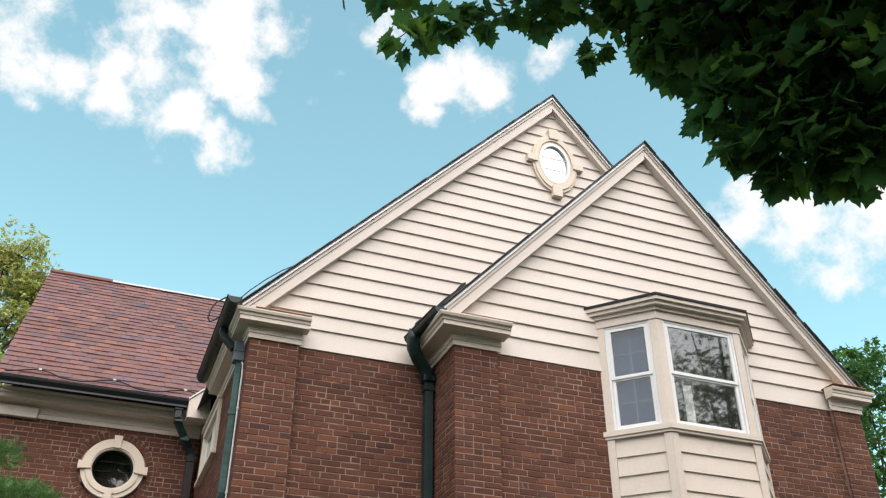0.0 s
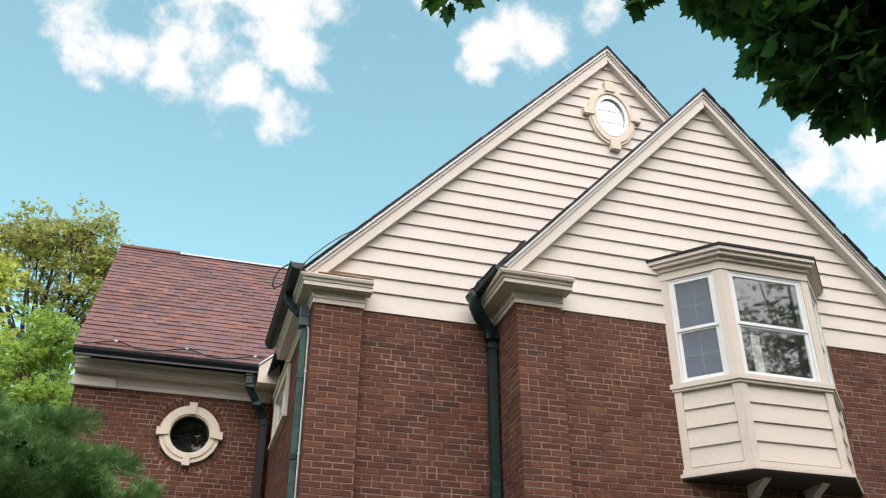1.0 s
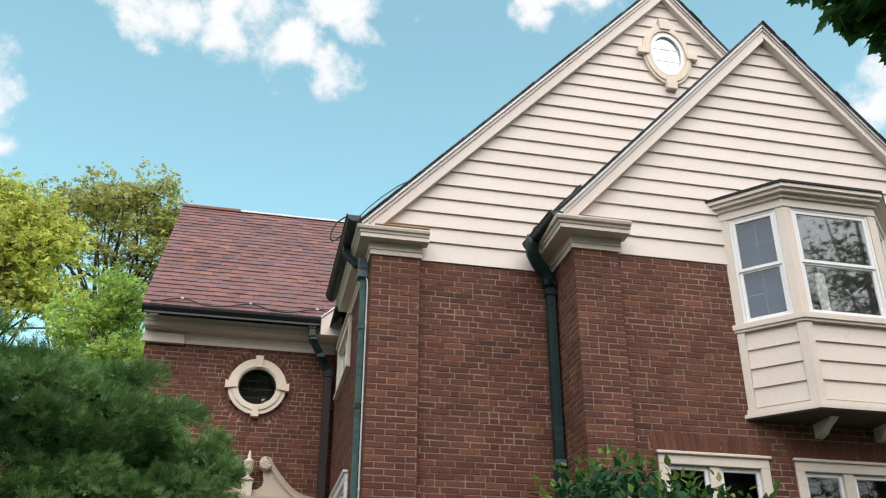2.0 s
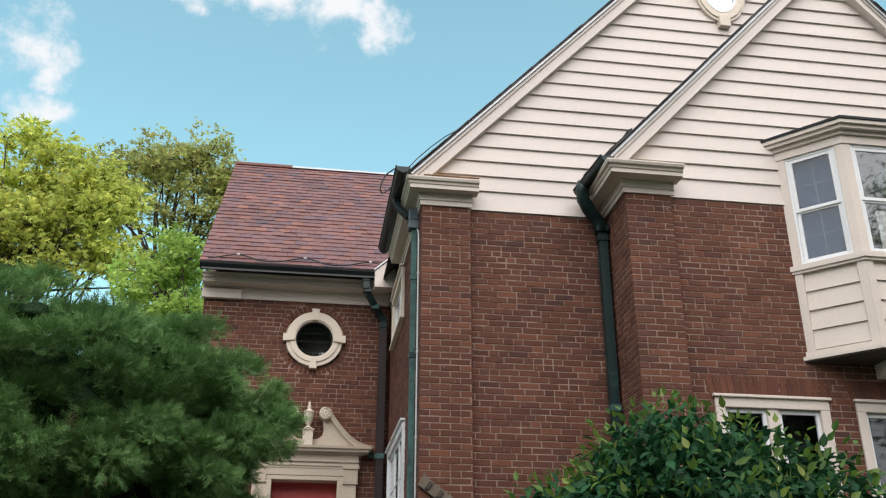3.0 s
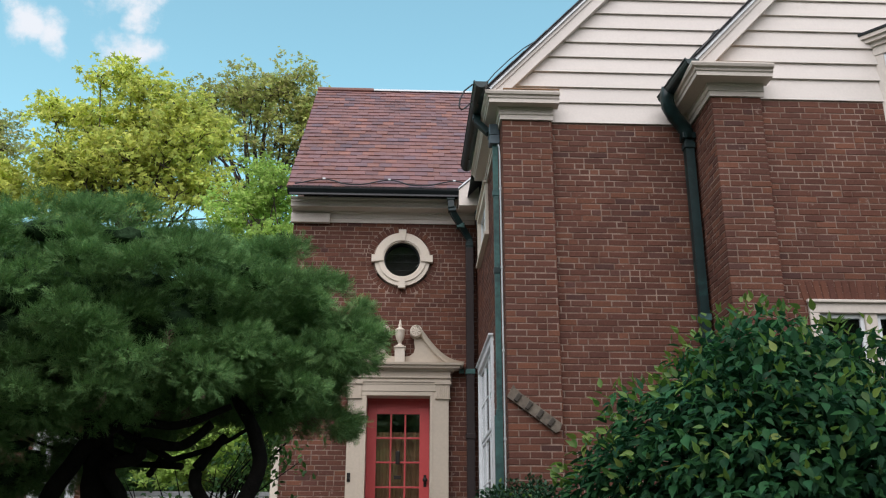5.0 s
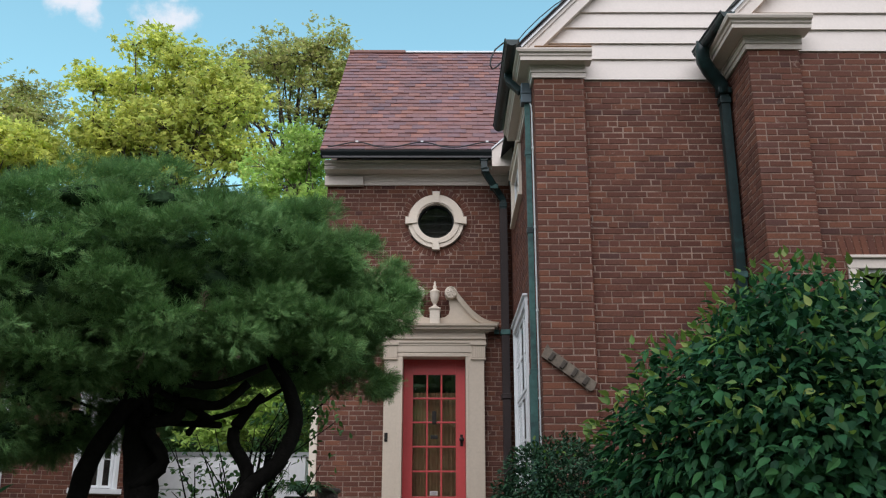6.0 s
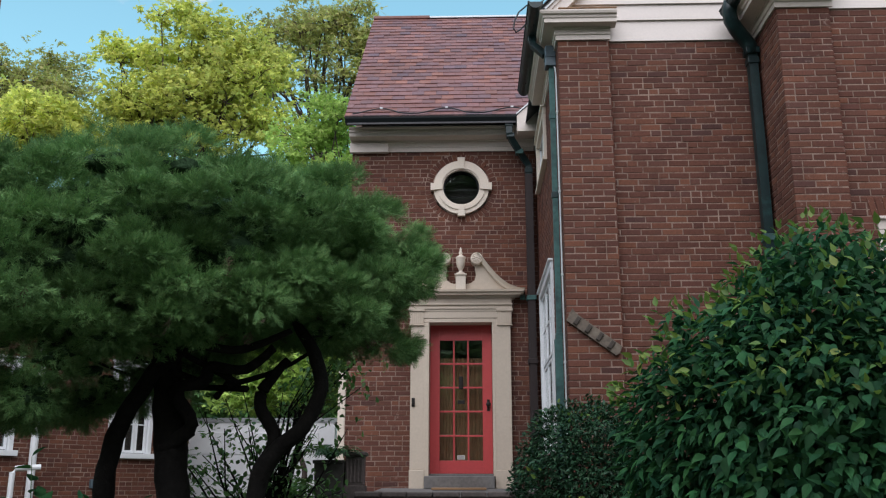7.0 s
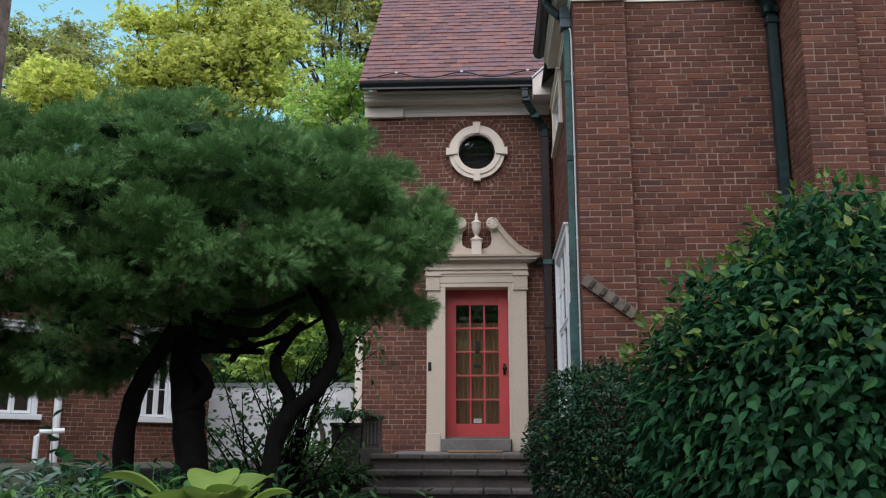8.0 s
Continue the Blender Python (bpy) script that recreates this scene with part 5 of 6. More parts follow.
prism(bm, [mq @ Vector(p) for p in ((0.0, -0.03, -0.055), (L, -0.03, -0.055), (L + 0.02, -0.03, -0.02), (L, -0.03, 0.055), (0.03, -0.03, 0.06), (-0.02, -0.03, 0.085))], (0, 0.032, 0))
part("plate", bm, PLAQUE, pq)
for k in range(4):
    u = 0.09 + k * 0.135
    part("bar", box(bmesh.new(), u - 0.022, u + 0.022, -0.052, -0.028, -0.042, 0.046, mq, 0.006), DIGIT, pq)


# ---------------------------------------------------------------- ground, steps, terrace
def smooth(a, b, x):
    t = min(max((x - a) / (b - a), 0.0), 1.0)
    return t * t * (3 - 2 * t)


def ground_z(x, y):
    z = 0.0 + 0.55 * smooth(1.5, 6.0, y) + 0.08 * smooth(6.0, 9.3, y)
    side = 1 - smooth(-1.0, -0.9, x) * (1 - smooth(1.05, 1.2, x))
    z += 0.46 * smooth(9.48, 9.62, y) * (1 - smooth(18, 40, y)) * (0.15 + 0.85 * side)
    if y < 9.4:
        z += 0.04 * noise.noise(Vector((x * 0.8, y * 0.8, 0)))
    return z


bm = bmesh.new()
xs = [-600, -300, -150, -80, -40, -25] + [-16 + 0.5 * k for k in range(53)] + [14, 20, 30, 50, 90, 180, 400, 600]
ys = [-400, -200, -100, -50, -25, -12] + [-6 + 0.5 * k for k in range(31)] + [9.3, 9.44, 9.5, 9.6, 9.66, 9.8] + [10 + 0.7 * k for k in range(20)] + [28, 36, 50, 80, 150, 300, 700, 1500]
grid = [[bm.verts.new((x, y, ground_z(x, y))) for x in xs] for y in ys]
for r, s in zip(grid, grid[1:]):
    for k in range(len(xs) - 1):
        bm.faces.new((r[k], r[k + 1], s[k + 1], s[k]))
solid("ground", bm, SOIL, "sloping lawn and planting beds", "ground", "structure", True)

porch = thing("porch_steps", (0.1, 9.4, 0.2), "worn stone porch slab and steps to the door", "steps", kind="structure")
SX0, SX1 = -0.98, 1.12
bm = bmesh.new()
prism(bm, [(SX0, Y_ENTRY - 0.005, 0.25), (SX0, 9.84, 0.25), (SX0, 9.84, 1.155), (SX0, 9.84, 1.165), (SX0, Y_ENTRY - 0.005, 1.262)], (SX1 - SX0, 0, 0))
part("slab", bm, BLUESTONE, porch)
part("threshold_step", boxes((-0.40, 0.54, 12.42, 12.98, 1.255, 1.42), bevel=0.012), BLUESTONE, porch, "grey stone door threshold")
part("door_sill", boxes((-0.39, 0.535, 12.7, 12.96, 1.42, 1.452), bevel=0.006), BLUESTONE, porch)
NOSE = [(9.72, 1.235), (9.38, 1.075), (9.02, 0.912), (8.68, 0.75), (8.34, 0.588)]
for k, (y, z) in enumerate(NOSE):
    part("riser", boxes((SX0 + 0.03, SX1 - 0.03, y + 0.05, y + 0.42, z - 0.17, z - 0.052)), STONE, porch)
    x, n = SX0, 0
    while x < SX1 - 0.02:
        wd = 0.285 + random.uniform(-0.02, 0.02)
        e = min(x + wd, SX1)
        j = random.uniform(-0.008, 0.008)
        part("paver", boxes((x + 0.005, e - 0.005, y + j, y + 0.40, z - 0.055, z + random.uniform(-0.004, 0.004)), bevel=0.014), STONE, porch)
        x = e
mat_ = thing("door_mat", (0.1, 12.2, 1.25), "thin brown coir door mat on the porch", "door mat")
part("mat_body", boxes((-0.28, 0.42, 11.95, 12.4, 1.244, 1.272), bevel=0.006), MAT, mat_)

rw = thing("retaining_wall", (-2.4, 9.5, 0.5), "low dark stone garden wall", "garden wall", kind="structure")
part("core", boxes((-4.4, -1.0, 9.46, 9.62, 0.3, 1.05)), DARKSTONE, rw)
for r in range(4):
    x = -4.4 - (r % 2) * 0.15
    while x < -1.02:
        w = random.uniform(0.25, 0.45)
        e = min(x + w, -1.0)
        part("stone", boxes((max(x, -4.4) + 0.006, e - 0.006, 9.42 + random.uniform(-0.012, 0.012), 9.6, 0.42 + r * 0.17 + 0.006, 0.42 + (r + 1) * 0.17 - 0.006), bevel=0.02), DARKSTONE, rw)
        x = e

# planter pedestal and trough beside the steps
pl = thing("planter_pedestal", (-1.0, 9.9, 1.1), "weathered fluted stone pedestal beside the steps", "pedestal")
part("shaft", boxes((-1.095, -0.90, 9.86, 10.06, 1.30, 1.60), bevel=0.008), STONE, pl)
for k in range(5):
    x = -1.075 + k * 0.039
    part("flute", boxes((x - 0.011, x + 0.011, 9.85, 9.87, 1.33, 1.57), bevel=0.006), STONE, pl)
part("cap", boxes((-1.12, -0.875, 9.835, 10.085, 1.60, 1.645), bevel=0.012), STONE, pl)
part("foot", boxes((-1.11, -0.885, 9.845, 10.075, 1.02, 1.30), bevel=0.01), STONE, pl)
tr = thing("planter_box", (-1.26, 9.95, 1.1), "dark square planter box", "planter")
# planter's dark stone has the surrounding shade put into its colour
part("body", prism(bmesh.new(), [(-1.40, 9.83, 1.06), (-1.12, 9.83, 1.06), (-1.10, 9.83, 1.54), (-1.42, 9.83, 1.54)], (0, 0.25, 0)), DARKSTONE, tr)
part("rim", boxes((-1.435, -1.10, 9.815, 10.10, 1.52, 1.56), bevel=0.01), DARKSTONE, tr)


# ---------------------------------------------------------------- foliage
RNG = np.random.default_rng(7)


def scatter(template, faces, pos, ahead, up, size, jitter=0.0):
    """Copies of a small leaf shape: template (k, 3) with x across, y along the leaf, z its face."""
    t = np.asarray(template, float)
    a = ahead / np.maximum(np.linalg.norm(ahead, axis=1, keepdims=True), 1e-6)
    side = np.cross(a, up)
    side /= np.maximum(np.linalg.norm(side, axis=1, keepdims=True), 1e-6)
    face = np.cross(side, a)
    v = pos[:, None, :] + size[:, None, None] * (side[:, None, :] * t[None, :, 0:1] + a[:, None, :] * t[None, :, 1:2] + face[:, None, :] * t[None, :, 2:3])
    n, k = len(pos), len(t)
    f = np.asarray(faces)
    ff = (f[None, :, :] + (np.arange(n) * k)[:, None, None]).reshape(-1, f.shape[1])
    return v.reshape(-1, 3), ff


def leaf_object(name, v, f, mat, parent, label="", kind="stuff", smooth_=False):
    me = bpy.data.meshes.new(name)
    k = f.shape[1]
    me.vertices.add(len(v))
    me.vertices.foreach_set("co", np.asarray(v, np.float32).ravel())
    me.loops.add(f.size)
    me.loops.foreach_set("vertex_index", f.astype(np.int32).ravel())
    me.polygons.add(len(f))
    me.polygons.foreach_set("loop_start", np.arange(0, f.size, k, dtype=np.int32))
    me.polygons.foreach_set("loop_total", np.full(len(f), k, dtype=np.int32))
    me.update(calc_edges=True)
    me.materials.append(mat)
    return tagged(under(new(name, me), parent), label, kind=kind)


def single_leaves(name, template, faces, pos, ahead, up, size, mat, parent, count):
    """The first count leaves as pieces of their own on one shared mesh."""
    me = plain_mesh(name, [tuple(p) for p in template], [tuple(f) for f in faces], mat)
    a = ahead / np.linalg.norm(ahead, axis=1, keepdims=True)
    for i in range(min(count, len(pos))):
        A = Vector(a[i])
        S = A.cross(Vector(up[i])).normalized()
        N = S.cross(A)
        o = new(name, me)
        m = Matrix((S, A, N)).transposed().to_4x4() * 1.0
        under(o, parent)
        o.matrix_basis = Matrix.Translation(Vector(pos[i])) @ m @ Matrix.Scale(float(size[i]), 4)


def unit(n):
    d = RNG.normal(size=(n, 3))
    return d / np.linalg.norm(d, axis=1, keepdims=True)


# a pointed oval leaf folded along its rib (8 triangles)
OVAL = [(0, 0, 0), (0, 0.35, -0.03), (0, 0.7, -0.05), (0, 1.0, -0.12), (-0.24, 0.20, 0.06), (-0.29, 0.42, 0.06), (-0.14, 0.74, 0.0), (0.24, 0.20, 0.06), (0.29, 0.42, 0.06), (0.14, 0.74, 0.0)]
OVAL_F = [(0, 1, 4), (4, 1, 5), (1, 2, 5), (5, 2, 6), (2, 3, 6), (0, 7, 1), (7, 8, 1), (1, 8, 2), (8, 9, 2), (2, 9, 3)]
# a five-lobed maple leaf
ML = [(0, 0.0), (0.09, 0.08), (0.32, 0.03), (0.31, 0.17), (0.54, 0.27), (0.41, 0.37), (0.50, 0.58), (0.28, 0.55), (0.25, 0.68), (0.12, 0.78), (0.0, 1.0)]
MAPLE_T = [(0, 0.36, -0.04)] + [(x, y, 0.03 * abs(x) * 4 - 0.05 * y) for x, y in ML] + [(-x, y, 0.03 * abs(x) * 4 - 0.05 * y) for x, y in ML[-2:0:-1]]
MAPLE_F = [(0, 1 + k, 1 + (k + 1) % (len(MAPLE_T) - 1)) for k in range(len(MAPLE_T) - 1)]
# a small three-lobed clump for trees far off
CLUMP = [(0, 0, 0), (-0.22, 0.42, 0.06), (0, 1.0, -0.1), (0.22, 0.42, 0.06), (-0.75, 0.55, 0.05), (-0.42, 0.05, -0.08), (0.75, 0.55, 0.05), (0.42, 0.05, -0.08)]
CLUMP_F = [(0, 3, 2), (0, 2, 1), (0, 1, 4), (0, 4, 5), (0, 6, 3), (0, 7, 6)]
# a flat juniper fan: a stem with branchlets that carry short blades
SPRAY, SPRAY_F = [], []


def blade(x0, y0, z0, x1, y1, z1, w):
    k = len(SPRAY)
    d = math.hypot(x1 - x0, y1 - y0)
    sx, sy = (y1 - y0) / d * w, (x0 - x1) / d * w
    SPRAY.extend([(x0 - sx, y0 - sy, z0), (x0 + sx, y0 + sy, z0), (x1, y1, z1)])
    SPRAY_F.append((k, k + 1, k + 2))


rj = random.Random(4)
blade(0, 0, 0, 0, 0.8, 0.02, 0.02)
for k in range(8):
    f = 0.12 + 0.66 * k / 7
    s = -1 if k % 2 else 1
    ln, ang = 0.50 * (1.05 - 0.6 * f), s * (0.75 - 0.35 * f)
    ex, ey, ez = math.sin(ang) * ln, f + math.cos(ang) * ln, rj.uniform(-0.05, 0.16)
    blade(0, f, 0.01, ex, ey, ez, 0.026)
    for g, turn in ((0.35, 0.6), (0.65, -0.55)):
        bx, by = ex * g, f + (ey - f) * g
        ln2 = ln * 0.5
        blade(bx, by, ez * g, bx + math.sin(ang + turn) * ln2, by + math.cos(ang + turn) * ln2, ez * g + rj.uniform(-0.05, 0.14), 0.024)

# --- the pruned juniper tree
juniper = thing("juniper_tree", (-1.95, 6.7, 0.6), "old pruned juniper tree with dark twisted trunks and dense green pads", "tree")
gz = 0.52


def trunk(pts, radii, nm="trunk", mat=BARK, parent=juniper, sides=12):
    """A gnarled limb: points are smoothed and roughened."""
    P = [Vector(p) for p in pts]
    out, rad = [], []
    n = len(P)
    for i in range(n - 1):
        p0, p1, p2, p3 = P[max(i - 1, 0)], P[i], P[i + 1], P[min(i + 2, n - 1)]
        for k in range(5):
            t = k / 5
            q = 0.5 * ((2 * p1) + (p2 - p0) * t + (2 * p0 - 5 * p1 + 4 * p2 - p3) * t * t + (3 * p1 - p0 - 3 * p2 + p3) * t ** 3)
            out.append(q)
            rad.append(radii[i] + (radii[i + 1] - radii[i]) * t)
    out.append(P[-1])
    rad.append(radii[-1])
    bm = tube(bmesh.new(), out, rad, sides)
    for v in bm.verts:
        v.co += Vector(noise.noise_vector(v.co * 7)) * 0.12 * min(radii[0], 0.14) * 1.2
    return part(nm, bm, mat, parent, smooth=True)


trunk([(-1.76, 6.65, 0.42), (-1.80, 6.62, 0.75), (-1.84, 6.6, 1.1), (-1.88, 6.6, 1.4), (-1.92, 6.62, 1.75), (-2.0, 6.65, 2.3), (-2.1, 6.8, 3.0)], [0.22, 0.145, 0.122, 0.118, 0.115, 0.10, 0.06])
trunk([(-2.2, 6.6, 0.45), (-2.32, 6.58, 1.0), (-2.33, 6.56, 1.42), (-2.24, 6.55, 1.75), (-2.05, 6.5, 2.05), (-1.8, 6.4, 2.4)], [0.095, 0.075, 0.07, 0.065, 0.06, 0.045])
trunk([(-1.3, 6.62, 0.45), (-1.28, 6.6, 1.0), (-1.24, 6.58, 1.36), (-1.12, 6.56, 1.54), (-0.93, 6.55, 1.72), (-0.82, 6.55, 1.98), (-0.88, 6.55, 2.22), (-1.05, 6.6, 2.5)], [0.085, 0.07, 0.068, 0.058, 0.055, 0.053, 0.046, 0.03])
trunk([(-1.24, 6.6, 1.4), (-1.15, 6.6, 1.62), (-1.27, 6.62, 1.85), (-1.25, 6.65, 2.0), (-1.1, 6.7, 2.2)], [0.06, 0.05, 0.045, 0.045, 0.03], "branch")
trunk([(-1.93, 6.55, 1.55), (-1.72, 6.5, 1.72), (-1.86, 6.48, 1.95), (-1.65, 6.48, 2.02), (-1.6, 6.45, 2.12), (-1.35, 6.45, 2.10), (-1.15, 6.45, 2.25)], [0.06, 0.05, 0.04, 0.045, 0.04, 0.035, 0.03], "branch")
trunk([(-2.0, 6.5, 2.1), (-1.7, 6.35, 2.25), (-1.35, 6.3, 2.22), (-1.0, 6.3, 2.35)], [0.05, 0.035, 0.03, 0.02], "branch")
for k in range(10):
    a = RNG.uniform(0, 2 * math.pi)
    e = Vector((-2.15 + 1.5 * math.cos(a), 6.9 + 1.2 * math.sin(a), RNG.uniform(2.4, 3.3)))
    b = Vector((RNG.uniform(-2.2, -1.2), 6.6, RNG.uniform(1.9, 2.4)))
    trunk([b, b.lerp(e, 0.5) + Vector((0, 0, -0.1)), e], [0.026, 0.018, 0.008], "branch", sides=6)

JC, JR = np.array([-2.62, 7.05, 2.84]), np.array([2.50, 1.70, 0.96])


def dome(u, a, k=1.0):
    """A flat-topped dome, steep below: u is the height from -1 to 1, a the bearing."""
    w = max(1 - u ** 4.6, 0.0) ** 0.32 if u > 0 else 1 - (0.10 + 0.12 * max(math.cos(a), 0.0)) * u * u
    return JC + JR * np.array([w * math.cos(a), w * math.sin(a), u]) * k


def skirt(x, y):
    """Height of the crown's underside: hollow between the stems."""
    z = 0.90 + 0.28 * math.exp(-((x + 1.2) / 0.45) ** 2) - 0.10 * smooth(1.5, 1.9, -x) - 0.32 * smooth(2.2, 2.8, -x)
    return 1.27 + z * (0.75 + 0.25 * y / 6.2)


def juniper_crown():
    """Flat fans in uneven tiers over the dome; each fan is a cushion of sprays round a dark core."""
    pads = []
    for k in range(134):
        f = (k + 0.5) / 134
        a = k * 2.39996 + RNG.uniform(-0.15, 0.15)
        u = min(max(1.0 - 1.95 * f ** 0.88 + RNG.uniform(-0.05, 0.05), -0.95), 0.96)
        d = np.array([math.cos(a) * (1 - max(u, 0) ** 2), math.sin(a) * (1 - max(u, 0) ** 2), max(u, 0.0) * 0.8])
        c = dome(u, a, 0.86 + (RNG.uniform(-0.09, 0.06) if u < 0.7 else RNG.uniform(-0.04, 0.02)))
        if u > 0.8:
            c[:2] = JC[:2] + (c[:2] - JC[:2]) * math.sqrt(RNG.uniform(0.05, 1.0))
        c[2] = max(c[2], skirt(c[0], c[1]) + RNG.uniform(0.08, 0.25))
        wide, lean = RNG.uniform(0.30, 0.50), RNG.uniform(-0.22, 0.22)
        for j in range(7):
            b = RNG.uniform(0, 2 * math.pi)
            q = wide * math.sqrt(RNG.uniform(0.05, 1.0))
            off = np.array([q * math.cos(b), q * math.sin(b), 0.0])
            off[2] = 0.08 - 0.32 * q * q / wide + lean * off[0] + RNG.uniform(-0.03, 0.03)
            pads.append((c + off, d + off * 0.8, RNG.uniform(0.75, 1.1), 105 if c[1] < 8.0 else 40))
    for k in range(230):
        c = dome(RNG.uniform(-0.6, 0.85), RNG.uniform(0, 2 * math.pi), RNG.uniform(0.58, 0.70))
        c[2] = max(c[2], skirt(c[0], c[1]) + 0.12)
        pads.append((c, (c - JC) / JR * 0.5, 1.0, 50))
    for k in range(90):
        a, rr = RNG.uniform(0, 2 * math.pi), math.sqrt(RNG.uniform(0.0, 1.0))
        c = np.array([JC[0] + JR[0] * 0.82 * rr * math.cos(a), JC[1] + JR[1] * 0.82 * rr * math.sin(a), JC[2] + JR[2] * RNG.uniform(0.56, 0.74)])
        pads.append((c, np.array([0.2 * math.cos(a), 0.2 * math.sin(a), 0.6]), 1.1, 60))
    for k in range(170):
        a, rr = RNG.uniform(0, 2 * math.pi), math.sqrt(RNG.uniform(0.0, 0.95))
        c = np.array([JC[0] + JR[0] * 0.84 * rr * math.cos(a), JC[1] + JR[1] * 0.84 * rr * math.sin(a), 0.0])
        c[2] = skirt(c[0], c[1]) + RNG.uniform(0.02, 0.26)
        pads.append((c, np.array([0.3 * math.cos(a), 0.3 * math.sin(a), -0.5]), 0.7, 70))
    pos, ahead, up, size, cores = [], [], [], [], []
    for c, d, g, n in pads:
        sz = np.array([RNG.uniform(0.16, 0.24), RNG.uniform(0.16, 0.24), RNG.uniform(0.075, 0.115)]) * g * (1.0 if n in (105, 40) else 1.4)
        if n not in (105, 40):
            cores.append((c - d * 0.10 + [0, 0, -0.03], sz * 0.95))
        u = unit(n)
        u[:, 2] = np.abs(u[:, 2]) * 1.35 - 0.45 if d[2] >= 0 else u[:, 2]
        u += d * 0.55
        u /= np.linalg.norm(u, axis=1, keepdims=True)
        pos.append(c + u * sz * RNG.uniform(0.45, 0.95, (n, 1)))
        ahead.append(u + d * 0.3 + np.array([0, 0, 0.12 if d[2] >= 0 else -0.2]) + RNG.normal(size=(n, 3)) * 0.5)
        up.append(u * 0.6 + RNG.normal(size=(n, 3)) * 0.5 + [0, 0, 0.6])
        size.append(RNG.uniform(0.06, 0.115, n))
    return np.vstack(pos), np.vstack(ahead), np.vstack(up), np.concatenate(size), cores


jp, ja, ju, js, jc = juniper_crown()
# large dark cores added deep in the crown to stop light and sky gaps
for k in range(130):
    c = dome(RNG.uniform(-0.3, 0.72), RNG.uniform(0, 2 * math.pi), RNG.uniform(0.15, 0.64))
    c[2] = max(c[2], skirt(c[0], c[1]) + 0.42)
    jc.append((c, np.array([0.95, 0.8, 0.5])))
v, f = scatter(SPRAY, SPRAY_F, jp, ja, ju, js)
leaf_object("crown", v, f, JUNIPER, juniper, "dense dark green juniper pads")
# rough solid lumps added inside the pads to darken their gaps
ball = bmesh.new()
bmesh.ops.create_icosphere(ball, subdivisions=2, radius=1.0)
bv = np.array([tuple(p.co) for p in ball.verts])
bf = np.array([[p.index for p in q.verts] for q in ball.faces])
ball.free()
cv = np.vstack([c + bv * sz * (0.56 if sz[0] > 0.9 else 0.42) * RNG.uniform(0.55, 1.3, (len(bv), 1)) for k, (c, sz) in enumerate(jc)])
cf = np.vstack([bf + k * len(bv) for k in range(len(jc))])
leaf_object("pad_core", cv, cf, PADCORE, juniper, "dark lumps added inside the juniper to block light")
k = RNG.choice(len(jp), 500)
low = jp[k][jp[k][:, 2] < 2.7]
v, f = scatter(SPRAY, SPRAY_F, low + RNG.normal(size=low.shape) * 0.05, RNG.normal(size=low.shape) + [0, -0.5, -0.6], np.tile([0, 0, 1.0], (len(low), 1)), RNG.uniform(0.09, 0.16, len(low)))
leaf_object("dry_twig", v, f, DEADTWIG, juniper, "dry brown inner twigs")


# --- broadleaf shrubs
def shrub(name, label, centre, radii, n, size, mat, young, n_young, singles, inner=0.35, droop=0.35, base=0.5, seed=3, low=-0.75, shape=OVAL, shape_f=OVAL_F):
    rng = np.random.default_rng(seed)
    th = thing(name, (centre[0], centre[1], base), label, "shrub")
    c, r = np.array(centre), np.array(radii)

    def shell(m, lo, hi, zlo):
        d = rng.normal(size=(m * 3, 3))
        d /= np.linalg.norm(d, axis=1, keepdims=True)
        d = d[d[:, 2] > zlo][:m]
        bump = np.array([0.12 * noise.noise(Vector(q * 2.6 + seed)) + 0.07 * noise.noise(Vector(q * 6.0 + seed)) for q in d])
        k = rng.uniform(lo, hi, len(d)) + bump
        return c + r * d * k[:, None], d
    p, d = shell(n, 0.80, 1.0, low)
    a = d * [1, 1, 0.6] + rng.normal(size=p.shape) * 0.55 + [0, 0, -droop]
    up = d * 0.9 + [0, 0, 0.75] + rng.normal(size=p.shape) * 0.35
    s = rng.uniform(size * 0.65, size * 1.15, len(p))
    order = np.argsort(p[:, 1] + 0.25 * np.abs(p[:, 2] - c[2]))
    p, a, up, s = p[order], a[order], up[order], s[order]
    v, f = scatter(shape, shape_f, p[singles:], a[singles:], up[singles:], s[singles:])
    leaf_object("crown", v, f, mat, th)
    if singles:
        SINGLE.append(("leaf", shape, shape_f, p[:singles], a[:singles], up[:singles], s[:singles], mat, th, singles))
    pi, di = shell(int(n * inner), 0.35, 0.80, low)
    v, f = scatter(shape, shape_f, pi, di + rng.normal(size=pi.shape), di + [0, 0, 0.5], rng.uniform(size * 0.8, size * 1.2, len(pi)))
    leaf_object("inner_leaves", v, f, mat, th)
    if n_young:
        py, dy = shell(n_young, 0.97, 1.06, young)
        v, f = scatter(shape, shape_f, py, dy * [0.8, 0.8, 0.6] + [0, 0, 0.25] + rng.normal(size=py.shape) * 0.45, dy + [0, 0, 0.4] + rng.normal(size=py.shape) * 0.4, rng.uniform(size * 0.5, size * 0.9, len(py)))
        leaf_object("young_leaves", v, f, YOUNG, th, "yellow green young leaves")
    for k in range(16):
        d0 = rng.normal(size=3)
        d0 /= np.linalg.norm(d0)
        d0[2] = abs(d0[2]) * 0.8 - 0.1
        e = Vector(c + r * d0 * 0.8)
        b = Vector((c[0] + rng.uniform(-0.15, 0.15), c[1] + rng.uniform(-0.15, 0.15), base))
        mid = b.lerp(e, 0.5) + Vector((rng.uniform(-0.1, 0.1), rng.uniform(-0.1, 0.1), 0.1))
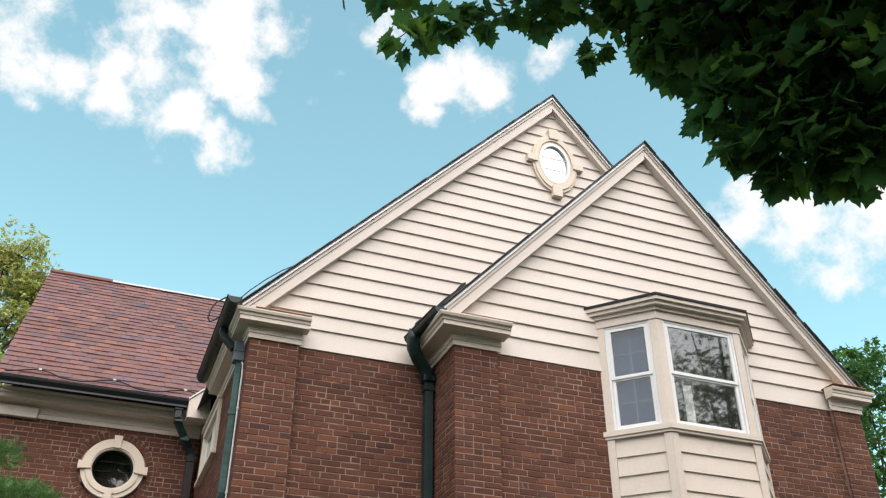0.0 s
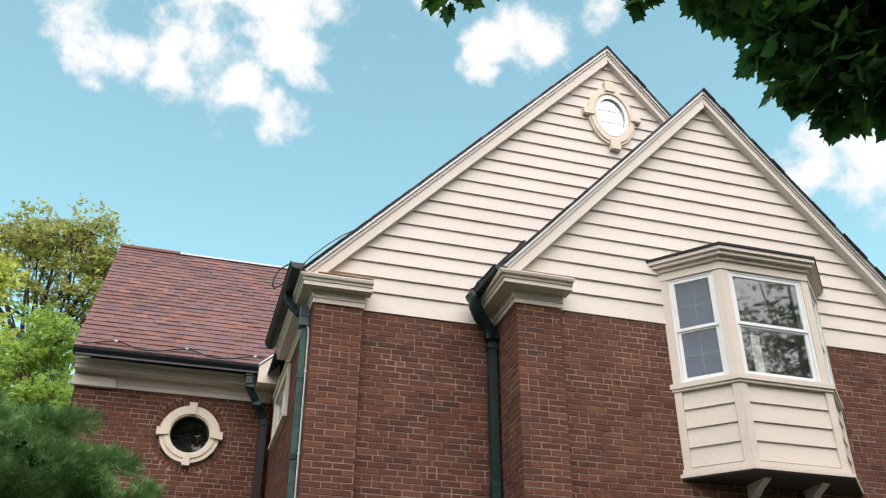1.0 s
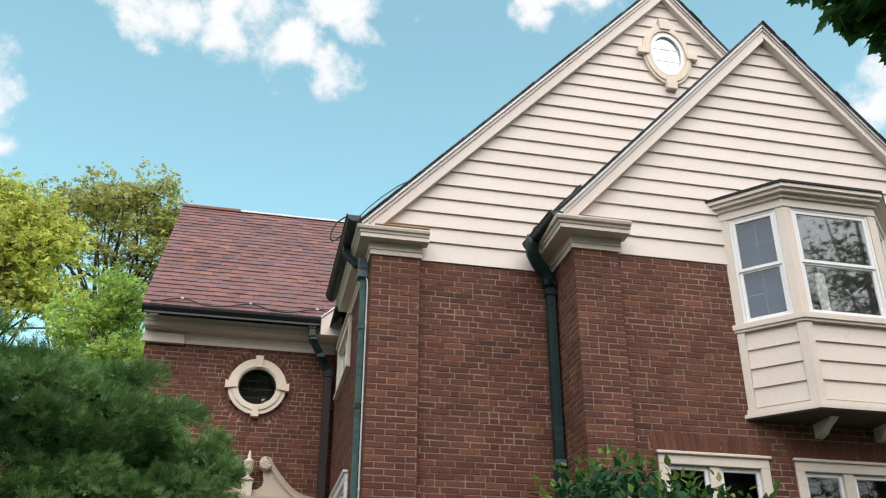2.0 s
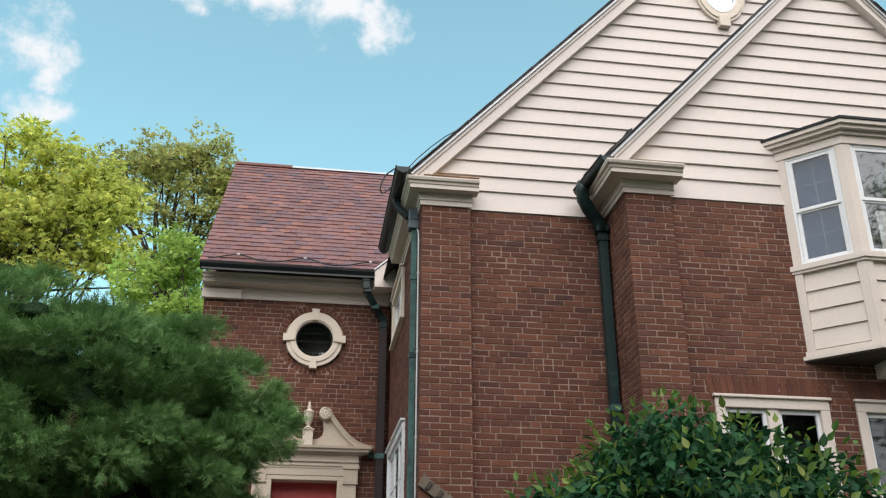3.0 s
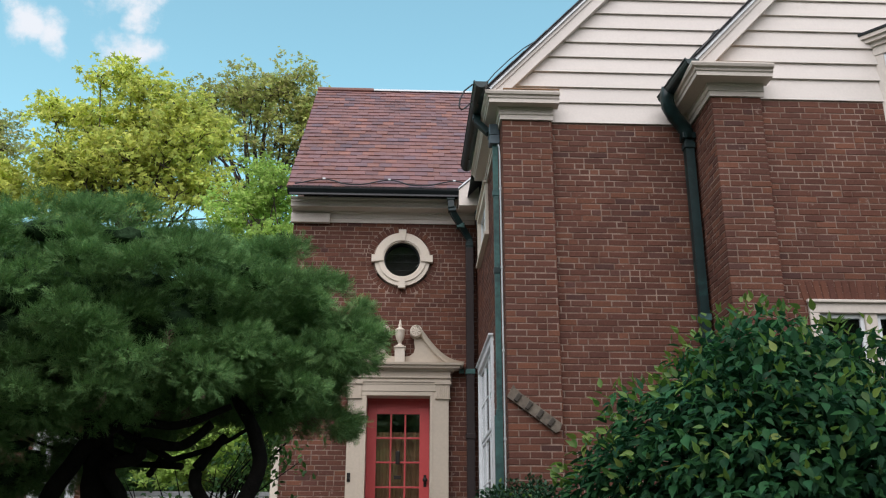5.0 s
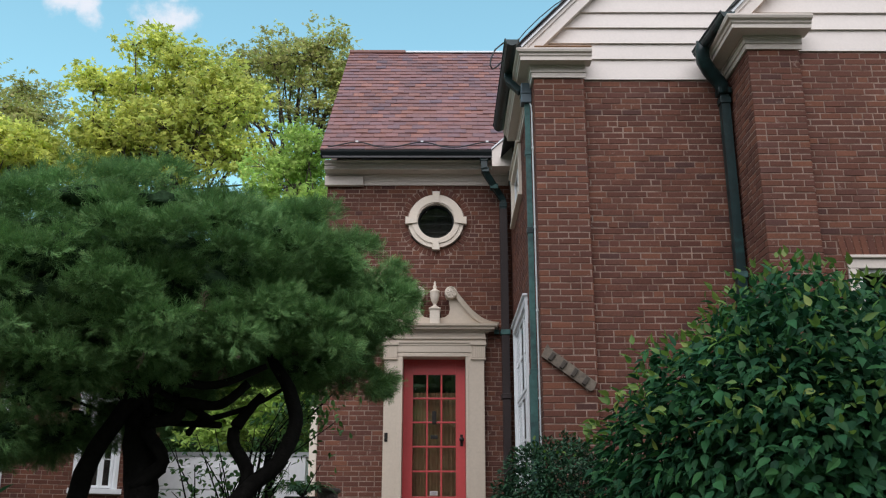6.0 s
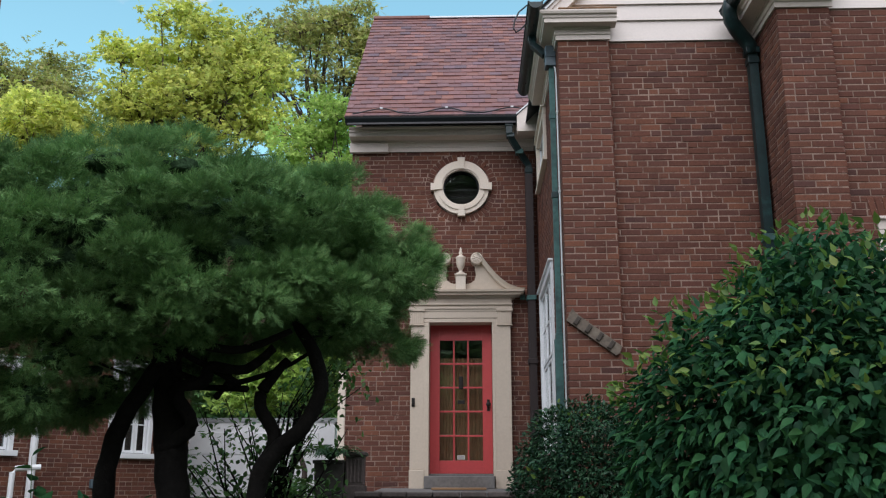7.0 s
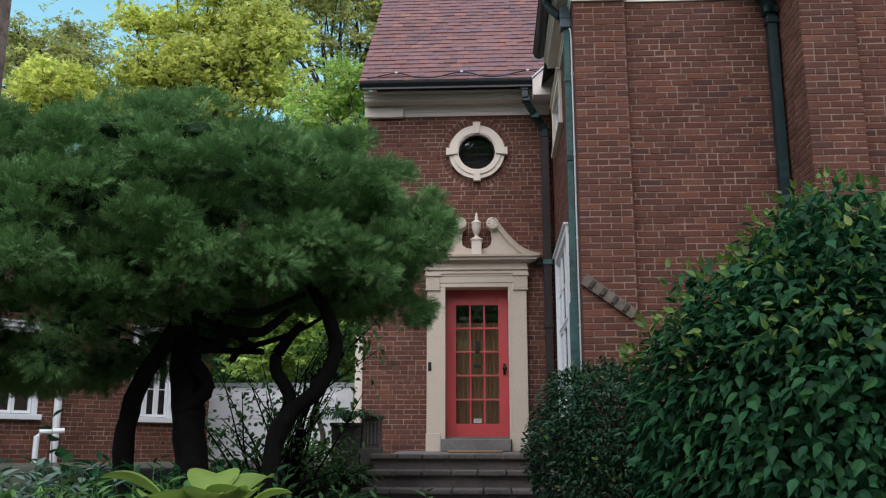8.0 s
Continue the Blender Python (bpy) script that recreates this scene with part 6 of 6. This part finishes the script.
        part("stem", tube(bmesh.new(), [b, mid, e], [0.02, 0.014, 0.006], 6), TWIG, th)
    return th


SINGLE = []
bush = shrub("broadleaf_shrub", "large rounded shrub with drooping dark green leaves", (2.72, 5.95, 1.30), (1.52, 1.22, 1.55), 15000, 0.104, SHRUB, 0.30, 1100, 300, seed=3, base=0.55, droop=0.75, inner=0.9, low=-0.55, shape=[(x * 0.86, y, z) for x, y, z in OVAL])
shrub("clipped_shrub", "small dark evergreen shrub beside the brick wall", (1.17, 7.35, 1.28), (0.60, 0.52, 0.68), 12000, 0.046, HOLLY, 0.1, 0, 0, seed=5, base=0.6, shape=[(x * 0.75, y, z) for x, y, z in OVAL])
hl = [o for o in scene.objects if o.name.startswith("clipped_shrub")][0]
q = unit(700)
q = q[q[:, 2] > -0.5]
pp = np.array([1.17, 7.35, 1.28]) + np.array([0.60, 0.52, 0.68]) * q * RNG.uniform(0.93, 1.05, (len(q), 1))
keep = np.array([noise.noise(Vector(p * 4)) > 0.08 for p in pp])
pp, q = pp[keep], q[keep]
v, f = scatter(OVAL, OVAL_F, pp, q + RNG.normal(size=pp.shape) * 0.5, q + [0, 0, 0.4], RNG.uniform(0.03, 0.05, len(pp)))
leaf_object("young_leaves", v, f, YOUNG, hl, "yellow green new tips")

# --- maple over the camera: trunk behind, boughs reaching forward
maple = thing("maple_tree", (4.6, -1.2, 0.0), "street maple with dark overhanging leafy boughs", "tree")
trunk([(4.6, -1.2, -0.05), (4.55, -1.15, 1.5), (4.5, -1.0, 3.2), (4.3, -0.6, 4.8), (4.0, -0.2, 6.4)], [0.30, 0.25, 0.22, 0.17, 0.1], parent=maple, mat=TWIG)
trunk([(4.5, -1.0, 3.4), (4.0, 0.3, 4.5), (3.1, 1.5, 4.9), (2.4, 2.2, 4.85), (1.9, 2.7, 4.75)], [0.12, 0.08, 0.05, 0.025, 0.008], "branch", parent=maple, mat=BARK, sides=8)
trunk([(4.3, -0.6, 4.6), (3.6, 0.9, 4.6), (3.0, 2.0, 4.35), (2.75, 2.4, 4.1)], [0.09, 0.05, 0.03, 0.01], "branch", parent=maple, mat=BARK, sides=8)
trunk([(3.1, 1.5, 4.9), (1.9, 2.2, 5.25), (1.1, 2.6, 5.05), (0.8, 2.85, 4.85)], [0.05, 0.035, 0.02, 0.008], "branch", parent=maple, mat=BARK, sides=8)
# out-of-view bough added to carry the shading canopy
trunk([(4.45, -0.9, 3.6), (6.4, -0.5, 5.6), (8.6, 0.6, 6.6), (10.6, 1.4, 6.9)], [0.13, 0.09, 0.05, 0.015], "branch", parent=maple, mat=BARK, sides=8)
# the five crowns past x = 7 are unseen, added to shade the wing
BLOBS = [(2.06, 2.22, 4.41, 0.30), (2.35, 2.05, 4.32, 0.38), (2.52, 2.00, 4.04, 0.36), (2.26, 2.23, 4.09, 0.25), (2.41, 2.15, 3.86, 0.24), (2.58, 2.02, 3.79, 0.22), (2.14, 2.35, 4.09, 0.12), (2.21, 2.32, 3.89, 0.10), (2.37, 2.29, 3.77, 0.09), (2.54, 2.15, 3.72, 0.10), (1.99, 2.36, 4.35, 0.12), (1.84, 2.29, 4.50, 0.17), (1.60, 2.40, 4.27, 0.04), (1.43, 2.56, 4.65, 0.12), (1.20, 2.61, 4.56, 0.10), (1.01, 2.65, 4.46, 0.07), (0.85, 2.68, 4.34, 0.06), (0.77, 2.69, 4.63, 0.10), (1.58, 2.35, 4.60, 0.17), (0.57, 2.68, 4.55, 0.05), (2.05, 1.90, 4.77, 0.60), (2.48, 1.71, 4.56, 0.60), (1.48, 2.32, 5.06, 0.42), (1.02, 2.56, 5.05, 0.28), (2.76, 1.80, 4.10, 0.45),
         (3.3, 0.8, 5.6, 0.9), (2.6, 0.6, 6.0, 0.8), (4.0, 0.0, 5.9, 1.2), (4.6, -1.4, 6.6, 1.6), (3.2, -1.0, 6.8, 1.2), (5.4, 0.0, 5.7, 1.1), (9.0, 1.8, 6.6, 1.25), (10.6, 0.8, 7.0, 1.5), (9.4, -1.0, 7.6, 1.55), (11.6, 3.0, 6.6, 1.3), (7.6, -0.8, 7.0, 1.3)]
mp, ma, mu = [], [], []
for x, y, z, r in BLOBS:
    n = 10 + int(300 * (r / 0.3) ** 2) if r < 0.7 else int((260 if x < 7 else 900) * r)
    d = unit(n)
    q = d * (RNG.uniform(0.15, 1.0, (n, 1)) ** 0.4) * r * np.array([1.1, 1.0, 0.75])
    mp.append(np.array([x, y, z]) + q)
    ma.append(d * [1, 1, 0.3] + RNG.normal(size=(n, 3)) * 0.5 + [0, 0, -0.55])
    mu.append(np.tile([0, 0, 1.0], (n, 1)) + RNG.normal(size=(n, 3)) * 0.45)
mp, ma, mu = np.vstack(mp), np.vstack(ma), np.vstack(mu)
order = np.argsort(np.abs(mp[:, 2] - 4.2) + np.abs(mp[:, 1] - 2.6))
mp, ma, mu = mp[order], ma[order], mu[order]
ms = RNG.uniform(0.065, 0.118, len(mp))
v, f = scatter(MAPLE_T, MAPLE_F, mp[300:], ma[300:], mu[300:], ms[300:])
leaf_object("crown", v, f, MAPLE, maple, "dark green lobed maple leaves")
SINGLE.append(("leaf", MAPLE_T, MAPLE_F, mp[:300], ma[:300], mu[:300], ms[:300], MAPLE, maple, 300))


# --- far trees
def far_tree(name, label, base, blobs, leaf, per, mat, limb=TWIG, seed=1, lobes=CLUMP, lf=CLUMP_F):
    rng = np.random.default_rng(seed)
    th = thing(name, base, label, "tree")
    b = Vector(base)
    top = Vector((sum(q[0] for q in blobs) / len(blobs), sum(q[1] for q in blobs) / len(blobs), max(q[2] for q in blobs)))
    fork = b.lerp(top, 0.35)
    h = (top - b).length
    trunk([b, b.lerp(fork, 0.5) + Vector((0.1, 0, 0)), fork, fork.lerp(top, 0.5), top], [h * 0.020, h * 0.017, h * 0.013, h * 0.006, h * 0.001], parent=th, mat=limb, sides=8)
    P, A, U = [], [], []
    twigs = bmesh.new()
    for x, y, z, r in blobs:
        c = Vector((x, y, z))
        start = fork.lerp(top, rng.uniform(0.1, 0.7))
        mid = start.lerp(c, 0.5) + Vector((rng.normal() * 0.3, rng.normal() * 0.3, -0.1 * r))
        trunk([start, mid, c], [h * 0.0032, h * 0.0022, h * 0.0011], "limb", parent=th, mat=limb, sides=6)
        tips = []
        for k in range(7):
            d = Vector(rng.normal(size=3)).normalized()
            d.z = abs(d.z) * 0.9 - 0.15
            e = c + d * r * 0.85
            tips.append(e)
            tube(twigs, [c, c.lerp(e, 0.5) + Vector(rng.normal(size=3)) * 0.1 * r, e], [h * 0.0014, h * 0.0009, h * 0.0004], 4)
        for e in tips + [c] * 2:
            for g in range(5):
                cc = np.array(e) + rng.normal(size=3) * r * 0.40 * np.array([1.1, 1.1, 0.7])
                n = max(3, int(per * rng.uniform(0.5, 1.3)))
                q = rng.normal(size=(n, 3)) * r * 0.10 * np.array([1.2, 1.2, 0.6])
                P.append(cc + q)
                A.append(q + rng.normal(size=(n, 3)) * r * 0.15 + np.array([0, 0, -0.12 * r]))
                U.append(np.tile([0, 0, 1.0], (n, 1)) + rng.normal(size=(n, 3)) * 0.5)
    P, A, U = np.vstack(P), np.vstack(A), np.vstack(U)
    v, f = scatter(lobes, lf, P, A, U, rng.uniform(leaf * 0.7, leaf * 1.3, len(P)))
    leaf_object("crown", v, f, mat, th)
    tagged(part("twig", twigs, limb, th), kind="stuff")
    return th


def crown_blobs(centre, radii, n, r, seed):
    rng = np.random.default_rng(seed)
    out = []
    while len(out) < n:
        d = rng.normal(size=3)
        d /= np.linalg.norm(d)
        if d[2] < -0.6:
            continue
        k = rng.uniform(0.55, 1.0)
        out.append((*(np.array(centre) + np.array(radii) * d * k), r * rng.uniform(0.75, 1.25)))
    return out


far_tree("yellow_maple", "tall maple with yellow green spring foliage", (-9.5, 29, 0.4), crown_blobs((-9.0, 29, 13.2), (3.7, 2.2, 2.2), 50, 0.85, 1) + crown_blobs((-9.6, 29, 15.7), (3.3, 1.6, 1.7), 26, 0.65, 21), 0.15, 8, YELLOWTREE, seed=11)
far_tree("olive_maple", "tall maple with sparse olive bronze foliage", (-5.5, 35, 0.4), crown_blobs((-6.1, 35, 18.2), (3.6, 2.2, 2.9), 44, 0.9, 2), 0.14, 9, OLIVETREE, seed=12)
far_tree("olive_maple", "maple with thin olive green foliage beside a taller one", (-19.5, 35, 0.4), crown_blobs((-18.4, 35, 16.6), (2.9, 2.0, 2.4), 30, 0.9, 3), 0.14, 8, OLIVETREE, seed=13)
far_tree("yellow_maple", "lower maple with yellow green foliage", (-15.0, 29, 0.4), crown_blobs((-14.6, 29, 12.7), (1.9, 1.5, 1.5), 26, 0.7, 4), 0.14, 9, YELLOWTREE, seed=14)
far_tree("fresh_tree", "fresh green leafy tree behind the entry roof", (-3.4, 24, 0.4), crown_blobs((-3.6, 24, 9.2), (1.7, 1.6, 2.6), 34, 0.62, 5), 0.10, 12, FRESHTREE, seed=15)
far_tree("fresh_tree", "leafy green tree beyond the end of the wing", (13.0, 12.5, 0.3), crown_blobs((12.7, 12.4, 6.8), (1.5, 1.4, 2.4), 24, 0.62, 6), 0.09, 14, MAPLE, seed=16)
# unseen trees added behind the camera to darken the sky mirrored in the panes
for k, (x, y, h) in enumerate(((-9, -19, 15), (-2, -22, 18), (5.5, -20, 17), (12.5, -22, 18), (16.5, -4.5, 15), (-16, -15, 9), (10.8, -6.5, 11), (-1.5, -14, 7), (2.8, -13, 7))):
    far_tree("unseen_tree", "leafy tree added out of view for the panes to mirror", (x, y, 0.0), crown_blobs((x, y, h * 0.55), (3.8, 2.6, h * 0.5), 26, 1.7, 40 + k), 0.6 if k != 4 else 0.12, 4 if k != 4 else 7, UNSEENLEAF, seed=50 + k)
# lower green growth seen under the juniper
far_tree("garden_shrub_tree", "leafy green garden tree behind the steps", (-2.3, 13.6, 1.0), crown_blobs((-2.35, 13.6, 2.9), (1.1, 0.7, 0.85), 34, 0.32, 8), 0.085, 10, FRESHTREE, seed=18)
far_tree("garden_shrub_tree", "light green shrub in the garden", (-5.2, 22.5, 1.0), crown_blobs((-5.0, 22.5, 4.0), (3.0, 1.0, 1.7), 44, 0.6, 9) + crown_blobs((-5.4, 22.8, 3.0), (2.9, 0.7, 0.9), 30, 0.6, 29), 0.12, 10, BEDLEAF, seed=19)


# --- small bare-stemmed shrub under the juniper
tw = thing("open_shrub", (-1.9, 9.0, 0.6), "open twiggy shrub with small green leaves", "shrub")
P = []
for k in range(48):
    b = Vector((-1.78 + RNG.uniform(-0.2, 0.2), 9.0 + RNG.uniform(-0.1, 0.1), 0.62))
    e = b + Vector((RNG.uniform(-1.0, 0.95), RNG.uniform(-0.25, 0.25), RNG.uniform(0.4, 1.6)))
    mid = b.lerp(e, 0.5) + Vector((RNG.uniform(-0.12, 0.12), 0, 0.12))
    part("stem", tube(bmesh.new(), [b, mid, e], [0.014, 0.009, 0.004], 5), BARK, tw)
    for g in range(26):
        P.append(np.array(mid.lerp(e, RNG.uniform(0, 1.05))) + RNG.normal(size=3) * 0.07)
for k in range(14):
    b = Vector((-1.7 + RNG.uniform(-0.1, 0.1), 9.0 + RNG.uniform(-0.1, 0.1), 0.9))
    e = Vector((RNG.uniform(-1.35, -0.68), 9.15 + RNG.uniform(-0.2, 0.2), RNG.uniform(2.25, 2.85)))
    mid = b.lerp(e, 0.55) + Vector((-0.12, 0, 0.22))
    part("stem", tube(bmesh.new(), [b, mid, e], [0.014, 0.009, 0.003], 5), BARK, tw)
    for g in range(44):
        P.append(np.array(mid.lerp(e, RNG.uniform(0.2, 1.08))) + RNG.normal(size=3) * 0.10)
P = np.array(P)
v, f = scatter(OVAL, OVAL_F, P, RNG.normal(size=P.shape) + [0, 0, -0.3], np.tile([0, 0, 1.0], (len(P), 1)) + RNG.normal(size=P.shape) * 0.4, RNG.uniform(0.05, 0.085, len(P)))
leaf_object("leaves", v, f, BEDLEAF, tw)


# --- border plants
def fern(name, label, at, n, ln, mat, lift=0.9, seed=0, width=0.16):
    rng = np.random.default_rng(seed)
    th = thing(name, at, label, "plant")
    for k in range(n):
        a = 2 * math.pi * k / n + rng.uniform(-0.3, 0.3)
        l = ln * rng.uniform(0.7, 1.15)
        up = lift * rng.uniform(0.6, 1.2)
        pts = [Vector(at) + Vector((math.cos(a) * l * t, math.sin(a) * l * t, up * l * (t * 1.5 - t * t * 1.35))) for t in np.linspace(0, 1, 9)]
        bm = bmesh.new()
        side = Vector((-math.sin(a), math.cos(a), 0))
        for i in range(1, 9):
            p, w = pts[i], width * l * math.sin(math.pi * (i / 9) ** 0.8) + 0.006
            d = (pts[i] - pts[i - 1])
            for s in (-1, 1):
                q = [bm.verts.new(c) for c in (pts[i - 1], p - d * 0.35, p + side * s * w + d * 0.45 + Vector((0, 0, -0.15 * w)), pts[i - 1] + side * s * w * 0.55 + d * 0.55)]
                bm.faces.new(q)
        part("frond", bm, mat, th)
    return th


fern("fern", "dark fern in the planter box", (-1.26, 9.90, 1.55), 36, 0.40, FERN, 0.9, 1)
fern("fern", "arching green fern beside the steps", (-1.2, 9.3, 0.92), 36, 0.44, FERN, 1.0, 2)
fern("fern", "grassy fern on the slope below the wall", (-0.95, 8.5, 0.78), 20, 0.34, FERN, 0.9, 3)
fern("fern", "green fern behind the garden wall", (-1.75, 9.95, 1.1), 22, 0.5, BEDLEAF, 1.0, 4)


def border_plant(name, label, at, n, height, leaf, mat, seed, spread=0.25, per=14, slim=0.6):
    rng = np.random.default_rng(seed)
    th = thing(name, at, label, "plant")
    P, A, U = [], [], []
    for k in range(n):
        b = Vector(at) + Vector((rng.normal() * spread, rng.normal() * spread * 0.6, 0))
        h = height * rng.uniform(0.6, 1.1)
        e = b + Vector((rng.normal() * 0.1, rng.normal() * 0.1, h))
        part("stem", tube(bmesh.new(), [b, b.lerp(e, 0.5) + Vector((0.02, 0, 0)), e], [0.007, 0.005, 0.002], 5), BEDLEAF, th)
        for g in range(per):
            t = (g + 1) / per
            a = g * 2.4 + k
            P.append(np.array(b.lerp(e, 0.25 + 0.75 * t)))
            A.append([math.cos(a), math.sin(a), 0.55 * t + rng.normal() * 0.25])
            U.append([rng.normal() * 0.3, rng.normal() * 0.3, 1.0])
    v, f = scatter([(x * slim, y, z) for x, y, z in OVAL], OVAL_F, np.array(P), np.array(A, float), np.array(U, float), rng.uniform(leaf * 0.7, leaf * 1.2, len(P)))
    leaf_object("leaves", v, f, mat, th)
    return th


border_plant("border_plant", "leafy green border plant with pointed leaves", (-1.35, 4.0, 0.3), 60, 0.74, 0.095, BEDLEAF, 21, 0.30)
border_plant("border_plant", "bright green border plant in front of the juniper", (-2.1, 4.6, 0.38), 75, 0.66, 0.095, BEDLEAF, 22, 0.34)
border_plant("border_plant", "low bright green foliage plant", (-1.75, 3.7, 0.28), 60, 0.78, 0.09, BEDLEAF, 23, 0.30)
border_plant("border_plant", "dark green broad leaved border plant", (-1.95, 5.5, 0.5), 50, 0.66, 0.10, SHRUB, 24, 0.28)
border_plant("border_plant", "dark green leafy plant at the trunk's foot", (-1.5, 5.9, 0.52), 50, 0.60, 0.10, SHRUB, 25, 0.3)
border_plant("border_plant", "dark green leafy plant on the slope", (-0.75, 6.2, 0.52), 24, 0.46, 0.10, FERN, 26, 0.3)
border_plant("silver_plant", "silvery grey green leafy plant", (-2.36, 5.4, 0.5), 40, 0.64, 0.105, SILVER, 27, 0.13)
border_plant("border_plant", "tall dark stalked plant with broad leaves", (-2.45, 6.0, 0.55), 4, 0.95, 0.13, SHRUB, 28, 0.10, 9, 1.0)


def hosta(name, label, at, n, ln, seed):
    rng = np.random.default_rng(seed)
    th = thing(name, at, label, "plant")
    for k in range(n):
        a = 2 * math.pi * k / n + rng.uniform(-0.3, 0.3)
        l = ln * rng.uniform(0.8, 1.15)
        w = 0.47 * l
        bm = bmesh.new()
        rows = []
        stalk = Vector(at) + Vector((math.cos(a) * 0.10, math.sin(a) * 0.10, 0.41 + rng.uniform(-0.04, 0.08)))
        for i in range(10):
            t = i / 9
            c = stalk + Vector((math.cos(a) * l * t, math.sin(a) * l * t, l * (0.95 * t - 0.55 * t * t)))
            ww = w * (math.sin(math.pi * min(t * 0.96 + 0.04, 1)) ** 0.65) * (1.1 - 0.35 * t)
            row = []
            for j in range(-5, 6):
                s = j / 5
                row.append(bm.verts.new(c + Vector((-math.sin(a), math.cos(a), 0)) * ww * s + Vector((0, 0, 0.28 * ww * s * s + 0.012 * l * 3 * (0.5 if j % 2 else -0.5) * (1 - abs(s) * 0.4) * math.sin(math.pi * t)))))
            rows.append(row)
        for r, s in zip(rows, rows[1:]):
            for j in range(10):
                bm.faces.new((r[j], r[j + 1], s[j + 1], s[j]))
        lf = part("leaf", bm, HOSTA, th, smooth=True)
        part("stalk", tube(bmesh.new(), [Vector((at[0], at[1], ground_z(at[0], at[1]) - 0.02)), Vector(at), stalk + Vector((0, 0, 0.004))], [0.012, 0.01, 0.007], 6), HOSTA, th)
    return th


hosta("hosta", "bright yellow green ribbed hosta plant", (-0.50, 2.66, 0.645), 10, 0.175, 31)

# ---------------------------------------------------------------- neighbouring house and garage
nb_u = Vector((0.66, 0.75))
nb_u.normalize()
nb0 = Vector((-8.2, 11.2))
brick_wall("wall_neighbour", "red brick wall of the neighbouring house", nb0, nb_u, 5.6, 0.6, 5.4, holes=[(1.45, 2.72, 1.72, 3.1), (4.15, 4.9, 1.72, 3.2)], singles=200, single_zone=(1.9, 4.1, 1.0, 3.2), seed=31)
m = wall_frame(nb0, nb_u)
for k, (u0, u1, z1) in enumerate(((1.45, 2.72, 3.1), (4.15, 4.9, 3.2)), 5):
    p = m @ Vector(((u0 + u1) / 2, 0, 1.7))
    win = thing(f"window_{k}", p, "white wooden window of the neighbouring house", "window", kind="structure")
    casing(win, m, u0, u1, 1.78, z1, 0.07, 0.03, WHITE)
    part("sill", box(bmesh.new(), u0 - 0.06, u1 + 0.06, -0.07, 0.09, 1.70, 1.78, m, 0.006), WHITE, win)
    n = 4 if k == 5 else 3
    for i in range(n):
        a = u0 + 0.075 + i * (u1 - u0 - 0.15) / n
        b = a + (u1 - u0 - 0.15) / n - 0.004
        sash(win, m, a, b, 1.79, z1 - 0.08, 0.02, bars=2)
    # near-black sheet that stands for the unlit room behind
    part("blind", box(bmesh.new(), u0, u1, 0.2, 0.21, 1.7, z1, m), INSIDE, win)
dp = thing("downpipe", m @ Vector((3.0, -0.06, 0.9)), "white downpipe on the neighbouring brick wall", "downpipe")
part("pipe", tube(bmesh.new(), [m @ Vector((3.0, -0.07, 5.2)), m @ Vector((3.0, -0.07, 1.05))], 0.055, 10), WHITE, dp)
dq = thing("vent_pipe", m @ Vector((2.62, -0.35, 0.6)), "white pipe with a bent end at the neighbouring house", "pipe")
part("pipe", tube(bmesh.new(), [m @ Vector((2.62, -0.35, 0.6)), m @ Vector((2.62, -0.35, 1.46)), m @ Vector((2.66, -0.36, 1.52)), m @ Vector((2.74, -0.40, 1.53)), m @ Vector((2.95, -0.5, 1.54))], 0.04, 10), WHITE, dq)
brick_wall("chimney", "red brick chimney of the neighbouring house", (-6.55, 9.9), (1, 0), 0.70, 4.0, 9.0, seed=33, thick=0.6)
mb = thing("meter_box", m @ Vector((4.0, -0.03, 1.25)), "small grey outlet box on brick", "outlet box")
part("body", box(bmesh.new(), 3.93, 4.03, -0.05, 0.005, 1.25, 1.38, m, 0.004), BOXGREY, mb)
solid("roof_neighbour", prism(bmesh.new(), [m @ Vector(p) for p in ((-0.5, -0.35, 5.36), (-0.5, 3.0, 5.55), (-0.5, 6.4, 5.36), (-0.5, 6.4, 5.26), (-0.5, -0.35, 5.26))], m.to_3x3() @ Vector((6.5, 0, 0))), SLATE, "dark roof of the neighbouring house", "roof", "structure")
solid("wall_neighbour_side", box(bmesh.new(), 5.35, 5.6, 0.25, 6.2, 0.6, 5.4, m), MORTAR, "plain side wall of the neighbouring house", "wall", "structure")
gar = thing("garage", (-4.0, 17.2, 1.0), "white painted garage behind the garden", "garage")
part("wall", boxes((-5.9, -2.3, 17.0, 20.0, 0.9, 2.42)), WALLWHITE, gar)
part("roof", prism(bmesh.new(), [(-6.0, 16.98, 2.42), (-2.2, 16.98, 2.42), (-2.2, 16.98, 2.5), (-6.0, 16.98, 2.5)], (0, 3.2, 0)), FLASH, gar)
for k in range(3):
    part("door_panel", boxes((-5.2, -2.6, 16.97, 17.0, 1.0 + k * 0.42, 1.0 + k * 0.42 + 0.4), bevel=0.01), WALLWHITE, gar)
post = thing("corner_board", (-1.62, 12.75, 1.2), "narrow cream board at the brick corner", "trim board")
part("board", boxes((-1.62, X_ENTRY - 0.004, 12.72, 12.80, 1.2, 2.85), bevel=0.006), PALE, post)


# ---------------------------------------------------------------- single leaves, bricks and tiles
for args in SINGLE:
    single_leaves(*args)
for m in TILES:
    t = new("roof_tile", TILE_MESH)
    t.parent = roof_e
    t.matrix_basis = m
lay_bricks()
